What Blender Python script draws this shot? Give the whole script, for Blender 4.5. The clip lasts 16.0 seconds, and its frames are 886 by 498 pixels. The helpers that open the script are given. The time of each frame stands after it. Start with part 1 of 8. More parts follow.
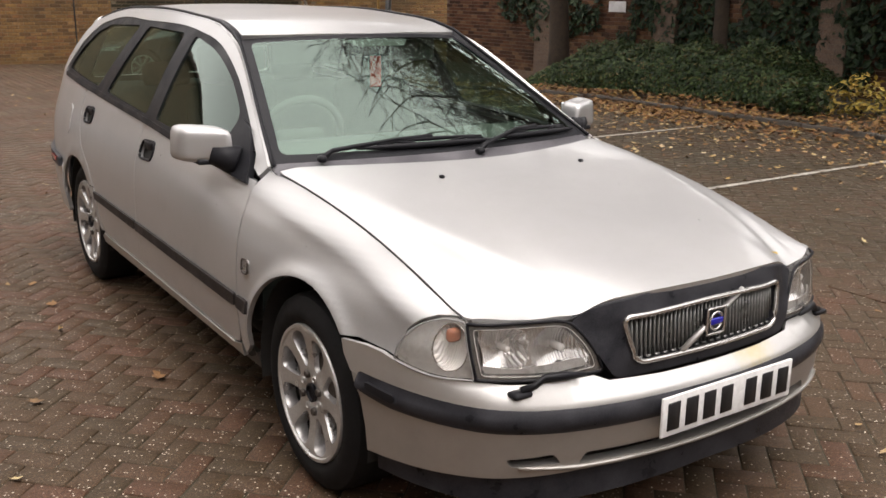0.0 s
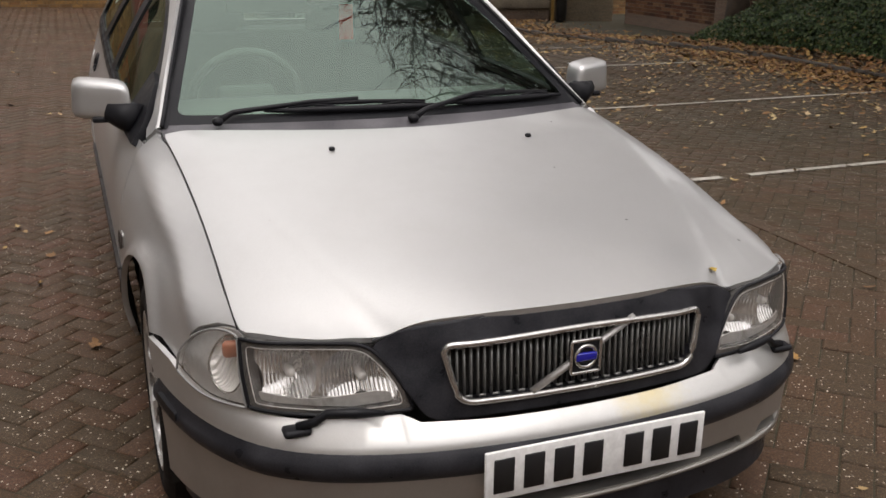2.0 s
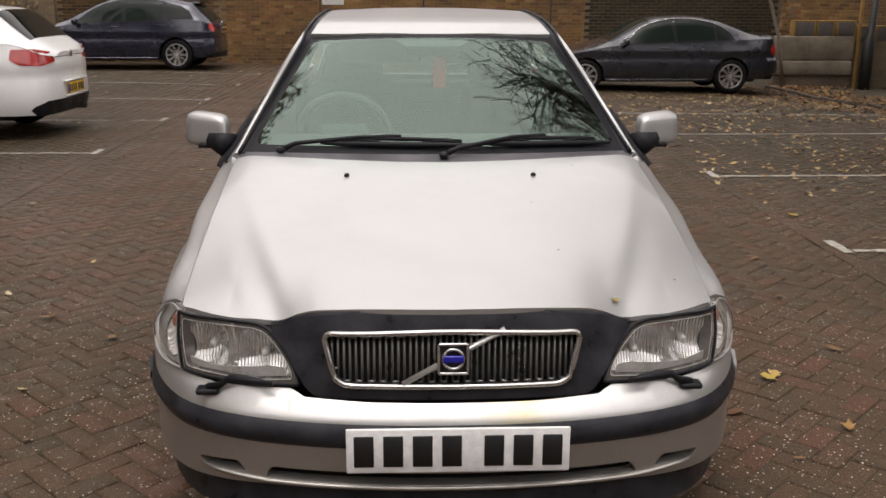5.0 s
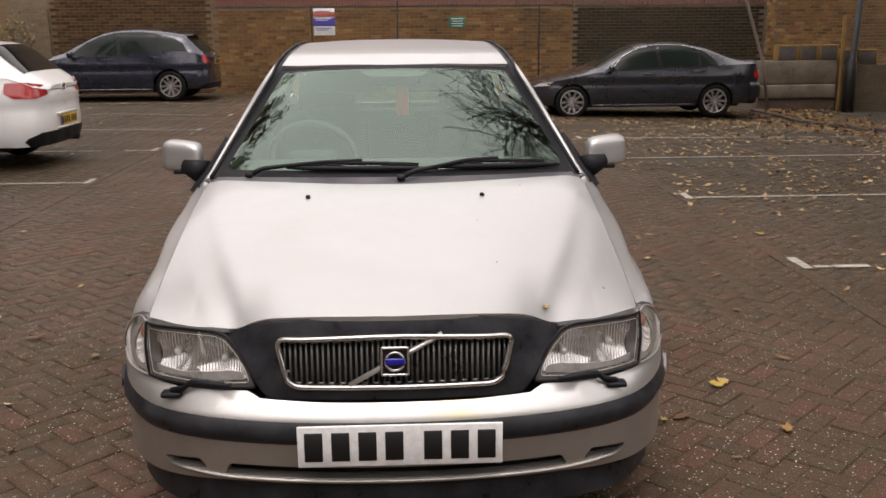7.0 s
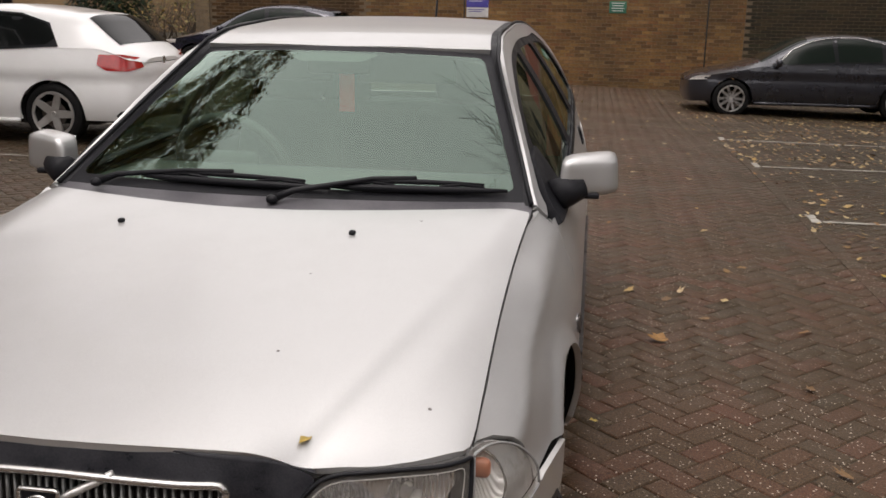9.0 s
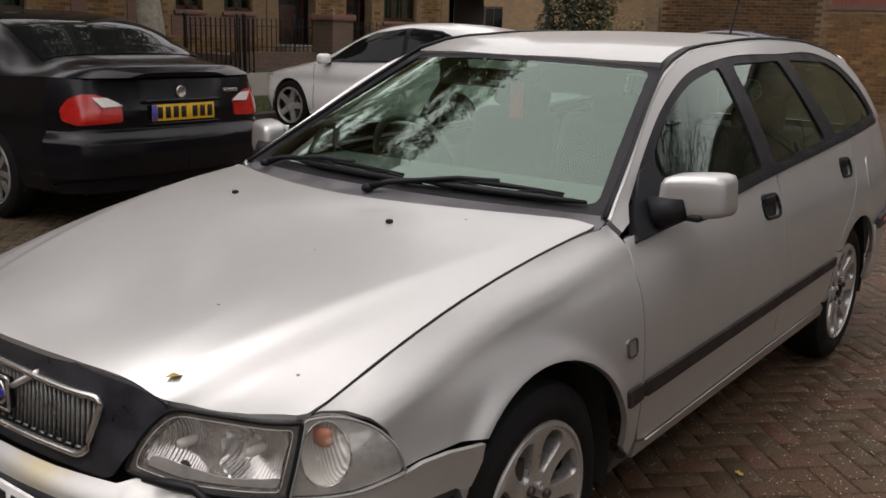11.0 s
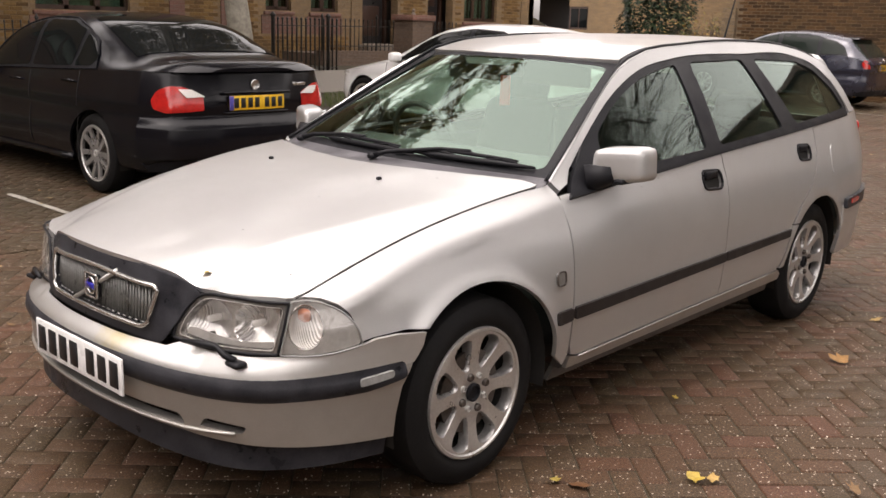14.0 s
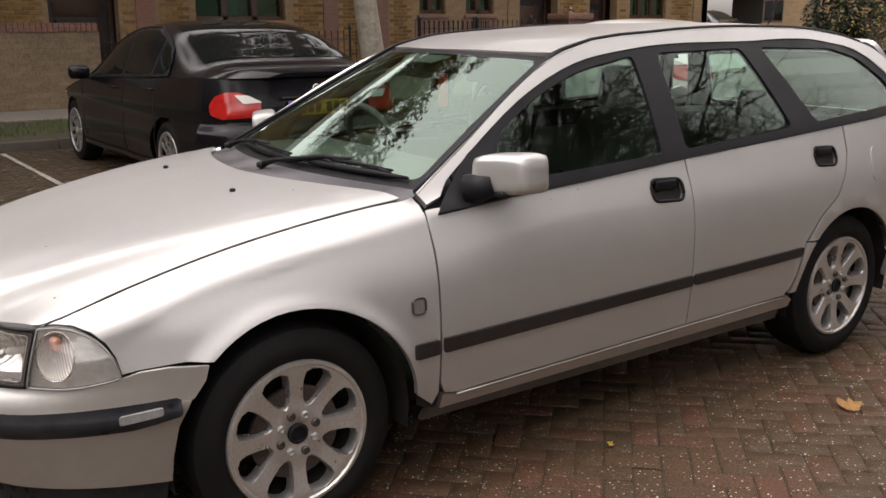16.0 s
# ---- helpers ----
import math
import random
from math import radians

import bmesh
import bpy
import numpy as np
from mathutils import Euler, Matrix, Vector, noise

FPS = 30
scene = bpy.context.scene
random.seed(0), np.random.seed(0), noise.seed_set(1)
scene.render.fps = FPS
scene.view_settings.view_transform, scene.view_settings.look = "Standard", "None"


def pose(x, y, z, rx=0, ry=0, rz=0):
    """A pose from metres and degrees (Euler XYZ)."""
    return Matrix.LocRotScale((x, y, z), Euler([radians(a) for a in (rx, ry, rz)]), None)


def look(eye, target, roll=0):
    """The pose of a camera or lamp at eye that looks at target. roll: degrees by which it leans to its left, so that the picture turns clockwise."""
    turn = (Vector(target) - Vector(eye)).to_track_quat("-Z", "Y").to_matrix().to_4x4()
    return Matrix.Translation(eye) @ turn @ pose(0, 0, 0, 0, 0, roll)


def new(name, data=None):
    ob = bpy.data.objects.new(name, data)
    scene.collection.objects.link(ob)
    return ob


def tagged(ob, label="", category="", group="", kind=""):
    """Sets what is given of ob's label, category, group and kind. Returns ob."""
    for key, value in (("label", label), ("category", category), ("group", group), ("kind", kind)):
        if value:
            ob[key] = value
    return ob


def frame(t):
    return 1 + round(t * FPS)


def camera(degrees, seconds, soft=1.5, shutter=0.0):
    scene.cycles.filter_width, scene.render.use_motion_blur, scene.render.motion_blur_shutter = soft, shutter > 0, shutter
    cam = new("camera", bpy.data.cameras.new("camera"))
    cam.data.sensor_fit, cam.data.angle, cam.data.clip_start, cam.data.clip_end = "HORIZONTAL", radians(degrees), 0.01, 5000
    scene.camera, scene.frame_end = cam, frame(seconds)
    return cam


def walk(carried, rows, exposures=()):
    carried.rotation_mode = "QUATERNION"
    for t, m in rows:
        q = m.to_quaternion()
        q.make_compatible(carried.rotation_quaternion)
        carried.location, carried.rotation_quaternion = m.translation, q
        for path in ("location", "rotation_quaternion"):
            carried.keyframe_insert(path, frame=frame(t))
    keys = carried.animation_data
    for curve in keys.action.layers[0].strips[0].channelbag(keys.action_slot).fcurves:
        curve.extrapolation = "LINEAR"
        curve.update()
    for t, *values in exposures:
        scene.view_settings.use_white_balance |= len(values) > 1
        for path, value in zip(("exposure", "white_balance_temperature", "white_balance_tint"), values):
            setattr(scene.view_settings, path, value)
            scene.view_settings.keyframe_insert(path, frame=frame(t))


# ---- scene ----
cam = camera(50.08, 16.0, soft=1.6)

PATH = [
    (0, (-1.962, -2.418, 1.488), (-0.882, -0.820, 0.959), 0.70),
    (0.5, (-1.789, -2.494, 1.485), (-0.723, -0.886, 0.958), -0.50),
    (1, (-1.539, -2.438, 1.443), (-0.487, -0.820, 0.916), -0.20),
    (1.5, (-1.293, -2.380, 1.453), (-0.348, -0.712, 0.882), 0.00),
    (2, (-0.941, -2.393, 1.463), (-0.241, -0.628, 0.833), 0.70),
    (2.5, (-0.675, -2.355, 1.450), (-0.121, -0.554, 0.782), 2.10),
    (3, (-0.403, -2.243, 1.412), (-0.025, -0.393, 0.753), 2.00),
    (3.5, (-0.187, -2.277, 1.421), (-0.022, -0.389, 0.781), 1.40),
    (4, (-0.118, -2.469, 1.427), (-0.029, -0.562, 0.829), 0.80),
    (6.5, (-0.092, -3.207, 1.471), (-0.013, -1.260, 1.021), -0.30),
    (7, (0.033, -3.121, 1.463), (0.111, -1.174, 1.008), -0.50),
    (7.5, (0.242, -2.971, 1.459), (0.297, -1.029, 0.983), -0.50),
    (8, (0.421, -2.694, 1.451), (0.427, -0.749, 0.985), -0.60),
    (10.5, (1.591, -1.639, 1.404), (0.615, 0.032, 0.899), 2.50),
    (11, (1.831, -1.758, 1.402), (0.664, -0.200, 0.942), 1.80),
    (11.5, (2.054, -1.859, 1.409), (0.805, -0.371, 0.932), 2.20),
    (12, (2.310, -1.923, 1.396), (1.000, -0.495, 0.902), 3.40),
    (12.5, (2.472, -2.062, 1.414), (1.148, -0.643, 0.932), 3.00),
    (13, (2.566, -2.156, 1.427), (1.268, -0.708, 0.960), 3.50),
    (13.5, (2.582, -2.162, 1.430), (1.297, -0.700, 0.970), 3.30),
    (14, (2.593, -2.136, 1.432), (1.285, -0.696, 0.965), 1.90),
    (14.5, (2.703, -1.982, 1.422), (1.354, -0.583, 0.951), 0.90),
    (15, (2.831, -1.746, 1.420), (1.495, -0.351, 0.902), -0.40),
    (15.5, (2.884, -1.424, 1.407), (1.415, -0.180, 0.865), -0.80),
    (16, (3.018, -1.079, 1.415), (1.433, 0.046, 0.946), -0.20),
]
EXPOSURES = [(0.0, 1.46, 6900.0, 15.0), (1.0, 1.41, 6900.0, 15.0), (2.0, 0.86, 6800.0, 14.0), (3.0, 0.86, 6800.0, 14.0), (4.0, 0.88, 6800.0, 14.0), (6.5, 1.0, 7000.0, 18.0), (8.2, 0.94, 6900.0, 16.0), (10.5, 0.68, 6800.0, 15.0), (11.5, 0.76, 6800.0, 15.0), (12.0, 1.16, 6900.0, 16.0), (12.5, 1.46, 7000.0, 16.0), (13.0, 1.68, 7100.0, 17.0), (14.0, 1.57, 7100.0, 18.0), (15.0, 1.39, 7100.0, 18.0), (15.5, 1.4, 7000.0, 17.0), (16.0, 1.32, 7000.0, 17.0)]

walk(cam, [(t, look(eye, target, roll)) for t, eye, target, roll in PATH], EXPOSURES)

# ---- world, sun, exposure ----
SUN_ELEVATION, SUN_TURN = 76.0, 200.0
world = bpy.data.worlds.new("overcast_sky")
scene.world = world
world.use_nodes = True
wn, wl = world.node_tree.nodes, world.node_tree.links
wn.clear()
sky = wn.new("ShaderNodeTexSky")
sky.sky_type = "NISHITA"
sky.sun_disc = False
sky.sun_elevation, sky.sun_rotation = radians(SUN_ELEVATION), radians(SUN_TURN)
sky.air_density, sky.dust_density, sky.ozone_density = 1.0, 3.0, 1.0
grey = wn.new("ShaderNodeHueSaturation")
grey.inputs["Saturation"].default_value = 0.12
back = wn.new("ShaderNodeBackground")
back.inputs["Strength"].default_value = 0.15
wout = wn.new("ShaderNodeOutputWorld")
wl.new(sky.outputs[0], grey.inputs["Color"])
wl.new(grey.outputs[0], back.inputs["Color"])
wl.new(back.outputs[0], wout.inputs["Surface"])

sun_data = bpy.data.lights.new("sun", "SUN")
sun_data.energy, sun_data.angle, sun_data.color = 0.8, radians(179), (1.0, 0.97, 0.92)
sun = new("sun", sun_data)
sun.rotation_euler = (radians(90 - SUN_ELEVATION), 0, radians(180 - SUN_TURN))

# ---- materials ----
def nodes_of(m):
    return m.node_tree.nodes, m.node_tree.links


def coords(m, scale=1.0):
    n, l = nodes_of(m)
    tc, mp = n.new("ShaderNodeTexCoord"), n.new("ShaderNodeMapping")
    mp.inputs["Scale"].default_value = (scale, scale, scale) if not isinstance(scale, tuple) else scale
    l.new(tc.outputs["Object"], mp.inputs["Vector"])
    return mp.outputs["Vector"]


def noise_tex(m, scale, detail=4.0, rough=0.55, vec=None):
    n, l = nodes_of(m)
    t = n.new("ShaderNodeTexNoise")
    t.inputs["Scale"].default_value, t.inputs["Detail"].default_value, t.inputs["Roughness"].default_value = scale, detail, rough
    l.new(vec if vec is not None else coords(m), t.inputs["Vector"])
    return t.outputs["Fac"]


def ramp(m, fac, stops):
    n, l = nodes_of(m)
    r = n.new("ShaderNodeValToRGB")
    while len(r.color_ramp.elements) < len(stops):
        r.color_ramp.elements.new(0.5)
    for e, (p, c) in zip(r.color_ramp.elements, stops):
        e.position = p
        e.color = (*c, 1) if len(c) == 3 else c
    l.new(fac, r.inputs["Fac"])
    return r.outputs["Color"]


def mix(m, fac, a, b, mode="MIX"):
    n, l = nodes_of(m)
    x = n.new("ShaderNodeMix")
    x.data_type, x.blend_type = "RGBA", mode
    for sock, val in ((x.inputs[0], fac), (x.inputs[6], a), (x.inputs[7], b)):
        if isinstance(val, bpy.types.NodeSocket):
            l.new(val, sock)
        else:
            sock.default_value = val if isinstance(val, float) else (*val, 1)
    return x.outputs[2]


def grey3(v):
    return (v, v, v)


def bump(m, height, strength=0.3, dist=0.01):
    n, l = nodes_of(m)
    b = n.new("ShaderNodeBump")
    b.inputs["Strength"].default_value, b.inputs["Distance"].default_value = strength, dist
    l.new(height, b.inputs["Height"])
    l.new(b.outputs["Normal"], n["Principled BSDF"].inputs["Normal"])


def material(name, base=(0.5, 0.5, 0.5), rough=0.5, metal=0.0, spec=0.5, coat=0.0, trans=0.0, ior=1.45):
    m = bpy.data.materials.new(name)
    m.use_nodes = True
    p = m.node_tree.nodes["Principled BSDF"]
    p.inputs["Base Color"].default_value = (*base, 1)
    p.inputs["Roughness"].default_value = rough
    p.inputs["Metallic"].default_value = metal
    p.inputs["Specular IOR Level"].default_value = spec
    p.inputs["Coat Weight"].default_value = coat
    p.inputs["Coat Roughness"].default_value = 0.04
    p.inputs["Transmission Weight"].default_value = trans
    p.inputs["IOR"].default_value = ior
    return m


def worn(name, a, b, rough=0.5, metal=0.0, scale=3.0, fine=60.0, relief=0.15, spec=0.5, coat=0.0, rough_span=0.15):
    """A surface between two colours, mottled at two scales, with fine relief."""
    m = material(name, a, rough, metal, spec, coat)
    n, l = nodes_of(m)
    v = coords(m)
    big, small = noise_tex(m, scale, 5, 0.6, v), noise_tex(m, fine, 3, 0.6, v)
    c = mix(m, ramp(m, big, [(0.3, (0, 0, 0)), (0.7, (1, 1, 1))]), a, b)
    c = mix(m, 0.25, c, ramp(m, small, [(0.3, tuple(x * 0.6 for x in a)), (0.7, tuple(min(1, x * 1.25) for x in b))]))
    l.new(c, n["Principled BSDF"].inputs["Base Color"])
    l.new(ramp(m, big, [(0.3, grey3(max(0.02, rough - rough_span))), (0.7, grey3(rough + rough_span))]), n["Principled BSDF"].inputs["Roughness"])
    if relief:
        bump(m, small, relief, 0.004)
    return m


def car_paint(name, base, metal, rough, dirt=(0.25, 0.22, 0.19), dirt_amount=0.1, coat=1.0):
    m = material(name, base, rough, metal, 0.5 if coat > 0.2 else 0.35, coat)
    n, l = nodes_of(m)
    v = coords(m)
    flake = noise_tex(m, 900, 1, 0.5, v)
    cloud = noise_tex(m, 2.2, 6, 0.65, v)
    c = mix(m, ramp(m, flake, [(0.35, (0, 0, 0)), (0.65, (1, 1, 1))]), tuple(x * 0.93 for x in base), tuple(min(1, x * 1.06) for x in base))
    c = mix(m, mix(m, ramp(m, cloud, [(0.45, (0, 0, 0)), (0.75, (1, 1, 1))]), (0, 0, 0), grey3(dirt_amount)), c, dirt)
    l.new(c, n["Principled BSDF"].inputs["Base Color"])
    l.new(ramp(m, cloud, [(0.3, grey3(rough - 0.03)), (0.75, grey3(rough + 0.1))]), n["Principled BSDF"].inputs["Roughness"])
    l.new(ramp(m, cloud, [(0.35, grey3(0.09)), (0.8, grey3(0.18))]), n["Principled BSDF"].inputs["Coat Roughness"])
    return m


def glass_material(name, tint, rough=0.0, mirror=0.0, haze=0.0, sheen=(0.85, 1.0, 0.92), gain=1.0, power=4.0):
    """A thin pane: a clear sheet that lets light straight through, tinted, with the gloss of glass."""
    m = bpy.data.materials.new(name)
    m.use_nodes = True
    n, l = nodes_of(m)
    n.clear()
    clear, gloss, fres, blend, out = (n.new("ShaderNode" + k) for k in ("BsdfTransparent", "BsdfGlossy", "LayerWeight", "MixShader", "OutputMaterial"))
    clear.inputs[0].default_value = (*tint, 1)
    gloss.inputs["Roughness"].default_value = rough
    gloss.inputs["Color"].default_value = (*sheen, 1)
    fres.inputs["Blend"].default_value = 0.5
    steep = n.new("ShaderNodeMath")
    steep.operation = "POWER"
    steep.inputs[1].default_value = power
    l.new(fres.outputs["Facing"], steep.inputs[0])
    add = n.new("ShaderNodeMath")
    add.operation, add.use_clamp = "MULTIPLY_ADD", True
    add.inputs[1].default_value, add.inputs[2].default_value = gain, mirror
    l.new(steep.outputs[0], add.inputs[0])
    l.new(add.outputs[0], blend.inputs[0])
    l.new(clear.outputs[0], blend.inputs[1])
    l.new(gloss.outputs[0], blend.inputs[2])
    last = blend.outputs[0]
    if haze:
        milk, over = n.new("ShaderNodeBsdfDiffuse"), n.new("ShaderNodeMixShader")
        milk.inputs[0].default_value = (0.72, 0.72, 0.70, 1)
        over.inputs[0].default_value = haze
        l.new(last, over.inputs[1])
        l.new(milk.outputs[0], over.inputs[2])
        last = over.outputs[0]
    l.new(last, out.inputs["Surface"])
    return m


SILVER = car_paint("silver_paint", (0.530, 0.529, 0.524), 0.71, 0.43, coat=0.65)
SILVER_LOW = car_paint("silver_bumper_paint", (0.62, 0.615, 0.60), 0.80, 0.37, dirt_amount=0.25, coat=0.25)
# silver sill underside: its shade is put into the colour, with some grime
SHADED_GRIMY_PAINT = car_paint("shaded_grimy_sill_paint", (0.085, 0.077, 0.070), 0.35, 0.55, dirt_amount=0.5, coat=0.0)
# silver darkened for dirt and for the shade low on the car
SILVER_DIRT_SHADE = car_paint("silver_low_paint", (0.45, 0.435, 0.41), 0.82, 0.40, dirt_amount=0.40, coat=0.25)
BLACK_PAINT = car_paint("black_paint", (0.004, 0.004, 0.006), 0.0, 0.16, (0.020, 0.019, 0.018), 0.03, coat=0.12)
GREY_PAINT = car_paint("graphite_paint", (0.030, 0.032, 0.042), 0.45, 0.26, (0.06, 0.055, 0.05), 0.2)
BLUE_PAINT = car_paint("blue_grey_paint", (0.016, 0.018, 0.036), 0.35, 0.24, (0.06, 0.055, 0.05), 0.2)
WHITE_PAINT = car_paint("white_paint", (0.84, 0.84, 0.83), 0.0, 0.3, (0.4, 0.38, 0.35), 0.1)
BLACK_PLASTIC = worn("black_plastic", (0.007, 0.0075, 0.009), (0.016, 0.016, 0.019), 0.45, spec=0.2, scale=6, fine=400, relief=0.1)
FADED_PLASTIC = worn("faded_black_plastic", (0.005, 0.0055, 0.0075), (0.040, 0.040, 0.046), 0.40, spec=0.22, scale=11, fine=300, relief=0.10, rough_span=0.2)
BROWN_STRIP = worn("rub_strip_plastic", (0.017, 0.014, 0.013), (0.030, 0.025, 0.024), 0.55, spec=0.25, scale=5, fine=300)
DARK = worn("dark_underside", (0.008, 0.008, 0.008), (0.02, 0.018, 0.016), 0.8, scale=4, fine=50)
RUBBER = worn("tyre_rubber", (0.006, 0.006, 0.007), (0.013, 0.0125, 0.012), 0.7, spec=0.16, scale=10, fine=150, relief=0.2)
ALLOY = worn("wheel_alloy", (0.50, 0.49, 0.475), (0.60, 0.59, 0.57), 0.38, 0.72, scale=12, fine=120, relief=0.05)
ALLOY_MID = worn("grey_alloy", (0.30, 0.295, 0.29), (0.42, 0.41, 0.40), 0.35, 0.7, scale=12, fine=120, relief=0.05)
ALLOY_DARK = worn("brake_metal", (0.05, 0.045, 0.04), (0.13, 0.11, 0.10), 0.5, 0.7, scale=15, fine=80)
CHROME = worn("chrome", (0.50, 0.49, 0.475), (0.66, 0.65, 0.63), 0.20, 0.9, scale=20, fine=200, relief=0.0, rough_span=0.08)
WINDSCREEN_GLASS = glass_material("windscreen_glass", (0.61, 0.79, 0.68), 0.003, 0.135, sheen=(0.80, 1.0, 0.89))
SIDE_GLASS = glass_material("side_glass", (0.42, 0.54, 0.475), 0.01, 0.065, power=4.5)
LAMP_GLASS = glass_material("lamp_glass", (0.96, 0.955, 0.945), 0.03, 0.10, 0.03, (1.0, 0.98, 0.96))
MIRROR = material("mirror_glass", (0.85, 0.88, 0.9), 0.03, 1.0)
SEAL = worn("lamp_seal", (0.20, 0.20, 0.20), (0.32, 0.32, 0.31), 0.4, scale=9, fine=90, relief=0.0)
PALE_BACK = worn("pale_lamp_back", (0.70, 0.69, 0.66), (0.90, 0.88, 0.85), 0.25, 0.5, scale=25, fine=70, relief=0.3)
SLAT_GREY = worn("grille_slat", (0.16, 0.16, 0.155), (0.26, 0.26, 0.25), 0.35, 0.5, scale=15, fine=90, relief=0)
FLUTED = worn("fluted_reflector", (0.82, 0.81, 0.80), (0.97, 0.96, 0.95), 0.12, 0.85, scale=14, fine=60, relief=0.0)
LAMP_FRAME = worn("lamp_frame", (0.07, 0.067, 0.064), (0.13, 0.125, 0.12), 0.25, scale=12, fine=90, relief=0.05, coat=0.5)
LAMP_SHELF = worn("lamp_shelf", (0.27, 0.26, 0.25), (0.40, 0.39, 0.375), 0.35, scale=15, fine=90, relief=0.1)
AMBER = material("amber_bulb", (0.42, 0.16, 0.09), 0.35, 0.0)
RED_LENS = worn("red_lens", (0.26, 0.005, 0.005), (0.55, 0.02, 0.015), 0.12, scale=14, fine=120, relief=0.1, coat=1.0, rough_span=0.05)
CLEAR_LENS = worn("pale_lens", (0.62, 0.60, 0.58), (0.75, 0.73, 0.70), 0.15, scale=8, fine=140, relief=0.2, coat=1.0, rough_span=0.05)
PLATE_WHITE = worn("plate_white", (0.72, 0.72, 0.71), (0.80, 0.80, 0.79), 0.3, scale=8, fine=60, relief=0.0)
PLATE_YELLOW = worn("plate_yellow", (0.72, 0.42, 0.02), (0.80, 0.50, 0.04), 0.3, scale=8, fine=60, relief=0.0)
INK = material("plate_ink", (0.012, 0.012, 0.013), 0.4)
BLUE_ENAMEL = material("blue_enamel", (0.01, 0.012, 0.30), 0.2, 0.0, 0.5, 1.0)
SCUTTLE_GREY = worn("scuttle_plastic", (0.030, 0.029, 0.034), (0.15, 0.145, 0.155), 0.42, spec=0.4, scale=7, fine=200, relief=0.1)
TRIM_GREY = worn("interior_grey", (0.06, 0.062, 0.06), (0.09, 0.092, 0.088), 0.7, scale=8, fine=200)
SEAT_CLOTH = worn("seat_cloth", (0.035, 0.035, 0.035), (0.07, 0.07, 0.066), 0.9, scale=10, fine=300, relief=0.3)
PENNANT_RED = worn("red_cloth", (0.55, 0.04, 0.02), (0.65, 0.06, 0.04), 0.8, scale=30, fine=300)


def brick_material(name, c1, c2, mortar, dirt, dirt_scale=0.35, dirt_amount=0.6, soot=0.0):
    """Brickwork in real size on walls that run along x or y."""
    m = material(name, c1, 0.85)
    n, l = nodes_of(m)
    tc, sep, com, add = n.new("ShaderNodeTexCoord"), n.new("ShaderNodeSeparateXYZ"), n.new("ShaderNodeCombineXYZ"), n.new("ShaderNodeMath")
    l.new(tc.outputs["Object"], sep.inputs[0])
    l.new(sep.outputs[0], add.inputs[0])
    l.new(sep.outputs[1], add.inputs[1])
    l.new(add.outputs[0], com.inputs[0])
    l.new(sep.outputs[2], com.inputs[1])
    b = n.new("ShaderNodeTexBrick")
    b.inputs["Scale"].default_value = 1.0
    b.inputs["Brick Width"].default_value, b.inputs["Row Height"].default_value = 0.225, 0.075
    b.inputs["Mortar Size"].default_value, b.inputs["Mortar Smooth"].default_value, b.inputs["Bias"].default_value = 0.006, 0.2, -0.1
    b.inputs["Color1"].default_value, b.inputs["Color2"].default_value, b.inputs["Mortar"].default_value = (*c1, 1), (*c2, 1), (*mortar, 1)
    l.new(com.outputs[0], b.inputs["Vector"])
    big, fine = noise_tex(m, dirt_scale, 6, 0.65, tc.outputs["Object"]), noise_tex(m, 45, 3, 0.6, tc.outputs["Object"])
    strt = n.new("ShaderNodeMapping")
    strt.inputs["Scale"].default_value = (1.0, 5.0, 1.0)
    l.new(com.outputs[0], strt.inputs["Vector"])
    mid = noise_tex(m, 2.6, 3, 0.6, strt.outputs["Vector"])
    c = mix(m, 0.35, b.outputs["Color"], ramp(m, mid, [(0.3, tuple(x * 0.45 for x in c1)), (0.7, tuple(min(1, x * 1.5) for x in c2))]))
    c = mix(m, ramp(m, big, [(0.42, (0, 0, 0)), (0.72, grey3(dirt_amount))]), c, dirt)
    c = mix(m, 0.2, c, ramp(m, fine, [(0.3, (0.02, 0.02, 0.02)), (0.7, (0.4, 0.36, 0.3))]))
    l.new(c, n["Principled BSDF"].inputs["Base Color"])
    bump(m, b.outputs["Fac"], -0.5, 0.008)
    return m


def island_mix(name, stops, rough=0.6, relief=0.0, spec=0.4, fine=40.0, sheen=0.0):
    """A colour for each loose piece of a mesh, or for each object, out of a ramp."""
    m = material(name, stops[0][1], rough, 0.0, spec)
    n, l = nodes_of(m)
    geo, info, add, frac = n.new("ShaderNodeNewGeometry"), n.new("ShaderNodeObjectInfo"), n.new("ShaderNodeMath"), n.new("ShaderNodeMath")
    frac.operation = "FRACT"
    l.new(geo.outputs["Random Per Island"], add.inputs[0])
    l.new(info.outputs["Random"], add.inputs[1])
    l.new(add.outputs[0], frac.inputs[0])
    base = ramp(m, frac.outputs[0], stops)
    v = coords(m)
    small = noise_tex(m, fine, 4, 0.6, v)
    c = mix(m, 0.5, base, ramp(m, small, [(0.3, (0.25, 0.25, 0.25)), (0.7, (0.9, 0.9, 0.9))]), "OVERLAY")
    l.new(c, n["Principled BSDF"].inputs["Base Color"])
    if relief:
        bump(m, small, relief, 0.004)
    return m


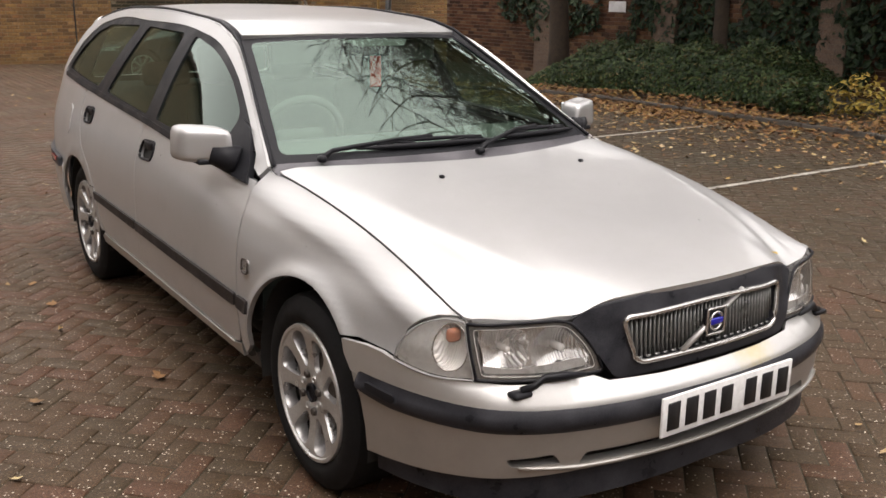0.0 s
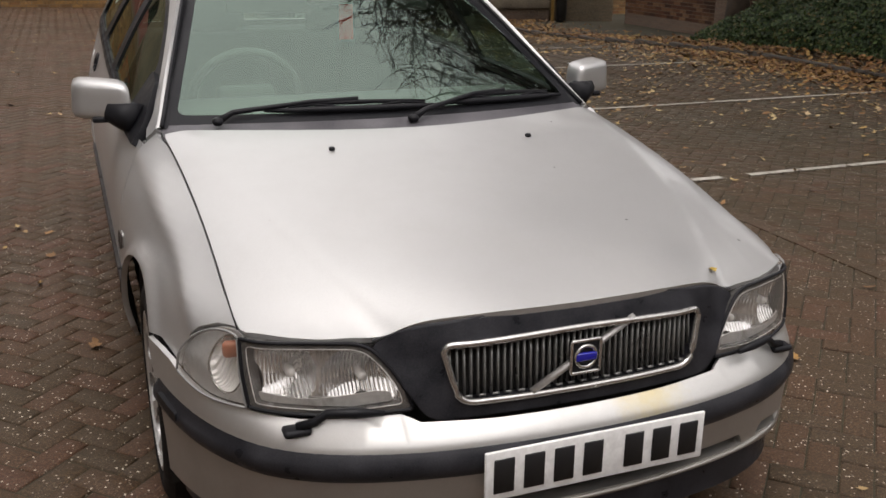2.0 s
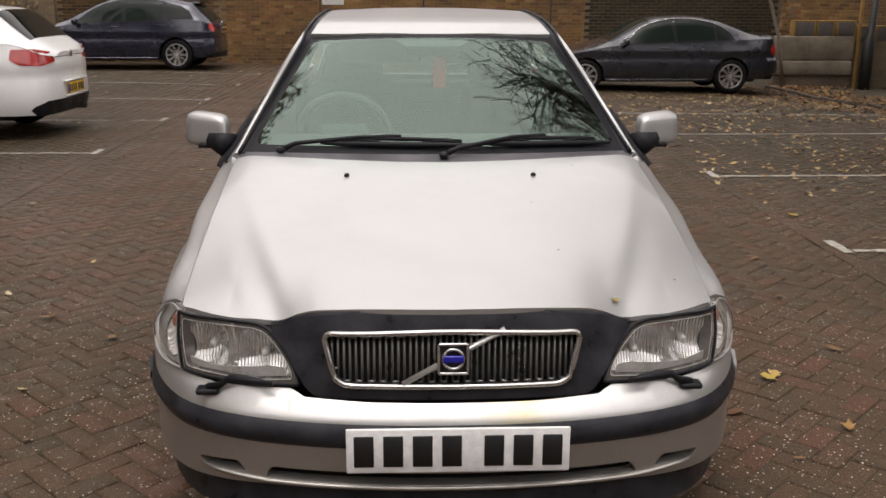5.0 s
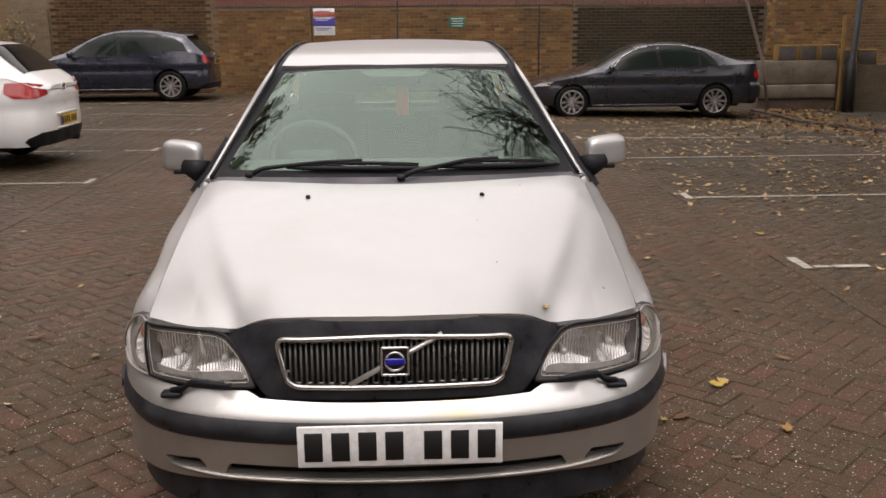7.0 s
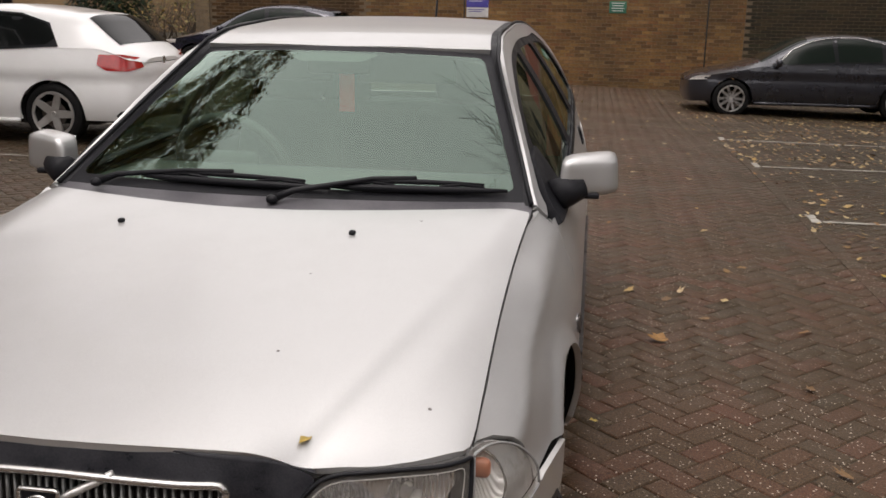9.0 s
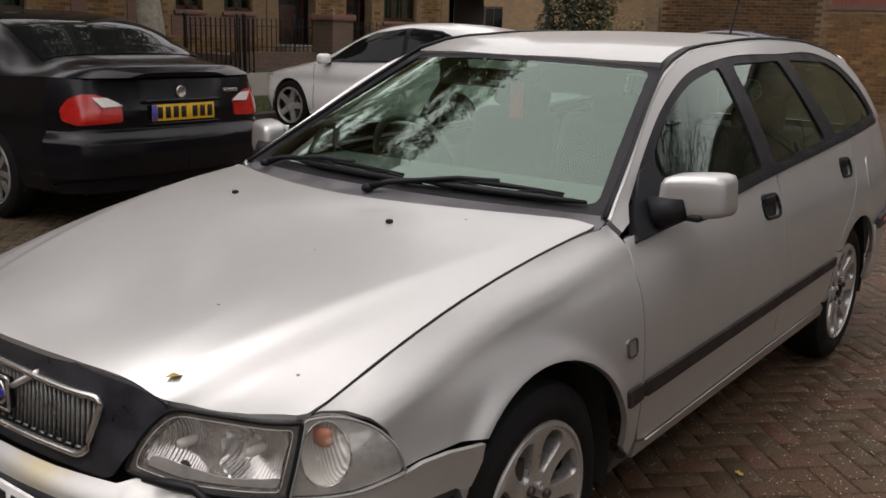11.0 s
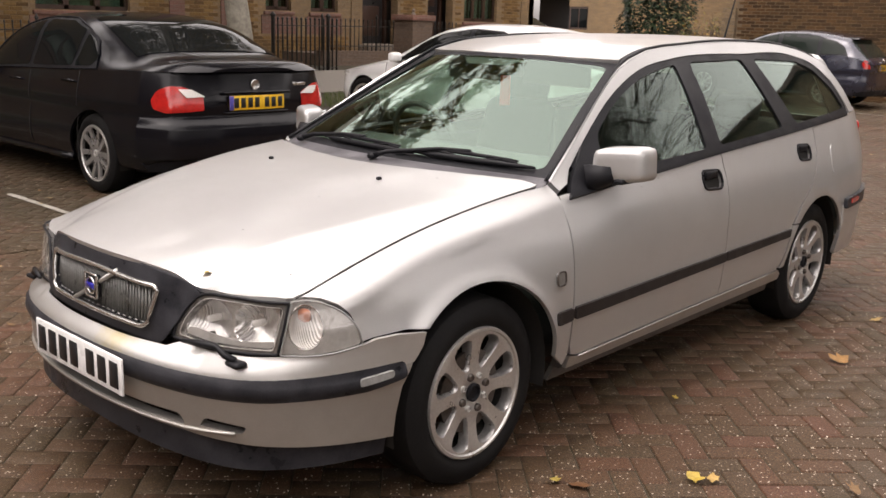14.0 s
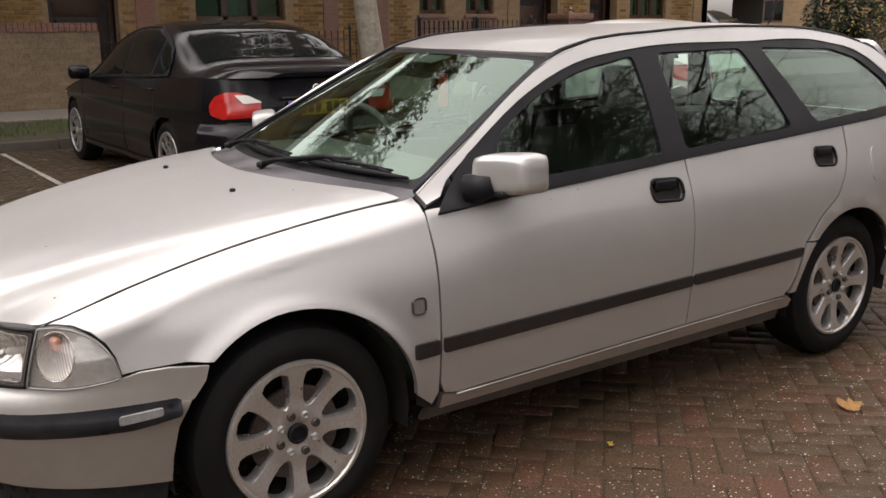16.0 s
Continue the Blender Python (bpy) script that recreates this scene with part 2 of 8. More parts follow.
YELLOW_BRICK = brick_material("stock_brick", (0.24, 0.155, 0.072), (0.115, 0.074, 0.037), (0.13, 0.10, 0.07), (0.09, 0.07, 0.045))
STAINED_BRICK = brick_material("stained_brick", (0.21, 0.140, 0.074), (0.13, 0.085, 0.045), (0.12, 0.095, 0.07), (0.045, 0.040, 0.020), 0.5, 0.8)
RED_BRICK = brick_material("red_brick", (0.22, 0.075, 0.05), (0.16, 0.06, 0.042), (0.16, 0.12, 0.10), (0.06, 0.04, 0.03))
BROWN_BRICK = brick_material("brown_brick", (0.15, 0.085, 0.05), (0.10, 0.055, 0.036), (0.13, 0.10, 0.08), (0.05, 0.04, 0.03))
HOUSE_BRICK = brick_material("house_brick", (0.28, 0.165, 0.063), (0.16, 0.093, 0.037), (0.15, 0.11, 0.075), (0.12, 0.085, 0.045), 0.5, 0.5)
CONCRETE = worn("old_concrete", (0.15, 0.12, 0.095), (0.25, 0.21, 0.17), 0.85, scale=1.5, fine=30, relief=0.3)
IRON = worn("black_iron", (0.012, 0.012, 0.012), (0.03, 0.028, 0.025), 0.5, scale=8, fine=80)
FRAME_BROWN = worn("brown_window_paint", (0.035, 0.018, 0.012), (0.06, 0.03, 0.02), 0.45, scale=6, fine=80)
DOOR_DARK = worn("dark_door_paint", (0.012, 0.012, 0.014), (0.025, 0.022, 0.022), 0.4, scale=4, fine=60)
CURTAIN = worn("net_curtain", (0.50, 0.50, 0.50), (0.68, 0.67, 0.66), 0.9, scale=9, fine=120, relief=0.3)
ROOF_TILE = worn("roof_tiles", (0.07, 0.05, 0.045), (0.12, 0.08, 0.07), 0.8, scale=2, fine=30, relief=0.4)
PAVERS = island_mix("damp_pavers", [(0.0, (0.053, 0.036, 0.022)), (0.35, (0.061, 0.038, 0.0225)), (0.75, (0.070, 0.039, 0.0235)), (1.0, (0.080, 0.039, 0.025))], 0.5, 0.6, 0.20, 70)
LEAVES_FALLEN = island_mix("fallen_leaves", [(0.0, (0.34, 0.21, 0.06)), (0.25, (0.42, 0.33, 0.17)), (0.45, (0.22, 0.13, 0.05)), (0.7, (0.10, 0.055, 0.028)), (0.85, (0.30, 0.16, 0.06)), (1.0, (0.46, 0.39, 0.25))], 0.55, 0.1, 0.4, 90)
LITTER = island_mix("leaf_litter", [(0.0, (0.20, 0.09, 0.032)), (0.3, (0.32, 0.21, 0.07)), (0.4, (0.22, 0.12, 0.045)), (0.7, (0.12, 0.055, 0.024)), (1.0, (0.085, 0.05, 0.026))], 0.6, 0.1, 0.3, 90)
HEDGE_LEAF = island_mix("hedge_leaves", [(0.0, (0.010, 0.021, 0.008)), (0.5, (0.027, 0.050, 0.016)), (0.88, (0.066, 0.095, 0.030)), (1.0, (0.15, 0.10, 0.04))], 0.5, 0.0, 0.3, 60)
IVY_LEAF = island_mix("ivy_leaves", [(0.0, (0.007, 0.015, 0.008)), (0.6, (0.017, 0.032, 0.014)), (1.0, (0.034, 0.052, 0.023))], 0.5, 0.0, 0.25, 60)
YELLOW_LEAF = island_mix("yellow_leaves", [(0.0, (0.26, 0.17, 0.03)), (0.6, (0.36, 0.26, 0.05)), (1.0, (0.14, 0.14, 0.04))], 0.5, 0.0, 0.4, 60)
AUTUMN_LEAF = island_mix("autumn_leaves", [(0.0, (0.10, 0.11, 0.03)), (0.5, (0.20, 0.15, 0.04)), (1.0, (0.26, 0.15, 0.04))], 0.5, 0.0, 0.4, 60)
GRASS = island_mix("grass_blades", [(0.0, (0.045, 0.075, 0.018)), (0.6, (0.075, 0.105, 0.028)), (1.0, (0.12, 0.12, 0.04))], 0.55, 0.0, 0.3, 60)
BARK = worn("dark_bark", (0.026, 0.019, 0.014), (0.080, 0.058, 0.042), 0.85, scale=9, fine=45, relief=0.8)
PLANE_BARK = worn("mottled_bark", (0.14, 0.125, 0.10), (0.36, 0.33, 0.27), 0.8, scale=7, fine=30, relief=0.3)
LINE_PAINT = worn("worn_line_paint", (0.20, 0.18, 0.15), (0.46, 0.44, 0.39), 0.7, scale=5, fine=60, relief=0.2)
# pale grit trodden into the paving
pn, pl_ = nodes_of(PAVERS)
vor = pn.new("ShaderNodeTexVoronoi")
vor.inputs["Scale"].default_value = 62.0
geo_p = pn.new("ShaderNodeNewGeometry")
pl_.new(geo_p.outputs["Position"], vor.inputs["Vector"])
dots = ramp(PAVERS, vor.outputs["Distance"], [(0.15, (1, 1, 1)), (0.25, (0, 0, 0))])
patch = ramp(PAVERS, noise_tex(PAVERS, 1.3, 4, 0.6, geo_p.outputs["Position"]), [(0.30, (0.25, 0.25, 0.25)), (0.62, (1.0, 1.0, 1.0))])
pick = pn.new("ShaderNodeTexWhiteNoise")
pl_.new(vor.outputs["Position"], pick.inputs["Vector"])
some = ramp(PAVERS, pick.outputs["Value"], [(0.36, (0, 0, 0)), (0.80, (1, 1, 1))])
was = pn["Principled BSDF"].inputs["Base Color"].links[0].from_socket
speck = mix(PAVERS, 1.0, mix(PAVERS, 1.0, dots, patch, "MULTIPLY"), some, "MULTIPLY")
moss = ramp(PAVERS, noise_tex(PAVERS, 0.45, 5, 0.65, geo_p.outputs["Position"]), [(0.4, (0, 0, 0)), (0.75, (0.55, 0.55, 0.55))])
grain = noise_tex(PAVERS, 210, 3, 0.7, geo_p.outputs["Position"])
was = mix(PAVERS, 1.0, was, ramp(PAVERS, grain, [(0.30, (0.42, 0.42, 0.40)), (0.52, (1.0, 1.0, 1.0)), (0.72, (2.1, 2.0, 1.85))]), "MULTIPLY")
fine_cell = pn.new("ShaderNodeTexVoronoi")
fine_cell.inputs["Scale"].default_value = 150.0
pl_.new(geo_p.outputs["Position"], fine_cell.inputs["Vector"])
grit = mix(PAVERS, 1.0, ramp(PAVERS, fine_cell.outputs["Distance"], [(0.16, (1, 1, 1)), (0.30, (0, 0, 0))]), ramp(PAVERS, fine_cell.outputs["Color"], [(0.55, (0, 0, 0)), (0.75, (0.8, 0.8, 0.8))]), "MULTIPLY")
was = mix(PAVERS, grit, was, (0.24, 0.20, 0.145))
axes = pn.new("ShaderNodeSeparateXYZ")
pl_.new(geo_p.outputs["Position"], axes.inputs[0])
far_x = pn.new("ShaderNodeMath")
far_x.operation = "MULTIPLY_ADD"
far_x.inputs[1].default_value, far_x.inputs[2].default_value = 0.10, 0.5
pl_.new(axes.outputs[0], far_x.inputs[0])
grime = ramp(PAVERS, far_x.outputs[0], [(0.10, (0.5, 0.5, 0.5)), (0.24, (0, 0, 0)), (0.64, (0, 0, 0)), (0.84, (0.55, 0.55, 0.55))])
moss = mix(PAVERS, 1.0, moss, grime, "ADD")
ground_tone = mix(PAVERS, moss, was, (0.042, 0.033, 0.020))
pl_.new(mix(PAVERS, speck, ground_tone, (0.66, 0.59, 0.49)), pn["Principled BSDF"].inputs["Base Color"])
pl_.new(ramp(PAVERS, noise_tex(PAVERS, 0.8, 4, 0.6, geo_p.outputs["Position"]), [(0.3, grey3(0.40)), (0.7, grey3(0.70))]), pn["Principled BSDF"].inputs["Roughness"])

# upright flutes in the headlamps
RIBBED = worn("ribbed_lamp_back", (0.80, 0.78, 0.75), (0.94, 0.92, 0.88), 0.22, 0.2, scale=14, fine=60, relief=0.0)
rn_, rl_ = nodes_of(RIBBED)
ribs = rn_.new("ShaderNodeTexWave")
ribs.wave_type, ribs.bands_direction = "BANDS", "Y"
ribs.inputs["Scale"].default_value, ribs.inputs["Distortion"].default_value = 60.0, 0.2
rl_.new(coords(RIBBED), ribs.inputs["Vector"])
bump(RIBBED, ribs.outputs["Fac"], 0.7, 0.005)
fn_, fl_ = nodes_of(FLUTED)
wave = fn_.new("ShaderNodeTexWave")
wave.wave_type, wave.bands_direction = "BANDS", "X"
wave.inputs["Scale"].default_value, wave.inputs["Distortion"].default_value = 40.0, 0.5
fl_.new(coords(FLUTED), wave.inputs["Vector"])
bump(FLUTED, wave.outputs["Fac"], 0.45, 0.004)


def stone_chips(m, scale, share, tone):
    """Sparse small dark chips and specks in paint."""
    n, l = nodes_of(m)
    cell, pick_ = n.new("ShaderNodeTexVoronoi"), n.new("ShaderNodeTexWhiteNoise")
    cell.inputs["Scale"].default_value = scale
    l.new(coords(m), cell.inputs["Vector"])
    l.new(cell.outputs["Position"], pick_.inputs["Vector"])
    spot = ramp(m, cell.outputs["Distance"], [(0.045, (1, 1, 1)), (0.07, (0, 0, 0))])
    few = ramp(m, pick_.outputs["Value"], [(1 - share - 0.005, (0, 0, 0)), (1 - share, (1, 1, 1))])
    old = n["Principled BSDF"].inputs["Base Color"].links[0].from_socket
    l.new(mix(m, mix(m, 1.0, spot, few, "MULTIPLY"), old, tone), n["Principled BSDF"].inputs["Base Color"])


def old_stain(m, centre, reach, tone):
    """One blotch of old spilt stuff, ragged at its edge."""
    n, l = nodes_of(m)
    sub_, ln_ = n.new("ShaderNodeVectorMath"), n.new("ShaderNodeVectorMath")
    sub_.operation, ln_.operation = "SUBTRACT", "LENGTH"
    v = coords(m)
    l.new(v, sub_.inputs[0])
    sub_.inputs[1].default_value = centre
    l.new(sub_.outputs[0], ln_.inputs[0])
    ragged = n.new("ShaderNodeMath")
    ragged.operation = "MULTIPLY_ADD"
    l.new(noise_tex(m, 22, 5, 0.7, v), ragged.inputs[0])
    ragged.inputs[1].default_value = reach * 1.6
    l.new(ln_.outputs["Value"], ragged.inputs[2])
    old = n["Principled BSDF"].inputs["Base Color"].links[0].from_socket
    l.new(mix(m, ramp(m, ragged.outputs[0], [(reach * 0.9, (0.6, 0.6, 0.6)), (reach * 1.9, (0, 0, 0))]), old, tone), n["Principled BSDF"].inputs["Base Color"])


stone_chips(SILVER, 16, 0.10, (0.12, 0.11, 0.10))
stone_chips(SILVER_LOW, 22, 0.16, (0.10, 0.09, 0.08))
old_stain(SILVER_LOW, (0.16, -0.830, 0.525), 0.10, (0.62, 0.50, 0.20))

# ---- building tools ----
from mathutils.geometry import delaunay_2d_cdt


def spline(xs, ys):
    """A smooth curve through the given values, straight past its ends."""
    xs, ys = np.array(xs, float), np.array(ys, float)
    d = np.diff(ys) / np.diff(xs)
    h = np.diff(xs)
    m = np.empty_like(ys)
    m[0], m[-1] = d[0], d[-1]
    m[1:-1] = (d[:-1] * h[1:] + d[1:] * h[:-1]) / (h[1:] + h[:-1])

    def f(x):
        x = np.asarray(x, float)
        i = np.clip(np.searchsorted(xs, x) - 1, 0, len(xs) - 2)
        t = (x - xs[i]) / h[i]
        tc = np.clip(t, 0, 1)
        v = ((2 * tc**3 - 3 * tc**2 + 1) * ys[i] + (tc**3 - 2 * tc**2 + tc) * h[i] * m[i]
             + (3 * tc**2 - 2 * tc**3) * ys[i + 1] + (tc**3 - tc**2) * h[i] * m[i + 1])
        return v + np.where(t < 0, (x - xs[0]) * m[0], 0) + np.where(t > 1, (x - xs[-1]) * m[-1], 0)
    return f


def table(ys, zs, rows):
    """A smooth surface x(y, z) through a table of sections."""
    cols = [spline(zs, r) for r in rows]

    def f(y, z):
        y, z = np.broadcast_arrays(np.asarray(y, float), np.asarray(z, float))
        vals = np.array([c(z) for c in cols])
        ya = np.array(ys, float)
        h = np.diff(ya)
        i = np.clip(np.searchsorted(ya, y) - 1, 0, len(ya) - 2)
        d = np.diff(vals, axis=0) / h.reshape(-1, *([1] * y.ndim))
        hh = h.reshape(-1, *([1] * y.ndim))
        mid = (d[:-1] * hh[1:] + d[1:] * hh[:-1]) / (hh[1:] + hh[:-1])
        m = np.concatenate([d[:1], mid, d[-1:]])
        take = lambda a, k: np.take_along_axis(a, k[None], 0)[0]
        hi = h[i]
        t = np.clip((y - ya[i]) / hi, -0.5, 1.5)
        return ((2 * t**3 - 3 * t**2 + 1) * take(vals, i) + (t**3 - 2 * t**2 + t) * hi * take(m, i)
                + (3 * t**2 - 2 * t**3) * take(vals, i + 1) + (t**3 - t**2) * hi * take(m, i + 1))
    return f


def inside(poly, pts):
    p, q = np.asarray(poly, float), np.asarray(pts, float)
    x, y = q[:, 0], q[:, 1]
    hit = np.zeros(len(q), bool)
    for (x0, y0), (x1, y1) in zip(p, np.roll(p, -1, 0)):
        c = (y0 > y) != (y1 > y)
        if y1 != y0:
            hit ^= c & (x < (x1 - x0) * (y - y0) / (y1 - y0) + x0)
    return hit


def dense(poly, step):
    out = []
    for a, b in zip(poly, [*poly[1:], poly[0]]):
        a, b = np.array(a, float), np.array(b, float)
        n = max(1, int(math.ceil(np.linalg.norm(b - a) / step)))
        out += [tuple(a + (b - a) * k / n) for k in range(n)]
    return out


def rounded(poly, r, n=4):
    """The outline with its corners rounded off; r: one radius, or one a corner."""
    out = []
    k = len(poly)
    rs = r if isinstance(r, (list, tuple)) else [r] * k
    for i in range(k):
        p, a, b = (np.array(poly[j % k], float) for j in (i, i - 1, i + 1))
        la, lb = np.linalg.norm(a - p), np.linalg.norm(b - p)
        c = min(rs[i], la * 0.45, lb * 0.45)
        if c <= 0:
            out.append(tuple(p))
            continue
        s, e = p + (a - p) / la * c, p + (b - p) / lb * c
        for j in range(n + 1):
            t = j / n
            out.append(tuple((1 - t)**2 * s + 2 * t * (1 - t) * p + t * t * e))
    return out


def flat2(xs):
    return np.array(xs, float)


def mesh_of(name, verts, faces, mat, smooth=True, normals=None):
    me = bpy.data.meshes.new(name)
    me.from_pydata([tuple(v) for v in verts], [], [tuple(int(i) for i in f) for f in faces])
    for k in (mat if isinstance(mat, (list, tuple)) else [mat]):
        me.materials.append(k)
    if smooth:
        me.polygons.foreach_set("use_smooth", [True] * len(me.polygons))
    if normals is not None:
        me.normals_split_custom_set_from_vertices([tuple(n) for n in normals])
    me.update()
    return me


def part(name, data, parent=None, label="", mat=None):
    """Links a mesh, or a bmesh, as one object under a thing or a part."""
    if isinstance(data, bmesh.types.BMesh):
        me = bpy.data.meshes.new(name)
        data.to_mesh(me)
        data.free()
        me.materials.append(mat)
        data = me
    ob = new(name, data)
    ob.parent = parent
    return tagged(ob, label)


def thing(name, label, category, group="", kind="", m=None):
    ob = new(name)
    if m is not None:
        ob.matrix_world = m
    return tagged(ob, label, category, group, kind)


def panel(name, outline, fn, mat, step=0.05, holes=(), thick=0.012, flip=False, mirror=False):
    """A skin over an outline in the plane, laid on the surface fn(u, v), with a rim turned inwards."""
    rings = [dense(list(outline), step)] + [dense(list(h), step * 0.6) for h in holes]
    pts, edges = [], []
    for ring in rings:
        s = len(pts)
        pts += ring
        edges += [(s + i, s + (i + 1) % len(ring)) for i in range(len(ring))]
    nb = len(pts)
    o = np.array(rings[0])
    lo, hi = o.min(0), o.max(0)
    gx, gy = np.meshgrid(np.arange(lo[0] + step * 0.5, hi[0], step), np.arange(lo[1] + step * 0.5, hi[1], step))
    g = np.stack([gx.ravel(), gy.ravel()], 1)
    if len(g):
        keep = inside(rings[0], g)
        for h in rings[1:]:
            keep &= ~inside(h, g)
        g = g[keep]
        if len(g):
            b = np.array(pts)
            near = np.array([((b - q)**2).sum(1).min() for q in g])
            g = g[near > (0.45 * step)**2]
    allp = [Vector(p) for p in pts] + [Vector(p) for p in g]
    vs, _, fs, *_ = delaunay_2d_cdt(allp, edges, [], 0, 1e-6)
    uv = np.array([tuple(v) for v in vs])
    fs = [f for f in fs if len(f) == 3]
    cen = np.array([uv[list(f)].mean(0) for f in fs])
    ok = inside(rings[0], cen)
    for h in rings[1:]:
        ok &= ~inside(h, cen)
    fs = [f for f, k in zip(fs, ok) if k]
    P = fn(uv[:, 0], uv[:, 1])
    e = 1e-3
    du = fn(uv[:, 0] + e, uv[:, 1]) - fn(uv[:, 0] - e, uv[:, 1])
    dv = fn(uv[:, 0], uv[:, 1] + e) - fn(uv[:, 0], uv[:, 1] - e)
    N = np.cross(du, dv)
    N /= np.maximum(np.linalg.norm(N, axis=1, keepdims=True), 1e-12)
    if flip:
        N = -N
        fs = [tuple(reversed(f)) for f in fs]
    count = {}
    for f in fs:
        for a, b in zip(f, (*f[1:], f[0])):
            count[(a, b)] = 1
    rim = [(a, b) for a, b in count if (b, a) not in count]
    verts, normals, faces = list(P), list(N), list(fs)
    if thick:
        for a, b in rim:
            t = P[b] - P[a]
            side = np.cross(t, N[a])
            side /= max(np.linalg.norm(side), 1e-9)
            k = len(verts)
            verts += [P[a], P[b], P[b] - N[b] * thick, P[a] - N[a] * thick]
            normals += [side] * 4
            faces.append((k, k + 3, k + 2, k + 1))
    verts, normals = np.array(verts), np.array(normals)
    if mirror:
        verts[:, 0] *= -1
        normals[:, 0] *= -1
        faces = [tuple(reversed(f)) for f in faces]
    return mesh_of(name, verts, faces, mat, True, normals)


def box_mesh(name, size, at, mat, bevel=0.01, segs=2, taper=None):
    bm = bmesh.new()
    bmesh.ops.create_cube(bm, size=1)
    for v in bm.verts:
        v.co = Vector((v.co.x * size[0], v.co.y * size[1], v.co.z * size[2]))
        if taper and v.co.z > 0:
            v.co.x *= taper[0]
            v.co.y *= taper[1]
        v.co += Vector(at)
    if bevel:
        bmesh.ops.bevel(bm, geom=bm.edges[:], offset=min(bevel, min(size) * 0.45), segments=segs, affect="EDGES", profile=0.5)
    me = bpy.data.meshes.new(name)
    bm.to_mesh(me)
    bm.free()
    me.materials.append(mat)
    if bevel:
        me.polygons.foreach_set("use_smooth", [True] * len(me.polygons))
        me.set_sharp_from_angle(angle=radians(50))
    return me


def tube(name, pts, radius, mat, sides=8, closed=False, flat=1.0):
    """A rod along points; radius: one, or one a point."""
    pts = [Vector(p) for p in pts]
    n = len(pts)
    rad = radius if isinstance(radius, (list, tuple)) else [radius] * n
    verts, faces = [], []
    for i, p in enumerate(pts):
        a = pts[(i - 1) % n] if closed or i else p
        b = pts[(i + 1) % n] if closed or i < n - 1 else p
        d = (b - a).normalized()
        u = d.cross(Vector((0, 0, 1)) if abs(d.z) < 0.9 else Vector((0, 1, 0))).normalized()
        v = d.cross(u)
        verts += [p + (u * math.cos(6.2832 * k / sides) + v * math.sin(6.2832 * k / sides) * flat) * rad[i] for k in range(sides)]
    for i in range(n if closed else n - 1):
        for k in range(sides):
            a, b, j = i * sides, ((i + 1) % n) * sides, (k + 1) % sides
            faces.append((a + k, b + k, b + j, a + j))
    if not closed:
        faces += [tuple(range(sides)), tuple(reversed(range((n - 1) * sides, n * sides)))]
    return mesh_of(name, verts, faces, mat)


def lathe(name, profile, mat, seg=40, axis="x", sharp=35):
    """Turns a profile of (radius, along) about the x axis."""
    verts, faces = [], []
    for k in range(seg):
        c, s = math.cos(2 * math.pi * k / seg), math.sin(2 * math.pi * k / seg)
        verts += [(a, r * c, r * s) if axis == "x" else (r * c, r * s, a) for r, a in profile]
    n = len(profile)
    for k in range(seg):
        for i in range(n - 1):
            a, b = k * n, ((k + 1) % seg) * n
            faces.append((a + i, a + i + 1, b + i + 1, b + i))
    me = mesh_of(name, verts, faces, mat)
    me.set_sharp_from_angle(angle=radians(sharp))
    return me


# ---- ground ----
def smooth01(a, b, x):
    t = np.clip((np.asarray(x, float) - a) / (b - a), 0, 1)
    return t * t * (3 - 2 * t)


def ground_z(x, y):
    """The car park is level round the cars and falls gently to the far side; the verge by the houses rises."""
    x, y = np.asarray(x, float), np.asarray(y, float)
    fall = -0.027 * np.clip(x + 5, 0, 16) * smooth01(7.0, 15.0, y)
    verge = -x
    rise = 0.33 * smooth01(10.6, 12.8, verge) + 0.11 * smooth01(8.40, 8.52, verge)
    return fall + rise


def gz(x, y):
    return float(ground_z(x, y))


EARTH = worn("damp_earth", (0.024, 0.022, 0.013), (0.050, 0.042, 0.024), 0.85, scale=1.2, fine=25, relief=0.4)
gxs = np.unique(np.concatenate([np.linspace(-300, -40, 8), np.linspace(-40, -9, 32), np.linspace(-8.56, -8.36, 6), np.linspace(-8.2, 14, 45), np.linspace(14, 300, 10)]))
gys = np.unique(np.concatenate([np.linspace(-300, -10, 8), np.linspace(-10, 30, 61), np.linspace(30, 300, 10)]))
GX, GY = np.meshgrid(gxs, gys)
gverts = np.stack([GX.ravel(), GY.ravel(), ground_z(GX, GY).ravel() - np.where((GX.ravel() > -8.4) & (GX.ravel() < 7.5), 0.0055, 0.012)], 1)
nx_ = len(gxs)
gfaces = [(j * nx_ + i, j * nx_ + i + 1, (j + 1) * nx_ + i + 1, (j + 1) * nx_ + i) for j in range(len(gys) - 1) for i in range(nx_ - 1)]
ground = part("ground", mesh_of("ground", gverts, gfaces, EARTH))
tagged(ground, "damp dark ground under the paving", "ground", kind="structure")

# ---- walls, houses and kerbs ----
PANE_DARK = material("dark_pane", (0.007, 0.008, 0.008), 0.03, 0.0, 0.17, 0.0)
def solid(name, x0, x1, y0, y1, z0, z1, mat, parent=None, bevel=0.0):
    return part(name, box_mesh(name, (x1 - x0, y1 - y0, z1 - z0), ((x0 + x1) / 2, (y0 + y1) / 2, (z0 + z1) / 2), mat, bevel), parent)


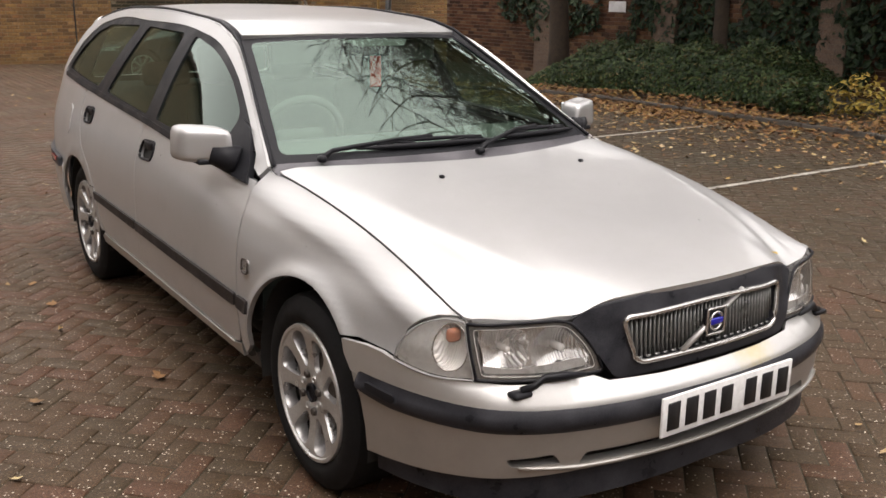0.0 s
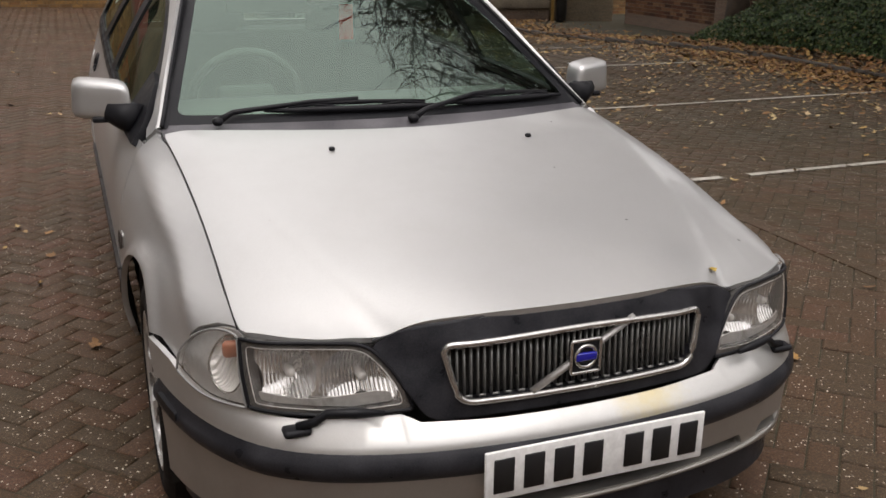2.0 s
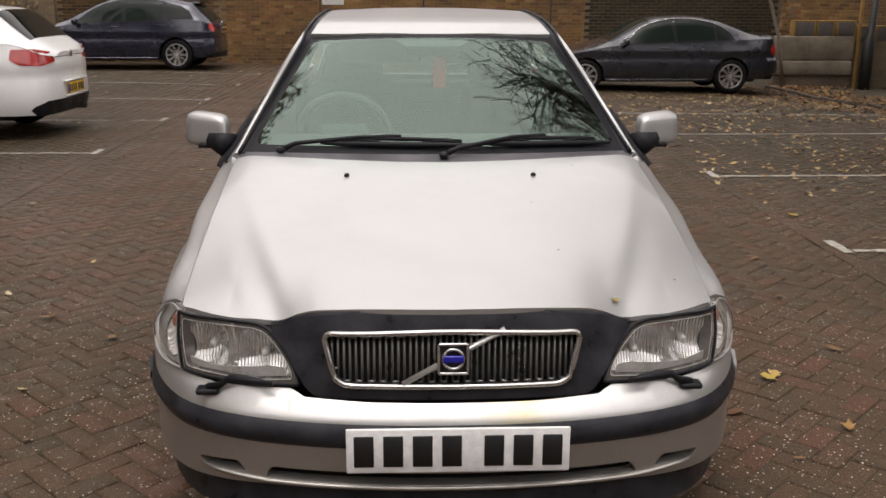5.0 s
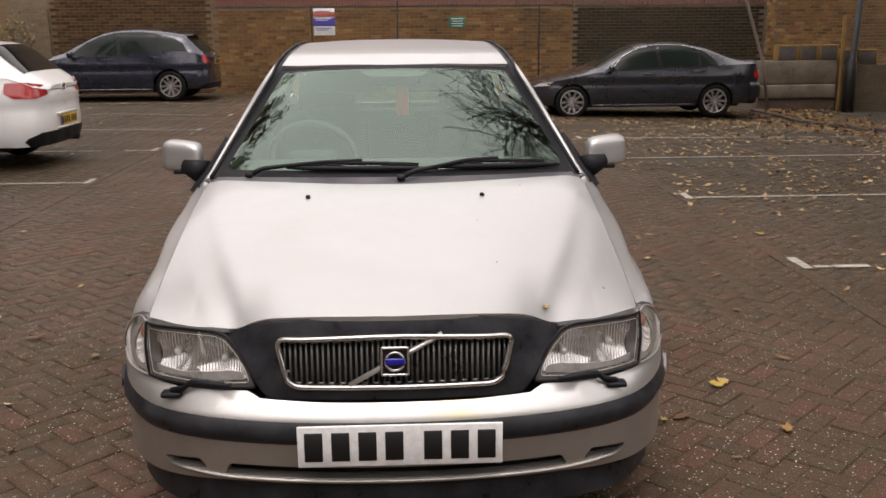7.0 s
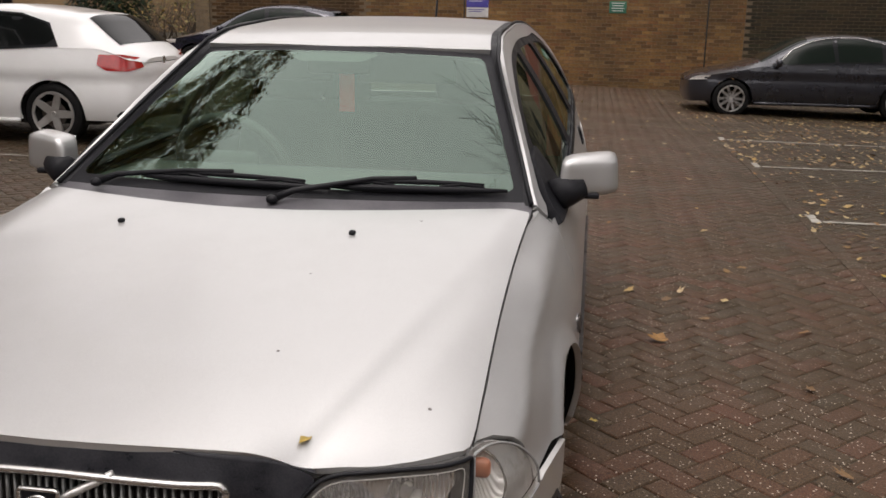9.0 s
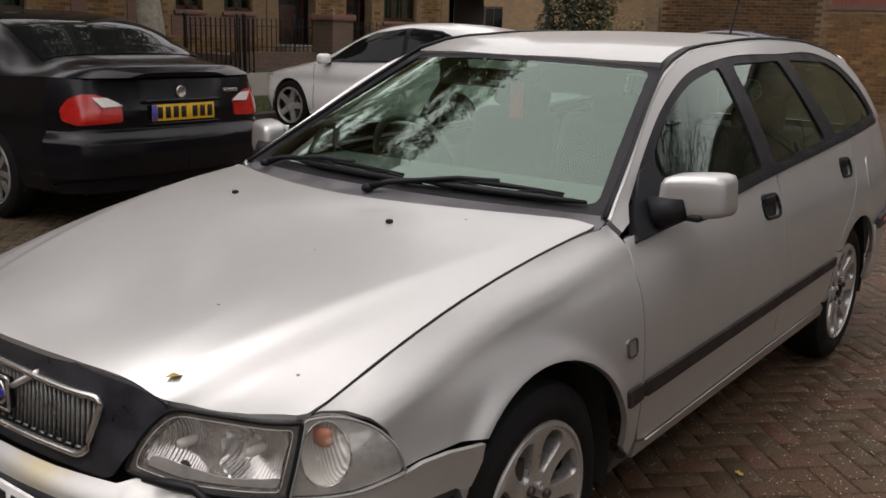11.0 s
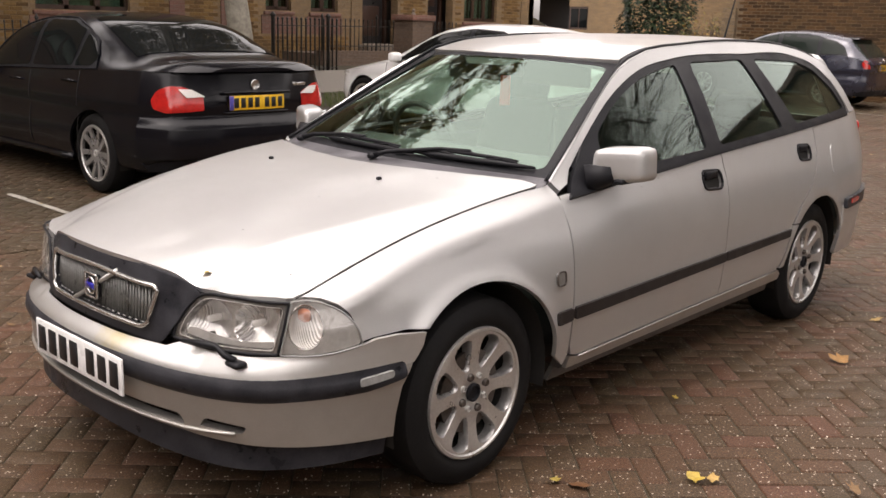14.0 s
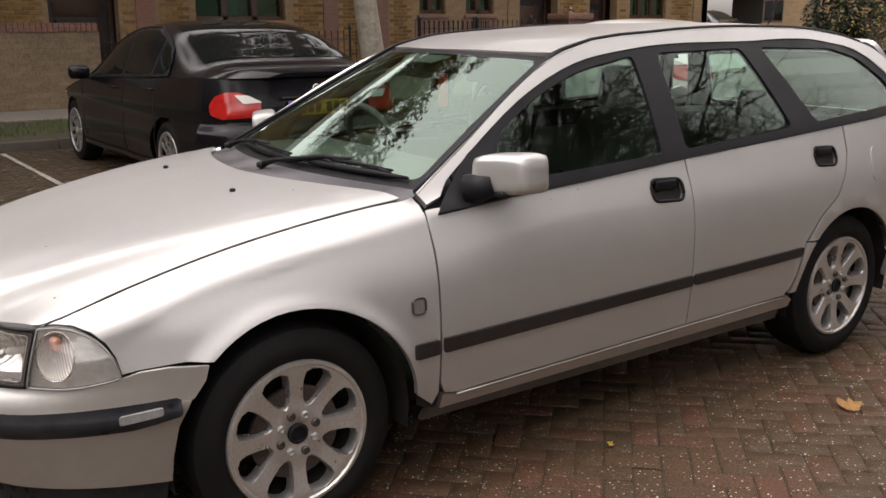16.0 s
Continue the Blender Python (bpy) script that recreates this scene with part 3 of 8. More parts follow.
def coping(parent, x0, x1, y0, y1, z, mat, pitch=0.075, h=0.115):
    """A course of bricks on edge along the longer side."""
    along_x = x1 - x0 > y1 - y0
    n = int((x1 - x0 if along_x else y1 - y0) / pitch)
    verts, faces = [], []
    for k in range(n):
        a, b = (x0 if along_x else y0) + k * pitch + 0.004, (x0 if along_x else y0) + (k + 1) * pitch - 0.004
        d = random.uniform(-0.003, 0.003)
        q = (a, b, y0 - 0.02 + d, y1 + 0.02 + d) if along_x else (x0 - 0.02 + d, x1 + 0.02 + d, a, b)
        i = len(verts)
        verts += [(x, y, zz) for zz in (z, z + h + d) for x, y in ((q[0], q[2]), (q[1], q[2]), (q[1], q[3]), (q[0], q[3]))]
        faces += [(i + 4, i + 5, i + 6, i + 7), (i, i + 1, i + 5, i + 4), (i + 1, i + 2, i + 6, i + 5), (i + 2, i + 3, i + 7, i + 6), (i + 3, i, i + 4, i + 7)]
    return tagged(part("coping", mesh_of("coping", verts, faces, mat, False), parent), "red bricks set on edge")


wall_back = tagged(solid("wall_back", -8.2, 4.1, 20.0, 20.3, -0.5, 1.97, YELLOW_BRICK), "weathered yellow brick boundary wall", "wall", kind="structure")
coping(wall_back, -4.4, 4.1, 20.0, 20.3, 1.97, RED_BRICK)
solid("pier", -8.52, -8.18, 19.90, 20.0, -0.5, 1.96, YELLOW_BRICK, wall_back)
for x in (-2.1, 3.3):
    part("joint_strip", box_mesh("joint_strip", (0.03, 0.02, 2.4), (x, 19.985, 0.77), IRON, 0.004), wall_back)
solid("wall_step", -8.2, -4.4, 20.0, 20.3, 1.97, 2.55, YELLOW_BRICK, wall_back)
coping(wall_back, -8.2, -4.4, 20.0, 20.3, 2.55, RED_BRICK)
wall_stained = tagged(solid("wall_stained", 4.1, 8.78, 19.97, 20.3, -0.6, 1.95, STAINED_BRICK), "dark damp-stained brick boundary wall", "wall", kind="structure")
coping(wall_stained, 4.1, 8.78, 19.97, 20.3, 1.95, RED_BRICK)
wall_corner = tagged(solid("wall_corner", 8.78, 13.2, 19.4, 19.8, -0.6, 3.4, YELLOW_BRICK), "taller pale brick corner wall", "wall", kind="structure")
wall_brown = tagged(solid("wall_brown", 13.2, 22.0, 19.5, 19.8, -0.7, 3.2, BROWN_BRICK), "dark brown brick wall", "wall", kind="structure")
wall_ivy = tagged(solid("wall_ivy", 11.2, 11.55, -14, 17.0, -0.6, 3.3, BROWN_BRICK), "brown brick wall under dark ivy", "wall", kind="structure")
for y in (6.2, 9.6, 13.0):
    solid("pier", 11.05, 11.2, y, y + 0.5, -0.6, 3.3, BROWN_BRICK, wall_ivy)
notice = tagged(part("wall_notice", box_mesh("wall_notice", (0.012, 0.46, 0.20), (11.17, 11.19, 1.20), PLATE_WHITE, 0.003)), "small blank white notice on the ivy wall", "sign")

# signs on the back wall
SIGN_RED = worn("sign_red", (0.42, 0.10, 0.08), (0.48, 0.14, 0.11), 0.5, scale=6, fine=60, relief=0)
SIGN_BLUE = worn("sign_blue", (0.07, 0.06, 0.32), (0.10, 0.09, 0.38), 0.5, scale=6, fine=60, relief=0)
SIGN_GREEN = worn("sign_green", (0.03, 0.13, 0.085), (0.045, 0.17, 0.11), 0.5, scale=6, fine=60, relief=0)
board = tagged(part("notice_board", box_mesh("notice_board", (0.50, 0.012, 0.62), (-1.80, 19.985, 1.615), PLATE_WHITE, 0.003)), "white notice with red and blue bands on the wall", "sign")
part("red_band", box_mesh("red_band", (0.50, 0.006, 0.11), (-1.80, 19.977, 1.79), SIGN_RED, 0.001), board)
part("blue_band", box_mesh("blue_band", (0.50, 0.006, 0.20), (-1.80, 19.977, 1.62), SIGN_BLUE, 0.001), board)
for k, (w, z) in enumerate(((.34, 1.86), (.40, 1.70), (.30, 1.66), (.36, 1.47), (.28, 1.43))):
    part("text_bar", box_mesh("text_bar", (w, 0.004, 0.016), (-1.80 - (.5 - w) * .2, 19.973, z), PLATE_WHITE if k in (1, 2) else SIGN_BLUE, 0.001, 1), board)
green = tagged(part("green_notice", box_mesh("green_notice", (0.38, 0.012, 0.26), (1.34, 19.985, 1.58), SIGN_GREEN, 0.003)), "small green notice with pale lines on the wall", "sign")
for k in range(4):
    part("text_bar", box_mesh("text_bar", (0.28 - 0.04 * (k % 2), 0.004, 0.014), (1.34, 19.977, 1.665 - 0.055 * k), PLATE_WHITE, 0.001, 1), green)

# far right: concrete barrier, posts, crates
DAMP_CONCRETE = worn("damp_concrete", (0.085, 0.068, 0.048), (0.24, 0.20, 0.15), 0.85, scale=2.2, fine=30, relief=0.35)
barrier = tagged(part("concrete_barrier", box_mesh("concrete_barrier", (1.70, 0.28, 0.50), (8.57, 17.5, 0.455), DAMP_CONCRETE, 0.025)), "pale stained concrete retaining wall", "wall", kind="structure")
part("lower_course", box_mesh("lower_course", (1.68, 0.34, 0.30), (8.57, 17.5, 0.045), DAMP_CONCRETE, 0.03), barrier)
part("dark_footing", box_mesh("dark_footing", (1.72, 0.26, 0.40), (8.57, 17.52, -0.30), BROWN_BRICK, 0.01), barrier)
side_wall = tagged(solid("low_side_wall", 9.50, 11.2, 17.55, 17.85, -0.55, 0.60, STAINED_BRICK), "low dark damp brick wall beside the bed", "wall", kind="structure")
CRATE = worn("yellow_crate", (0.20, 0.11, 0.03), (0.30, 0.18, 0.05), 0.6, scale=5, fine=50)
CRATE_GREY = worn("grey_panel", (0.07, 0.062, 0.058), (0.13, 0.115, 0.105), 0.6, scale=5, fine=50)
for x, w, z, y in ((8.33, .44, .705, 17.52), (8.78, .38, .705, 17.52), (9.22, .40, .705, 17.50), (9.74, .40, .60, 17.70), (10.18, .42, .60, 17.70)):
    c = tagged(part("crate", box_mesh("crate", (w, 0.26, 0.30), (x, y, z + 0.15), CRATE_GREY, 0.02)), "grey crate with a yellow top edge on the low wall", "crate", "crates by the wall")
    part("top_edge", box_mesh("top_edge", (w + 0.01, 0.27, 0.035), (x, y, z + 0.31), CRATE, 0.008), c)
    for sgn in (1, -1):
        part("corner_strip", box_mesh("corner_strip", (0.03, 0.27, 0.29), (x + sgn * (w / 2 - .010), y - .004, z + 0.148), CRATE, 0.006), c)
stake = tagged(part("wooden_stake", box_mesh("wooden_stake", (0.06, 0.06, 2.15), (9.47, 17.30, 0.57), CRATE, 0.008)), "brown wooden stake beside the concrete wall", "stake")
lean = tagged(part("leaning_pole", tube("leaning_pole", [(7.90, 17.2, -0.40), (7.72, 17.2, 0.68), (7.26, 17.2, 2.02), (6.97, 17.2, 2.90)], 0.035, CONCRETE, 8)), "pale leaning metal pole by the wall", "pole")
post = tagged(part("street_post", tube("street_post", [(9.70, 17.3, -0.5), (9.70, 17.3, 0.66), (9.72, 17.3, 0.72), (9.90, 17.3, 5.2)], [.12, .12, .075, .065], IRON, 10)), "tall dark iron street post", "post")

# house behind the back wall
house_b = thing("brick_house", "brown brick block of flats behind the boundary wall", "house")
solid("wall", -13.0, 22.0, 30.0, 30.4, -0.5, 10.8, STAINED_BRICK, house_b)
part("roof", box_mesh("roof", (36.0, 5.0, 0.25), (4.5, 32.0, 10.95), ROOF_TILE, 0.03), house_b)
for x, z in [(x, z) for x in (-5.5, -2, 1.5, 5, 8.5, 12, 15.5, 19) for z in (3.4,)]:
    w = solid("window", x - .6, x + .6, 29.94, 29.99, z, z + 1.3, FRAME_BROWN, house_b)
    solid("pane", x - .5, x + .5, 29.92, 29.935, z + .1, z + 1.2, PANE_DARK, w)
fence_b = thing("wooden_fence", "dull red board fence above the brick wall", "fence")
RED_BOARD = worn("red_boards", (0.16, 0.05, 0.04), (0.22, 0.07, 0.05), 0.7, scale=3, fine=40)
for k in range(80):
    x = -4.4 + k * 0.107
    solid("board", x, x + 0.100, 20.5, 20.525, 1.2, 2.75 + random.uniform(-.01, .01), RED_BOARD, fence_b)
for x in (-4.4, 0.0, 4.1):
    solid("fence_post", x, x + .08, 20.53, 20.61, -0.5, 2.7, RED_BOARD, fence_b)

# ---- the row of houses along the left ----
FX = -14.5
row = thing("terraced_house", "yellow brick terraced house with brown windows and dark doors", "house")
windows = [(-2.0, 0.0, 1.42, 2.7), (5.72, 7.56, 1.42, 2.7), (10.75, 11.45, 1.55, 2.6), (12.0, 12.8, 1.55, 2.6), (17.2, 18.55, 1.45, 2.7)]
doors = [(3.1, 4.3, 0.45, 2.6), (13.55, 14.75, 0.84, 2.8), (15.8, 16.75, 0.75, 2.75)]
holes = [[(a, c), (b, c), (b, d), (a, d)] for a, b, c, d in windows + doors]
uppers = [(a, b, 4.1, 5.3) for a, b, c, d in windows]
holes += [[(a, c), (b, c), (b, d), (a, d)] for a, b, c, d in uppers]
part("wall", panel("wall", [(-14, -0.3), (20.2, -0.3), (20.2, 7.6), (-14, 7.6)], lambda u, v: np.stack([np.full_like(u, FX), u, v], 1), HOUSE_BRICK, 1.2, holes, 0.25), row)
part("end_wall", box_mesh("end_wall", (8.0, 0.25, 7.9), (FX - 4.0, 20.07, 3.65), HOUSE_BRICK, 0), row)
part("roof", mesh_of("roof", [(FX + .35, -14.3, 7.55), (FX + .35, 20.5, 7.55), (FX - 4, 20.5, 10.4), (FX - 4, -14.3, 10.4), (FX - 8.4, 20.5, 7.55), (FX - 8.4, -14.3, 7.55)], [(0, 1, 2, 3), (3, 2, 4, 5)], ROOF_TILE, False), row)
part("dark_interior", box_mesh("dark_interior", (0.05, 34.0, 6.0), (FX - 0.9, 3.2, 3.0), DOOR_DARK, 0), row)
for a, b, c, d in windows + uppers:
    w = solid("window", FX - .10, FX - .04, a, b, c - .06, c, RED_BRICK, row)
    n = 3 if b - a > 1.2 else 2
    for k in range(n + 1):
        y = a + (b - a) * k / n
        solid("mullion", FX - .16, FX - .09, max(a, y - .05), min(b, y + .05), c, d, FRAME_BROWN, w)
    solid("top_rail", FX - .16, FX - .09, a, b, d - .08, d, FRAME_BROWN, w)
    solid("bottom_rail", FX - .16, FX - .09, a, b, c, c + .08, FRAME_BROWN, w)
    for k in range(n):
        y0, y1 = a + (b - a) * k / n + .06, a + (b - a) * (k + 1) / n - .06
        solid("curtain", FX - .30, FX - .28, y0, y1, c + .05, d - .05, CURTAIN, w)
        part("pane", box_mesh("pane", (0.006, y1 - y0, d - c - .14), (FX - .13, (y0 + y1) / 2, (c + d) / 2), SIDE_GLASS, 0), w).visible_shadow = False
    solid("sill", FX - .1, FX + .06, a - .06, b + .06, c - .10, c - .02, RED_BRICK, w, 0.01)
    solid("red_apron", FX - .02, FX + .022, a - .12, b + .12, c - .50, c - .11, RED_BRICK, w)
for a, b, c, d in doors:
    w = solid("door", FX - .55, FX - .50, a, b, c, d, DOOR_DARK, row)
    for y in (a, b - .07):
        solid("door_frame", FX - .49, FX - .40, y, y + .07, c, d, FRAME_BROWN, w)
    for z in (c + .18, c + 1.05):
        solid("door_panel", FX - .50, FX - .485, a + .18, b - .18, z, z + .72, FRAME_BROWN, w, 0.01)
    solid("step", FX - .55, FX + .35, a - .1, b + .1, c - .16, c, CONCRETE, w, 0.015)
for y in (4.6, 8.4, 9.6, 13.2, 19.6):
    solid("red_quoin", FX - .01, FX + .03, y, y + .34, -.2, 7.5, RED_BRICK if y < 10 else HOUSE_BRICK, row)
plinth = tagged(solid("plinth_wall", -13.35, -13.1, 11.2, 13.35, 0.0, 0.74, BROWN_BRICK), "low brick wall under iron railings", "wall", kind="structure")
terrace = tagged(solid("terrace", FX + .02, -13.35, 11.2, 17.0, 0.0, 0.68, BROWN_BRICK), "raised paved terrace before the doors", "terrace", kind="structure")
gate_pier = tagged(solid("gate_pier", -13.35, -12.75, 13.5, 14.15, 0.0, 1.42, BROWN_BRICK), "brown brick gate pier with red cap", "pier")
solid("cap", -13.40, -12.70, 13.45, 14.20, 1.42, 1.55, RED_BRICK, gate_pier, 0.01)
part("finial", lathe("finial", [(0, 0), (.05, 0), (.05, .03), (.02, .06), (.045, .10), (.0, .16)], CONCRETE, 14, "z"), gate_pier).location = (-13.05, 13.82, 1.55)
garden_wall = tagged(solid("garden_wall", -11.35, -11.1, -9.0, 2.95, -0.1, 1.28, STAINED_BRICK), "mossy low garden wall with red coping", "wall", kind="structure")
coping(garden_wall, -11.35, -11.1, -9.0, 2.95, 1.28, RED_BRICK)


def railing(x, y0, y1, z0, z1, label, pitch=0.125, thick=0.010):
    r = thing("iron_railing", label, "railing", "railings by the houses")
    for z in (z0 + .10, z1 - .16):
        part("rail", box_mesh("rail", (0.035, y1 - y0, 0.018), (x, (y0 + y1) / 2, z), IRON, 0.004), r)
    n = int((y1 - y0) / pitch)
    for k in range(n + 1):
        y = y0 + (y1 - y0) * k / n
        big = k % 12 == 0
        rad = thick * 2.2 if big else thick
        part("post" if big else "bar", tube("bar", [(x, y, z0), (x, y, z1 - .06 if not big else z1), (x, y, z1 - .03 if not big else z1 + .03), (x, y, z1 if not big else z1 + .10)], [rad, rad, rad * 1.7, .002], IRON, 6), r)
    return r


railing(-12.55, 3.3, 8.4, 0.36, 1.25, "black iron railing with spear tops before the houses")
railing(-12.35, 9.3, 10.9, 0.34, 1.42, "tall black iron railing with spear tops", 0.11, 0.017)
railing(-13.22, 11.25, 13.35, 0.74, 1.42, "black iron railing on a low brick wall")
railing(-13.42, 14.3, 15.7, 0.67, 1.42, "black iron railing beside the gate pier")

# kerbs and paths
KERB = worn("kerb_stone", (0.040, 0.034, 0.027), (0.085, 0.073, 0.060), 0.8, scale=3, fine=40, relief=0.3)
kerb_l = tagged(new("kerb_left"), "grey concrete kerb along the verge", "kerb", kind="structure")
kmesh = box_mesh("kerb_stone", (0.125, 0.905, 0.26), (0, 0, 0), KERB, 0.012)
for k in range(31):
    o = part("kerb_stone", kmesh, kerb_l)
    y = -8.0 + k * 0.915
    o.location = (-8.40, y, -0.02 + random.uniform(-.004, .004))
kerb_r = tagged(new("kerb_right"), "low grey edging along the planted bed", "kerb", kind="structure")
kmesh2 = box_mesh("kerb_stone", (0.10, 0.905, 0.20), (0, 0, 0), KERB, 0.012)
for k in range(29):
    o = part("kerb_stone", kmesh2, kerb_r)
    y = -9.0 + k * 0.915
    o.location = (7.50, y, gz(7.5, y) - 0.045 + random.uniform(-.004, .004))
PATH_STONE = worn("footpath", (0.14, 0.125, 0.11), (0.21, 0.19, 0.165), 0.75, scale=2, fine=30, relief=0.3)
foot = tagged(solid("footpath", -12.2, -10.6, -9.0, 26.0, -0.05, 0.0, PATH_STONE), "grey footpath before the houses", "path", kind="structure")
for v in foot.data.vertices:
    v.co.z = gz(v.co.x, v.co.y) + (0.02 if v.co.z > -0.02 else -0.05)

# behind the camera: an unseen plain brick block, added to cut low sky light
flats = thing("unseen_brick_block", "unseen brown brick block added behind the camera to cut low sky light", "building")
solid("wall", -16.0, 16.0, -16.4, -16.0, -0.3, 8.5, BROWN_BRICK, flats)
solid("roof", -16.4, 16.4, -20.0, -15.7, 8.5, 8.75, ROOF_TILE, flats)
for k in range(8):
    for z in (1.0, 3.8, 6.4):
        x = -13.3 + k * 3.8
        w = solid("window", x - .75, x + .75, -16.0, -15.96, z, z + 1.3, FRAME_BROWN, flats)
        solid("pane", x - .65, x + .65, -15.96, -15.94, z + .1, z + 1.2, PANE_DARK, w)

# the house set back beyond the row, with its carport
far = thing("carport_house", "yellow brick house with an open carport and a dark window", "house")
for x0, x1, z0, z1 in ((-40, -30.0, 0, 6), (-30.0, -25.9, 2.75, 6), (-25.9, -24.75, 2.35, 6), (-25.9, -24.75, 0, 1.25), (-24.75, -21.5, 0, 6)):
    solid("wall", x0, x1, 38.0, 38.3, z0, z1, HOUSE_BRICK, far)
solid("carport_back", -30.0, -25.9, 41.0, 41.1, 0, 3, DOOR_DARK, far)
solid("carport_roof", -30.2, -25.7, 38.0, 41.0, 2.78, 2.9, FRAME_BROWN, far)
fw = solid("window", -25.9, -24.75, 38.06, 38.12, 1.25, 2.35, FRAME_BROWN, far)
for x in (-25.80, -25.28):
    solid("pane", x, x + .45, 38.04, 38.055, 1.35, 2.25, PANE_DARK, fw)
part("roof", mesh_of("roof", [(-40.3, 37.6, 5.9), (-21.2, 37.6, 5.9), (-21.2, 42, 8.6), (-40.3, 42, 8.6)], [(0, 1, 2, 3)], ROOF_TILE, False), far)
solid("side_wing", -21.5, -9.0, 34.0, 38.0, 0, 12.5, HOUSE_BRICK, far)

# ---- the silver estate car ----
BODY_Z = [0.15, 0.30, 0.45, 0.60, 0.70, 0.80, 0.90, 1.00, 1.15, 1.30, 1.42]
BODY_Y = [-0.65, -0.50, -0.37, -0.20, 0.0, 0.20, 0.45, 0.80, 1.50, 2.30, 2.90, 3.20, 3.45]
FLANK_X = table(BODY_Y, BODY_Z, [
    [.620, .650, .688, .690, .652, .55, .46, .38, .24, .10, .0],
    [.712, .742, .765, .760, .722, .59, .48, .38, .26, .14, .0],
    [.765, .795, .803, .785, .748, .636, .52, .42, .30, .18, .05],
    [.795, .822, .828, .808, .772, .690, .56, .47, .36, .26, .12],
    [.803, .832, .838, .824, .796, .742, .62, .54, .44, .36, .25],
    [.805, .834, .842, .834, .815, .772, .665, .61, .54, .47, .38],
    [.803, .832, .847, .844, .832, .797, .728, .690, .635, .568, .50],
    [.803, .832, .848, .848, .842, .822, .780, .742, .676, .598, .53],
    [.803, .832, .848, .850, .846, .830, .795, .760, .698, .620, .553],
    [.803, .832, .848, .850, .846, .830, .797, .762, .702, .628, .56],
    [.795, .822, .838, .840, .836, .820, .790, .755, .695, .620, .55],
    [.760, .790, .810, .812, .808, .795, .765, .732, .675, .600, .53],
    [.680, .705, .730, .732, .728, .712, .682, .650, .595, .525, .46]])


WAIST = spline([0.45, 0.9, 1.5, 2.25, 3.0, 3.3], [.872, .900, .938, .978, 1.020, 1.035])
RAIL = spline([0.46, 0.71, 0.90, 1.08, 1.29, 1.65, 2.30, 2.70, 2.92, 3.06, 3.20], [.912, 1.058, 1.173, 1.265, 1.328, 1.362, 1.378, 1.358, 1.318, 1.255, 1.02])
LEAN = spline([.38, .42, .47, .60, .71, .80, .90, 1.0, 1.2, 1.5, 2.3, 2.9, 3.06, 3.19, 3.3], [0, 0, .014, .045, .062, .071, .077, .078, .076, .072, .064, .052, .032, .0, 0])


def BODY_X(y, z):
    """Half the car's width: the flanks, and the glass leaning in above the waist."""
    k = np.clip((np.asarray(z, float) - WAIST(y)) / np.maximum(RAIL(y) - WAIST(y), 0.03), 0, 1.15)
    shoulder = 0.013 * np.exp(-((np.asarray(z, float) - GAP_Z(y) + 0.054) / 0.030)**2) * np.interp(y, [-.62, -.40, .45, .85], [0, 1, 1, 0])
    seam = GAP_Z(y) - 0.004
    excess = FLANK_X(y, seam) + 0.013 * math.exp(-(0.050 / 0.030)**2) - GAP_X(y)
    pull = excess * np.exp(-np.maximum(seam - np.asarray(z, float), 0) / 0.018) * np.interp(y, [.30, .43], [1, 0])
    flare = 0
    for wy in (0.006, 2.56):
        r = np.hypot(np.asarray(y, float) - wy, np.asarray(z, float) - 0.30)
        flare = flare + (0.015 if wy < 1 else 0.008) * np.exp(-((r - 0.364) / 0.030)**2) * smooth01(.28, .45, z)
    return FLANK_X(y, z) - np.clip(LEAN(y), 0, 1) * k + shoulder - pull + flare


def on_side(out=0.0):
    """Points of the car's flank by (y, z), pushed out by some metres."""
    def f(u, v):
        return np.stack([BODY_X(u, v) + out, u, v], 1)
    return f


GAP_Z = spline([-0.66, -0.61, -0.40, -0.20, 0.10, 0.41, 0.60, 1.0], [.690, .700, .760, .811, .866, .903, .917, .93])   # wing top, along the bonnet gap
GAP_X = spline([-0.66, -0.61, -0.20, 0.10, 0.41, 0.60], [.676, .677, .682, .690, .703, .71])
BONNET_MID = spline([-0.95, -0.82, -0.70, -0.50, -0.20, 0.06, 0.30, 0.45], [.705, .745, .773, .812, .866, .908, .934, .945])
CREASE_X = spline([-0.85, -0.78, -0.45, -0.08, 0.20, 0.45], [.365, .388, .505, .598, .638, .655])


ROLL = spline([0, .12, .24, .32, .40, .48, .58, .66, .75], [0, 0, .006, .017, .038, .035, .016, 0, 0])


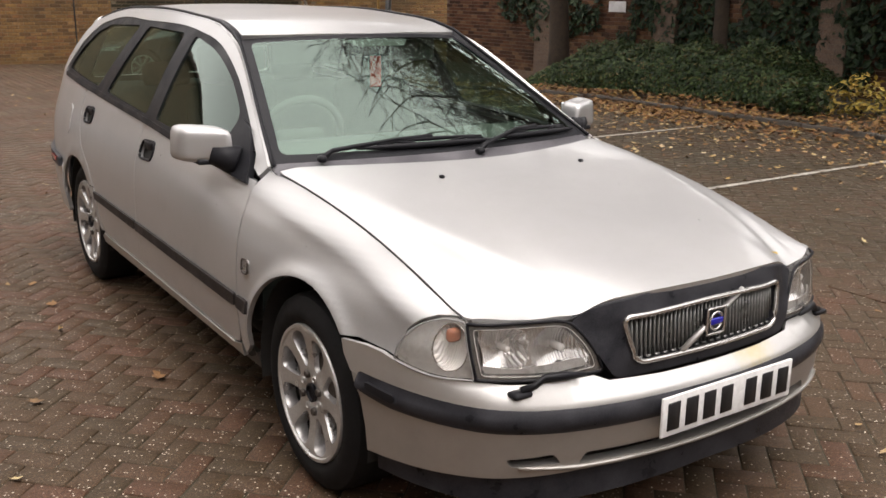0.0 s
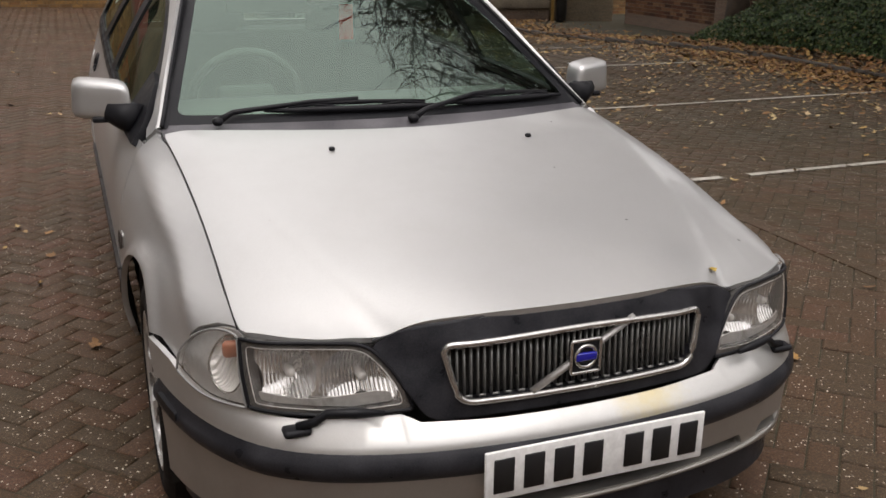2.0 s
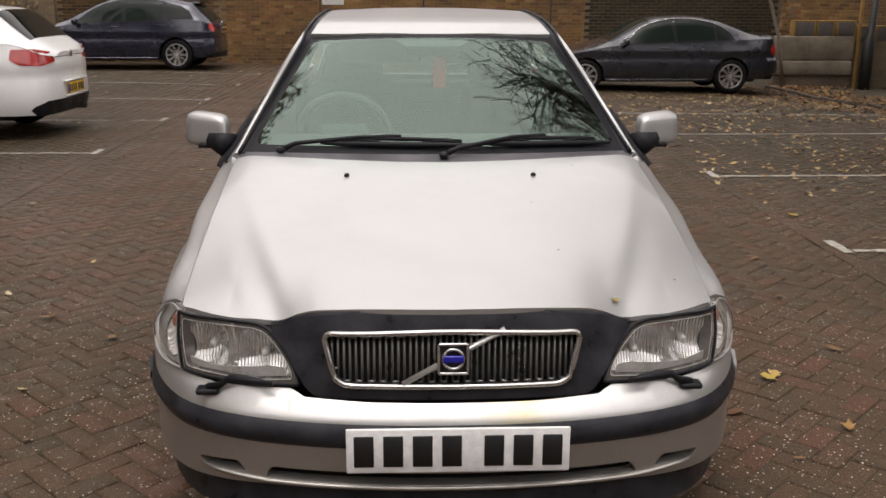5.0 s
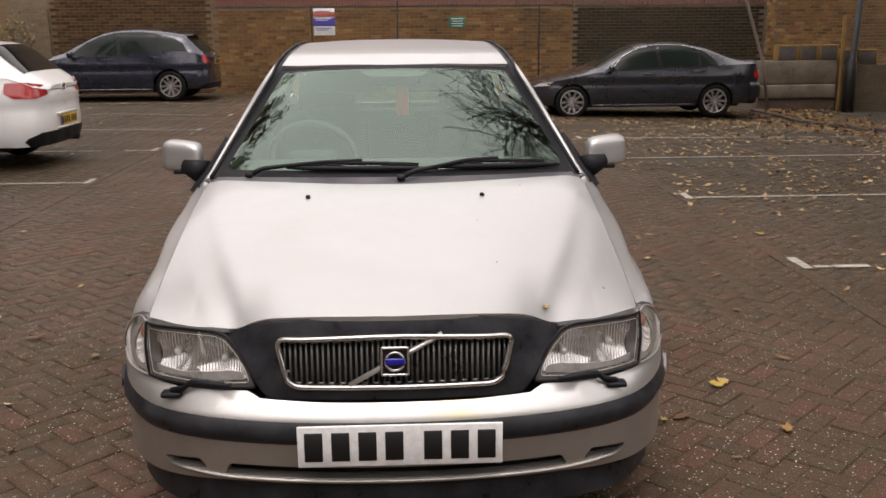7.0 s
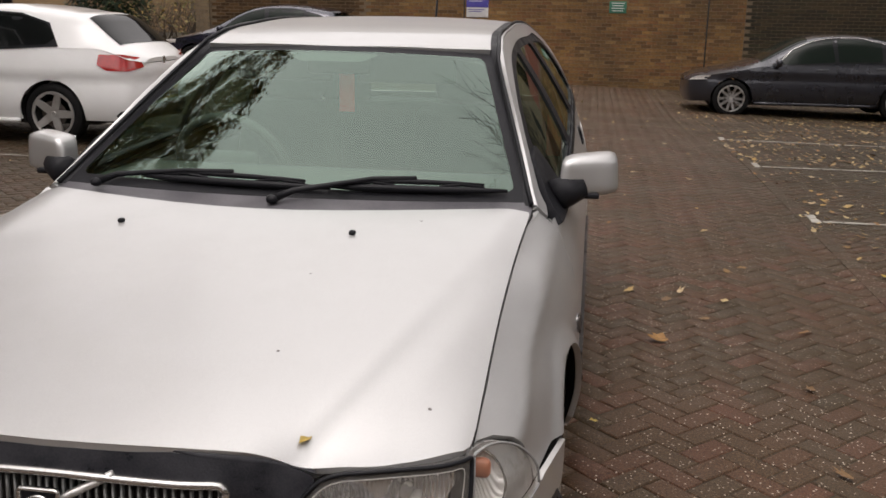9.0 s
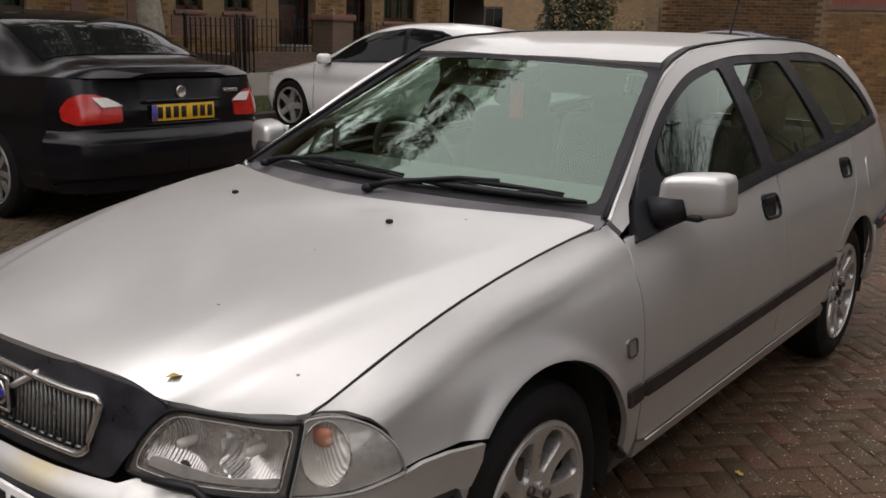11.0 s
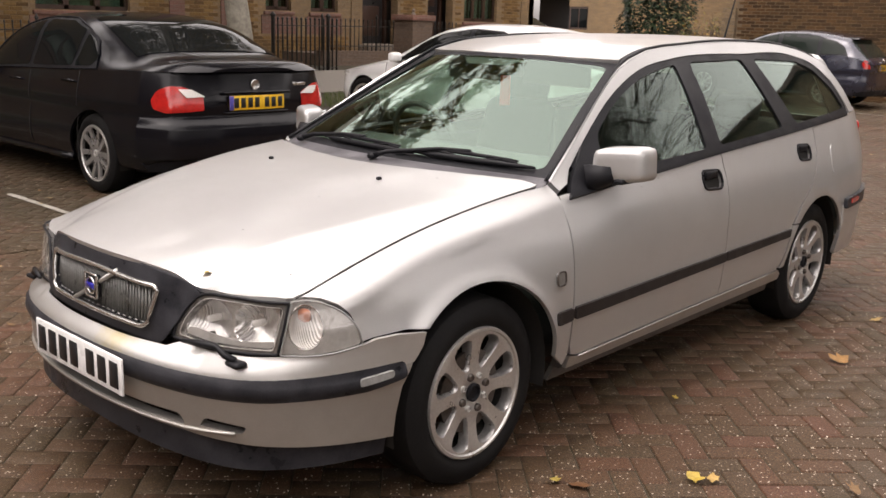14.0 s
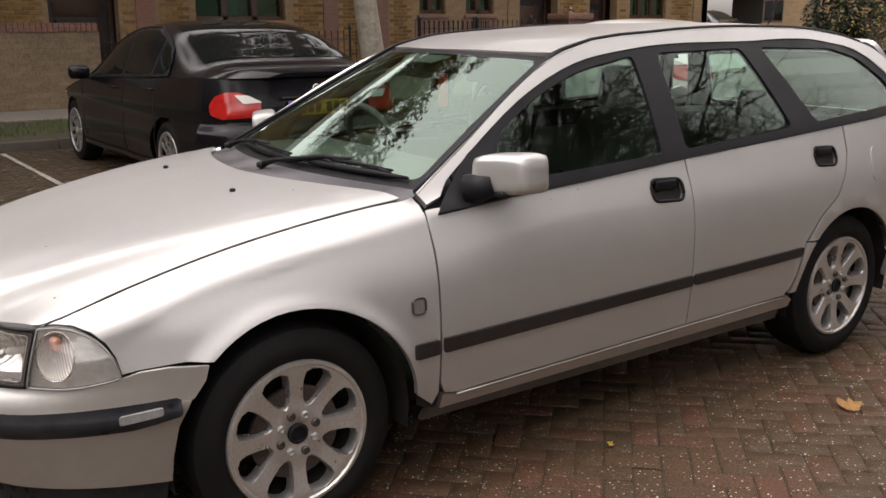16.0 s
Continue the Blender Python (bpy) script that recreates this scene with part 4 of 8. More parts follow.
def bonnet_z(x, y):
    x = np.abs(np.asarray(x, float))
    mid, edge, cr, ex = BONNET_MID(y), GAP_Z(y), CREASE_X(y), GAP_X(y)
    fall = np.clip((x - cr) / np.maximum(ex - cr, 0.05), -1, 1.4)
    back = np.clip((np.asarray(y, float) + 0.60) / 0.85, 0, 1)
    ease = 0.004 + 0.10 * np.clip((np.asarray(y, float) + 0.72) / 0.8, 0, 1)
    soft = 0.5 * (fall + np.sqrt(fall**2 + ease))
    end = 0.5 * (1 + np.sqrt(1 + ease))
    lean_in = 0.86 - 0.50 * back
    crown = (1 - lean_in) * np.minimum(x / ex, 1.1)**(2 + back)
    nose = -0.806 + 0.10 * np.minimum(x / 0.42, 1.3)**2.2
    roll = np.clip(ROLL(x), 0, 1)
    yy = np.asarray(y, float)
    past = np.clip((x - cr) / 0.085, 0, 1)
    fold = 0.0125 / (1 + np.exp(-(x - cr + 0.012) / 0.0095)) * np.clip(1 - (yy + 0.78) / 1.0, 0, 1)**1.2 * (1 - past**2 * (3 - 2 * past))
    ahead = -0.02 + 0.02 * np.logaddexp(0.0, (yy - nose + 0.02) / 0.02)
    return mid - (mid - edge) * (crown + lean_in * soft / end) - fold - roll * np.exp(-ahead / 0.13)


def on_bonnet(out=0.0):
    def f(u, v):
        return np.stack([u, v, bonnet_z(u, v) + out], 1)
    return f


NOSE_Y = -0.828

# bumper: a plan curve swept through a profile
BP = flat2([(0, -.872), (.10, -.870), (.20, -.863), (.30, -.851), (.40, -.831), (.50, -.801), (.58, -.763), (.65, -.712), (.71, -.638),
            (.755, -.555), (.788, -.465), (.812, -.37), (.828, -.28), (.838, -.20)])
BS = np.concatenate([[0], np.cumsum(np.linalg.norm(np.diff(BP, axis=0), axis=1))])
BX, BY = spline(BS, BP[:, 0]), spline(BS, BP[:, 1])
S_OF_X = lambda x: float(np.interp(x, BP[:, 0], BS))
S_END = float(np.interp(-0.252, BP[:, 1], BS))


CORNER_FADE = spline([0, .40, .60, .74, .87, 1.0, 1.3], [1, 1, .74, .40, .13, .06, .05])


def swept(off, inset=0.0):
    """Points by (s, z): s metres along the bumper from its middle, off(z) outwards, set-backs fading round the corner, less an even inset."""
    def f(u, v):
        a, sg = np.abs(u), np.where(u < 0, -1.0, 1.0)
        e = 1e-3
        x, y = BX(a), BY(a)
        tx, ty = (BX(a + e) - BX(np.maximum(a - e, 0))), (BY(a + e) - BY(np.maximum(a - e, 0)))
        ln = np.hypot(tx, ty)
        nx, ny = -ty / ln * -1, -tx / ln
        o = off(v) * np.where(off(v) < 0, CORNER_FADE(a), 1.0) - inset - 0.026 * smooth01(.60, .69, v) * smooth01(.72, .85, a)
        return np.stack([sg * (x + nx * o), y + ny * o, v], 1)
    return f


SHELF = spline([.15, .22, .30, .345, .42, .487, .503, .522, .540, .556, .60, .75], [-.05, -.030, -.012, -.006, .0, .0, -.006, -.026, -.050, -.060, -.062, -.075])
LAMP_OFF = spline([.50, .56, .64, .70, .80], [-.052, -.054, -.066, -.084, -.12])
bumper_at = swept(SHELF)
lamp_at = swept(LAMP_OFF)


def arch(cy, cz, r, a0, a1, n=22):
    return [(cy + r * math.cos(radians(a0 + (a1 - a0) * k / n)), cz + r * math.sin(radians(a0 + (a1 - a0) * k / n))) for k in range(n + 1)]


ROOF_MID = spline([0.90, 1.00, 1.20, 1.60, 2.20, 2.80, 3.15, 3.3], [1.275, 1.306, 1.348, 1.381, 1.400, 1.388, 1.352, 1.32])


def curve_pts(f, y0, y1, n):
    return [(y0 + (y1 - y0) * k / n, float(f(y0 + (y1 - y0) * k / n))) for k in range(n + 1)]


def build_wheel(parent, x, y, side, r=0.305, rim_r=0.215, spokes=8, width=0.195, style="petal", name="wheel"):
    """A road wheel that turns about x, facing side (+1 or -1)."""
    hub = part(name, lathe("hub", [(0.0, -0.05), (0.13, -0.05), (0.135, -0.04), (0.135, -0.028), (0.0, -0.02)], ALLOY_DARK, 28), parent)
    hub.matrix_basis = pose(x, y, r, 0, 0, 0 if side > 0 else 180)
    w = width
    part("tyre", lathe("tyre", [(rim_r - 0.012, -w + 0.01), (rim_r + 0.02, -w - 0.008), (r - 0.03, -w - 0.006), (r - 0.008, -w + 0.012), (r, -w + 0.035),
                                (r + 0.001, -w + 0.09), (r, -0.035), (r - 0.007, -0.014), (r - 0.026, -0.001), (r - 0.045, 0.006), (rim_r + 0.03, 0.008), (rim_r + 0.012, 0.004), (rim_r - 0.004, -0.008),
                                (rim_r - 0.012, -0.012)], RUBBER, 56), hub)
    part("rim_edge", lathe("rim_edge", [(rim_r, -0.006), (rim_r - 0.003, 0.004), (rim_r - 0.012, 0.005), (rim_r - 0.018, -0.004)], ALLOY, 56), hub)
    part("rim_barrel", lathe("rim_barrel", [(rim_r - 0.018, -0.004), (rim_r - 0.02, -0.012), (rim_r - 0.03, -0.10), (rim_r - 0.02, -w), (rim_r, -w)], DARK, 56), hub)
    depth = spline([0.0, 0.03, 0.06, 0.10, 0.15, rim_r - 0.02, rim_r], [-0.020, -0.016, -0.010, -0.012, -0.006, 0.0, -0.004])
    holes = []
    for k in range(spokes):
        a = 2 * math.pi * (k + 0.5) / spokes
        if style == "petal":
            ring = [(.080, .0), (.086, .12), (.102, .20), (.130, .245), (.158, .262), (.180, .24), (.191, .14), (.194, .0)]
        elif style == "star":
            ring = [(.062, .0), (.10, .16), (.19, .30), (.196, .0)]
        else:
            ring = [(.060, .0), (.095, .20), (.184, .315), (.195, .0)]
        ring = [(rr * rim_r / 0.215, aa * 8 / spokes * 0.98) for rr, aa in ring]
        full = ring + [(rr, -aa) for rr, aa in reversed(ring[1:-1])]
        if style == "twin" and k % 2:
            full = [(0.09 + (rr - 0.09) * 0.98, aa * 0.70) for rr, aa in full]
        holes.append([(rr * math.cos(a + aa), rr * math.sin(a + aa)) for rr, aa in full])
    face = lambda u, v: np.stack([depth(np.hypot(u, v)), u, v], 1)
    circle = [((rim_r - 0.004) * math.cos(2 * math.pi * k / 48), (rim_r - 0.004) * math.sin(2 * math.pi * k / 48)) for k in range(48)]
    metal = ALLOY if style in ("petal", "star") else ALLOY_MID
    part("rim", panel("rim", circle, face, metal, 0.02, holes, 0.02), hub)
    if style == "petal":
        for hole in holes:
            ring = flat2(dense(hole, 0.02))
            c0 = ring.mean(0)
            out_dir = c0 / np.linalg.norm(c0)
            lv, lf = [], []
            for k, (shrink, drop, slide) in enumerate(((1.0, 0.0, 0.0), (.95, -.005, .0), (.90, -.018, .001), (.88, -.040, .002))):
                q = c0 + (ring - c0) * shrink + out_dir * slide
                lv += [(float(depth(np.hypot(*a))) * (1 - .5 * k / 3) + drop, a[0], a[1]) for a in q]
            m_ = len(ring)
            lf = [(k * m_ + i, k * m_ + (i + 1) % m_, (k + 1) * m_ + (i + 1) % m_, (k + 1) * m_ + i) for k in range(3) for i in range(m_)]
            part("spoke_lip", mesh_of("spoke_lip", lv, lf, ALLOY_MID), hub)
    part("centre_cap", lathe("centre_cap", [(0.030, -0.02), (0.030, -0.006), (0.024, -0.003), (0.022, -0.012), (0.0, -0.012)], ALLOY if style != "petal" else BLACK_PLASTIC, 20), hub)
    if style == "petal":
        for k in range(4):
            a = math.pi / 2 * k + 0.35
            b = part("wheel_bolt", lathe("wheel_bolt", [(0.013, -0.025), (0.013, -0.004), (0.010, 0.0), (0.0, 0.0)], ALLOY_DARK, 10), hub)
            b.matrix_basis = pose(0.0, 0.058 * math.cos(a), 0.058 * math.sin(a))
        for k in range(4):
            a = math.pi / 2 * k + 0.35 + math.pi / 4
            b = part("boss", lathe("boss", [(0.012, -0.02), (0.012, -0.006), (0.008, -0.004), (0.007, -0.009), (0.0, -0.009)], ALLOY, 10), hub)
            b.matrix_basis = pose(0.0, 0.055 * math.cos(a), 0.055 * math.sin(a))
    return hub


estate = thing("estate_car", "silver estate car with faded black bumper trim on brick paving", "car")

# dark inner skin behind the panel gaps, and the underside
for mir in (False, True):
    lower = [(0.44, 0.275), (2.19, 0.275)] + arch(2.56, 0.30, 0.37, 180, 0) + [(3.40, 0.30), (3.40, 0.98), (2.2, 0.95), (1.0, 0.88), (0.46, 0.86)]
    lower += [(y, float(GAP_Z(y)) - 0.012) for y in (0.35, 0.1, -0.2, -0.4, -0.52)] + [(-0.50, 0.58)] + arch(0.008, 0.30, 0.375, 132, 0)
    part("inner_skin", panel("inner_skin", lower, on_side(-0.016), DARK, 0.09, (), 0.0, mirror=mir), estate)
part("inner_bonnet", panel("inner_bonnet", [(-0.665, -0.55), (-0.42, -0.74), (0.42, -0.74), (0.665, -0.55), (0.70, 0.44), (0.0, 0.30), (-0.70, 0.44)], on_bonnet(-0.018), DARK, 0.1, (), 0.0), estate)
part("floor_pan", box_mesh("floor_pan", (1.30, 3.75, 0.10), (0, 1.45, 0.27), DARK, 0.03), estate)
part("engine_bay", box_mesh("engine_bay", (1.0, 1.10, 0.30), (0, -0.18, 0.44), DARK, 0.05), estate)
for sgn in (1, -1):
    for wy in (0.0, 2.56):
        prof = [(sgn * (0.81 - (0.26 if j else 0.0)), wy + 0.362 * math.cos(a), 0.30 + 0.362 * math.sin(a)) for a in [math.pi * k / 16 for k in range(-1, 18)] for j in (0, 1)]
        part("wheel_well", mesh_of("wheel_well", prof, [(2 * k, 2 * k + 1, 2 * k + 3, 2 * k + 2) for k in range(18)], DARK), estate)
    part("well_wall", box_mesh("well_wall", (0.02, 0.74, 0.50), (sgn * 0.55, 0.0, 0.42), DARK, 0), estate)
    part("well_wall", box_mesh("well_wall", (0.02, 0.74, 0.50), (sgn * 0.55, 2.56, 0.42), DARK, 0), estate)

# bonnet
edge_y = spline([0, .15, .24, .30, .36, .44, .50, .56, .62, .66, .68], [-.806, -.800, -.788, -.774, -.755, -.729, -.712, -.690, -.656, -.626, -.610])
front_edge = [(x, float(edge_y(abs(x)))) for x in np.linspace(-.54, .54, 49)]
rear_edge = [(x, 0.205 + 0.21 * (x / 0.70)**2) for x in np.linspace(0.695, -0.695, 13)]
bonnet_outline = front_edge + [(q, float(edge_y(q))) for q in (.585, .62, .645, .662)] + [(.671, -.606)] + [(float(GAP_X(y)) - 0.0035, y) for y in np.linspace(-0.56, 0.38, 9)] + rear_edge
bonnet_outline += [(-float(GAP_X(y)) + 0.0035, y) for y in np.linspace(0.38, -0.56, 9)] + [(-.671, -.606)] + [(-q, float(edge_y(q))) for q in (.662, .645, .62, .585)]
bonnet = part("bonnet", panel("bonnet", bonnet_outline, on_bonnet(), SILVER, 0.012, (), 0.014), estate, "silver bonnet with two raised creases")
for sgn in (1, -1):
    z = float(bonnet_z(0.295, 0.06))
    part("washer_jet", box_mesh("washer_jet", (0.016, 0.018, 0.012), (sgn * 0.295, 0.06, z + 0.004), BLACK_PLASTIC, 0.005), bonnet, "small black washer jet")


def on_front(out=0.0):
    """The upright nose by (x, z)."""
    def f(u, v):
        lean = spline([.50, .56, .64, .70, .75, .80], [-.045, -.046, -.050, -.058, -.078, -.12])(v)
        a = np.abs(u)
        y = BY(np.interp(a, BP[:, 0], BS)) + 0.032 * smooth01(.22, .44, a) * smooth01(.56, .68, v)
        return np.stack([u, y - lean - out, v], 1)
    return f


surround_outer = rounded([(-.335, .532), (.335, .532), (.378, .60), (.438, .685), (.385, .711), (.20, .742), (0, .750), (-.20, .742), (-.385, .711), (-.438, .685), (-.378, .60)],
                         [.03, .03, .03, .02, .02, .1, .1, .1, .02, .02, .03])
grille_hole = rounded([(-.275, .566), (.275, .566), (.306, .688), (0, .700), (-.306, .688)], [.035, .035, .025, .1, .025])
surround = part("grille_surround", panel("grille_surround", surround_outer, on_front(), FADED_PLASTIC, 0.03, [grille_hole], 0.03), estate, "faded black plastic grille surround")
cap_v, cap_f = [], []
for i, x in enumerate(np.linspace(-.432, .432, 45)):
    a = abs(x)
    zt = float(np.interp(a, [0, .20, .40, .45], [.749, .741, .706, .686]))
    front = on_front(0.0)(np.array([x]), np.array([zt]))[0]
    by = float(edge_y(a)) + 0.012
    rear = np.array([x, by, float(bonnet_z(x, by)) - 0.009])
    brow = front * .45 + rear * .55 + np.array([0, -.006, .002])
    cap_v += [front, brow, rear]
    if i:
        p, q = 3 * (i - 1), 3 * i
        cap_f += [(p, q, q + 1, p + 1), (p + 1, q + 1, q + 2, p + 2)]
part("surround_cap", mesh_of("surround_cap", cap_v, cap_f, FADED_PLASTIC), surround)
f_in = on_front(0.004)
loop2 = dense(grille_hole, 0.02)
loop3 = f_in(np.array([p[0] for p in loop2]), np.array([p[1] for p in loop2]))
grille = part("grille", panel("grille", grille_hole, on_front(-0.035), DARK, 0.05, (), 0.0), estate, "black slatted grille with a chrome frame")
part("chrome_frame", tube("chrome_frame", loop3, 0.0075, CHROME, 8, True), grille, "pitted chrome frame")
nslat = 41
for k in range(nslat):
    x = -0.285 + 0.57 * k / (nslat - 1)
    top, bot = 0.692 - 0.012 * abs(x) / 0.3 - 0.004, 0.573 + max(0, abs(x) - 0.265) * 1.5
    pt = on_front(-0.016)(np.array([x, x]), np.array([bot, top]))
    part("slat", tube("slat", [pt[0], pt[1]], 0.0029, SLAT_GREY, 6, flat=2.0), grille)
    if k < nslat - 1:
        x2 = x + 0.57 / (nslat - 1)
        ends = on_front(-0.010)(np.array([x, x2]), np.array([top if k % 2 else bot, top if k % 2 else bot]))
        part("slat_bridge", tube("slat_bridge", [ends[0], ends[1]], 0.0030, SLAT_GREY, 6), grille)
bar = on_front(0.002)(np.array([-0.118, 0.122]), np.array([0.572, 0.702]))
part("diagonal_bar", tube("diagonal_bar", [bar[0], bar[1]], 0.009, ALLOY, 8, flat=0.8), grille, "chrome diagonal bar")
badge = part("badge", box_mesh("badge", (0.066, 0.016, 0.070), (0, NOSE_Y + 0.006, 0.636), BLACK_PLASTIC, 0.006), grille, "square badge with a chrome ring and a blue bar")
square = [(x * .034, NOSE_Y - 0.003, .636 + z * .036) for x, z in dense(rounded([(-1, -1), (1, -1), (1, 1), (-1, 1)], .1, 2), 0.3)]
part("badge_rim", tube("badge_rim", square, 0.004, CHROME, 6, True), badge)
part("badge_ring", tube("badge_ring", [(0.024 * math.cos(a), NOSE_Y - 0.004, .636 + 0.024 * math.sin(a)) for a in np.linspace(0, 2 * math.pi, 28)[:-1]], 0.0042, CHROME, 6, True), badge)
part("badge_bar", box_mesh("badge_bar", (0.050, 0.012, 0.018), (0, NOSE_Y - 0.003, .636), BLUE_ENAMEL, 0.003), badge)

# headlamps, indicators, bumper
sx = S_OF_X
for mir in (False, True):
    sd = -1 if mir else 1
    seam_lo, seam_hi = sx(.71) - .038, sx(.71) - .004
    lamp_outline = rounded([(sx(.363) + .010, .556), (sx(.50), .549), (seam_lo - .003, .553), (seam_hi - .003, .692), (sx(.60), .697), (sx(.50), .695), (sx(.441) + .022, .686), (sx(.412) + .012, .650), (sx(.384) + .008, .602)], [.012, .02, .008, .008, .05, .05, .03, .05, .05])
    lamp = part("headlamp", panel("headlamp", lamp_outline, swept(LAMP_OFF, 0.075), PALE_BACK, 0.06, (), 0.0, mirror=mir, flip=False), estate, "clouded glass headlamp")
    part("lens", panel("lens", lamp_outline, lamp_at, LAMP_GLASS, 0.03, (), 0.0, mirror=mir), lamp, "ribbed clear lens").visible_shadow = False
    rim2 = dense(lamp_outline, 0.03)
    rim3 = lamp_at(np.array([p[0] for p in rim2]), np.array([p[1] for p in rim2]))
    rim3[:, 0] *= sd
    part("lamp_rim", tube("lamp_rim", rim3, 0.0042, BLACK_PLASTIC, 6, True), lamp)
    inner = rounded([(sx(.385) + .010, .567), (sx(.50), .559), (seam_lo - .016, .563), (seam_hi - .020, .679), (sx(.60), .684), (sx(.50), .682), (sx(.441) + .030, .674), (sx(.420) + .016, .644), (sx(.396) + .010, .602)], [.012, .02, .010, .014, .05, .05, .03, .05, .05])
    part("lamp_frame", panel("lamp_frame", lamp_outline, swept(LAMP_OFF, 0.006), LAMP_FRAME, 0.03, [inner], 0.03, mirror=mir), lamp, "dark frame inside the lens")
    edge2 = dense(inner, 0.02)
    edge3 = swept(LAMP_OFF, 0.004)(np.array([p[0] for p in edge2]), np.array([p[1] for p in edge2]))
    edge3[:, 0] *= sd
    part("lens_edge", tube("lens_edge", edge3, 0.0011, CLEAR_LENS, 5, True), lamp, "pale ridge round the lens")

    def reflector_at(u, v):
        """Two parabolic bowls side by side behind the lens."""
        k1 = np.clip(1 - ((u - sx(.640)) / .080)**2 - ((v - .622) / .072)**2, 0, 1)
        k2 = np.clip(1 - ((u - sx(.485)) / .095)**2 - ((v - .615) / .066)**2, 0, 1)
        deep = 0.022 + 0.058 * np.maximum(k1, 0.8 * k2)
        a = swept(LAMP_OFF, 0.022)(u, v)
        c = swept(LAMP_OFF, 0.085)(u, v)
        k = ((deep - 0.022) / 0.063)[:, None]
        return a * (1 - k) + c * k
    part("reflector", panel("reflector", inner, reflector_at, FLUTED, 0.008, (), 0.0, mirror=mir), lamp, "silvered fluted reflector with two bowls")
    for bx_, bz_ in ((.640, .622), (.485, .616)):
        bb = swept(LAMP_OFF, 0.050)(np.array([sx(bx_)]), np.array([bz_]))[0]
        part("bulb", box_mesh("bulb", (0.020, 0.045, 0.020), (sd * bb[0], bb[1], bb[2]), CLEAR_LENS, 0.008), lamp)
    shelf = rounded([(sx(.408) + .008, .570), (sx(.50), .562), (seam_lo - .020, .566), (seam_lo - .012, .584), (sx(.60), .576), (sx(.52), .584), (sx(.45), .592), (sx(.42), .588)], .006)
    part("lower_shelf", panel("lower_shelf", shelf, swept(LAMP_OFF, 0.016), LAMP_SHELF, 0.02, (), 0.004, mirror=mir), lamp, "grey shelf under the reflector")
    ind_outline = rounded([(seam_lo + .003, .551), (sx(.73), .548), (sx(.75), .549), (sx(.77), .555), (sx(.788) + .006, .566), (sx(.788) - .010, .622), (sx(.774) - .008, .664), (sx(.750), .689), (sx(.73) - .004, .696), (seam_hi + .003, .695)], [.006, .03, .03, .03, .010, .05, .05, .04, .03, .006])

    def bowl_at(u, v):
        """A flat silvered back with one round bowl for the bulb."""
        k = np.clip(1 - ((u - sx(.728)) / .050)**2 - ((v - .622) / .060)**2, 0, 1)**0.5
        a, c = swept(LAMP_OFF, 0.012)(u, v), swept(LAMP_OFF, 0.042)(u, v)
        return a * (1 - k[:, None]) + c * k[:, None]
    cup = [(sx(.728) + .050 * math.cos(q), .622 + .060 * math.sin(q)) for q in np.linspace(0, 2 * math.pi, 29)[:-1]]
    ind = part("indicator", panel("indicator", ind_outline, swept(LAMP_OFF, 0.013), LAMP_SHELF, 0.02, [cup], 0.012, mirror=mir), estate, "clear corner indicator with an orange bulb")
    part("bulb_bowl", panel("bulb_bowl", cup, bowl_at, RIBBED, 0.005, (), 0.0, mirror=mir), ind, "bright ribbed bowl round the bulb")
    cup3 = swept(LAMP_OFF, 0.015)(np.array([p[0] for p in cup]), np.array([p[1] for p in cup]))
    cup3[:, 0] *= sd
    part("bowl_rim", tube("bowl_rim", cup3, 0.0028, CHROME, 6, True), ind, "bright rim of the bulb bowl")
    part("indicator_lens", panel("indicator_lens", ind_outline, lamp_at, LAMP_GLASS, 0.03, (), 0.01, mirror=mir), ind).visible_shadow = False
    ring2 = dense(ind_outline, 0.02)
    ring3 = swept(LAMP_OFF, -0.001)(np.array([p[0] for p in ring2]), np.array([p[1] for p in ring2]))
    ring3[:, 0] *= sd
    part("indicator_rim", tube("indicator_rim", ring3, 0.0026, SEAL, 6, True), ind)
    bb = swept(LAMP_OFF, 0.022)(np.array([sx(.728)]), np.array([.652]))[0]
    part("orange_bulb", box_mesh("orange_bulb", (0.040, 0.024, 0.036), (sd * bb[0], bb[1], bb[2]), AMBER, 0.011, 3), ind, "orange bulb cover")
    # lamp wiper and its washer block
    blk = bumper_at(np.array([sx(.600)]), np.array([.521]))[0]
    wiper = part("lamp_wiper", box_mesh("lamp_wiper", (0.056, 0.040, 0.016), (sd * blk[0], blk[1] - 0.002, blk[2] + 0.006), BLACK_PLASTIC, 0.009), estate, "black headlamp wiper on the bumper")
    arm = lamp_at(np.array([sx(.578), sx(.553), sx(.50), sx(.44)]), np.array([.546, .566, .566, .563]))
    arm[:, 0] *= sd
    part("wiper_arm", tube("wiper_arm", [(sd * blk[0], blk[1] - 0.005, blk[2] + 0.015), *[(p[0], p[1] - 0.022, p[2]) for p in arm]], [.010, .009, .009, .011, .006], BLACK_PLASTIC, 6), wiper)

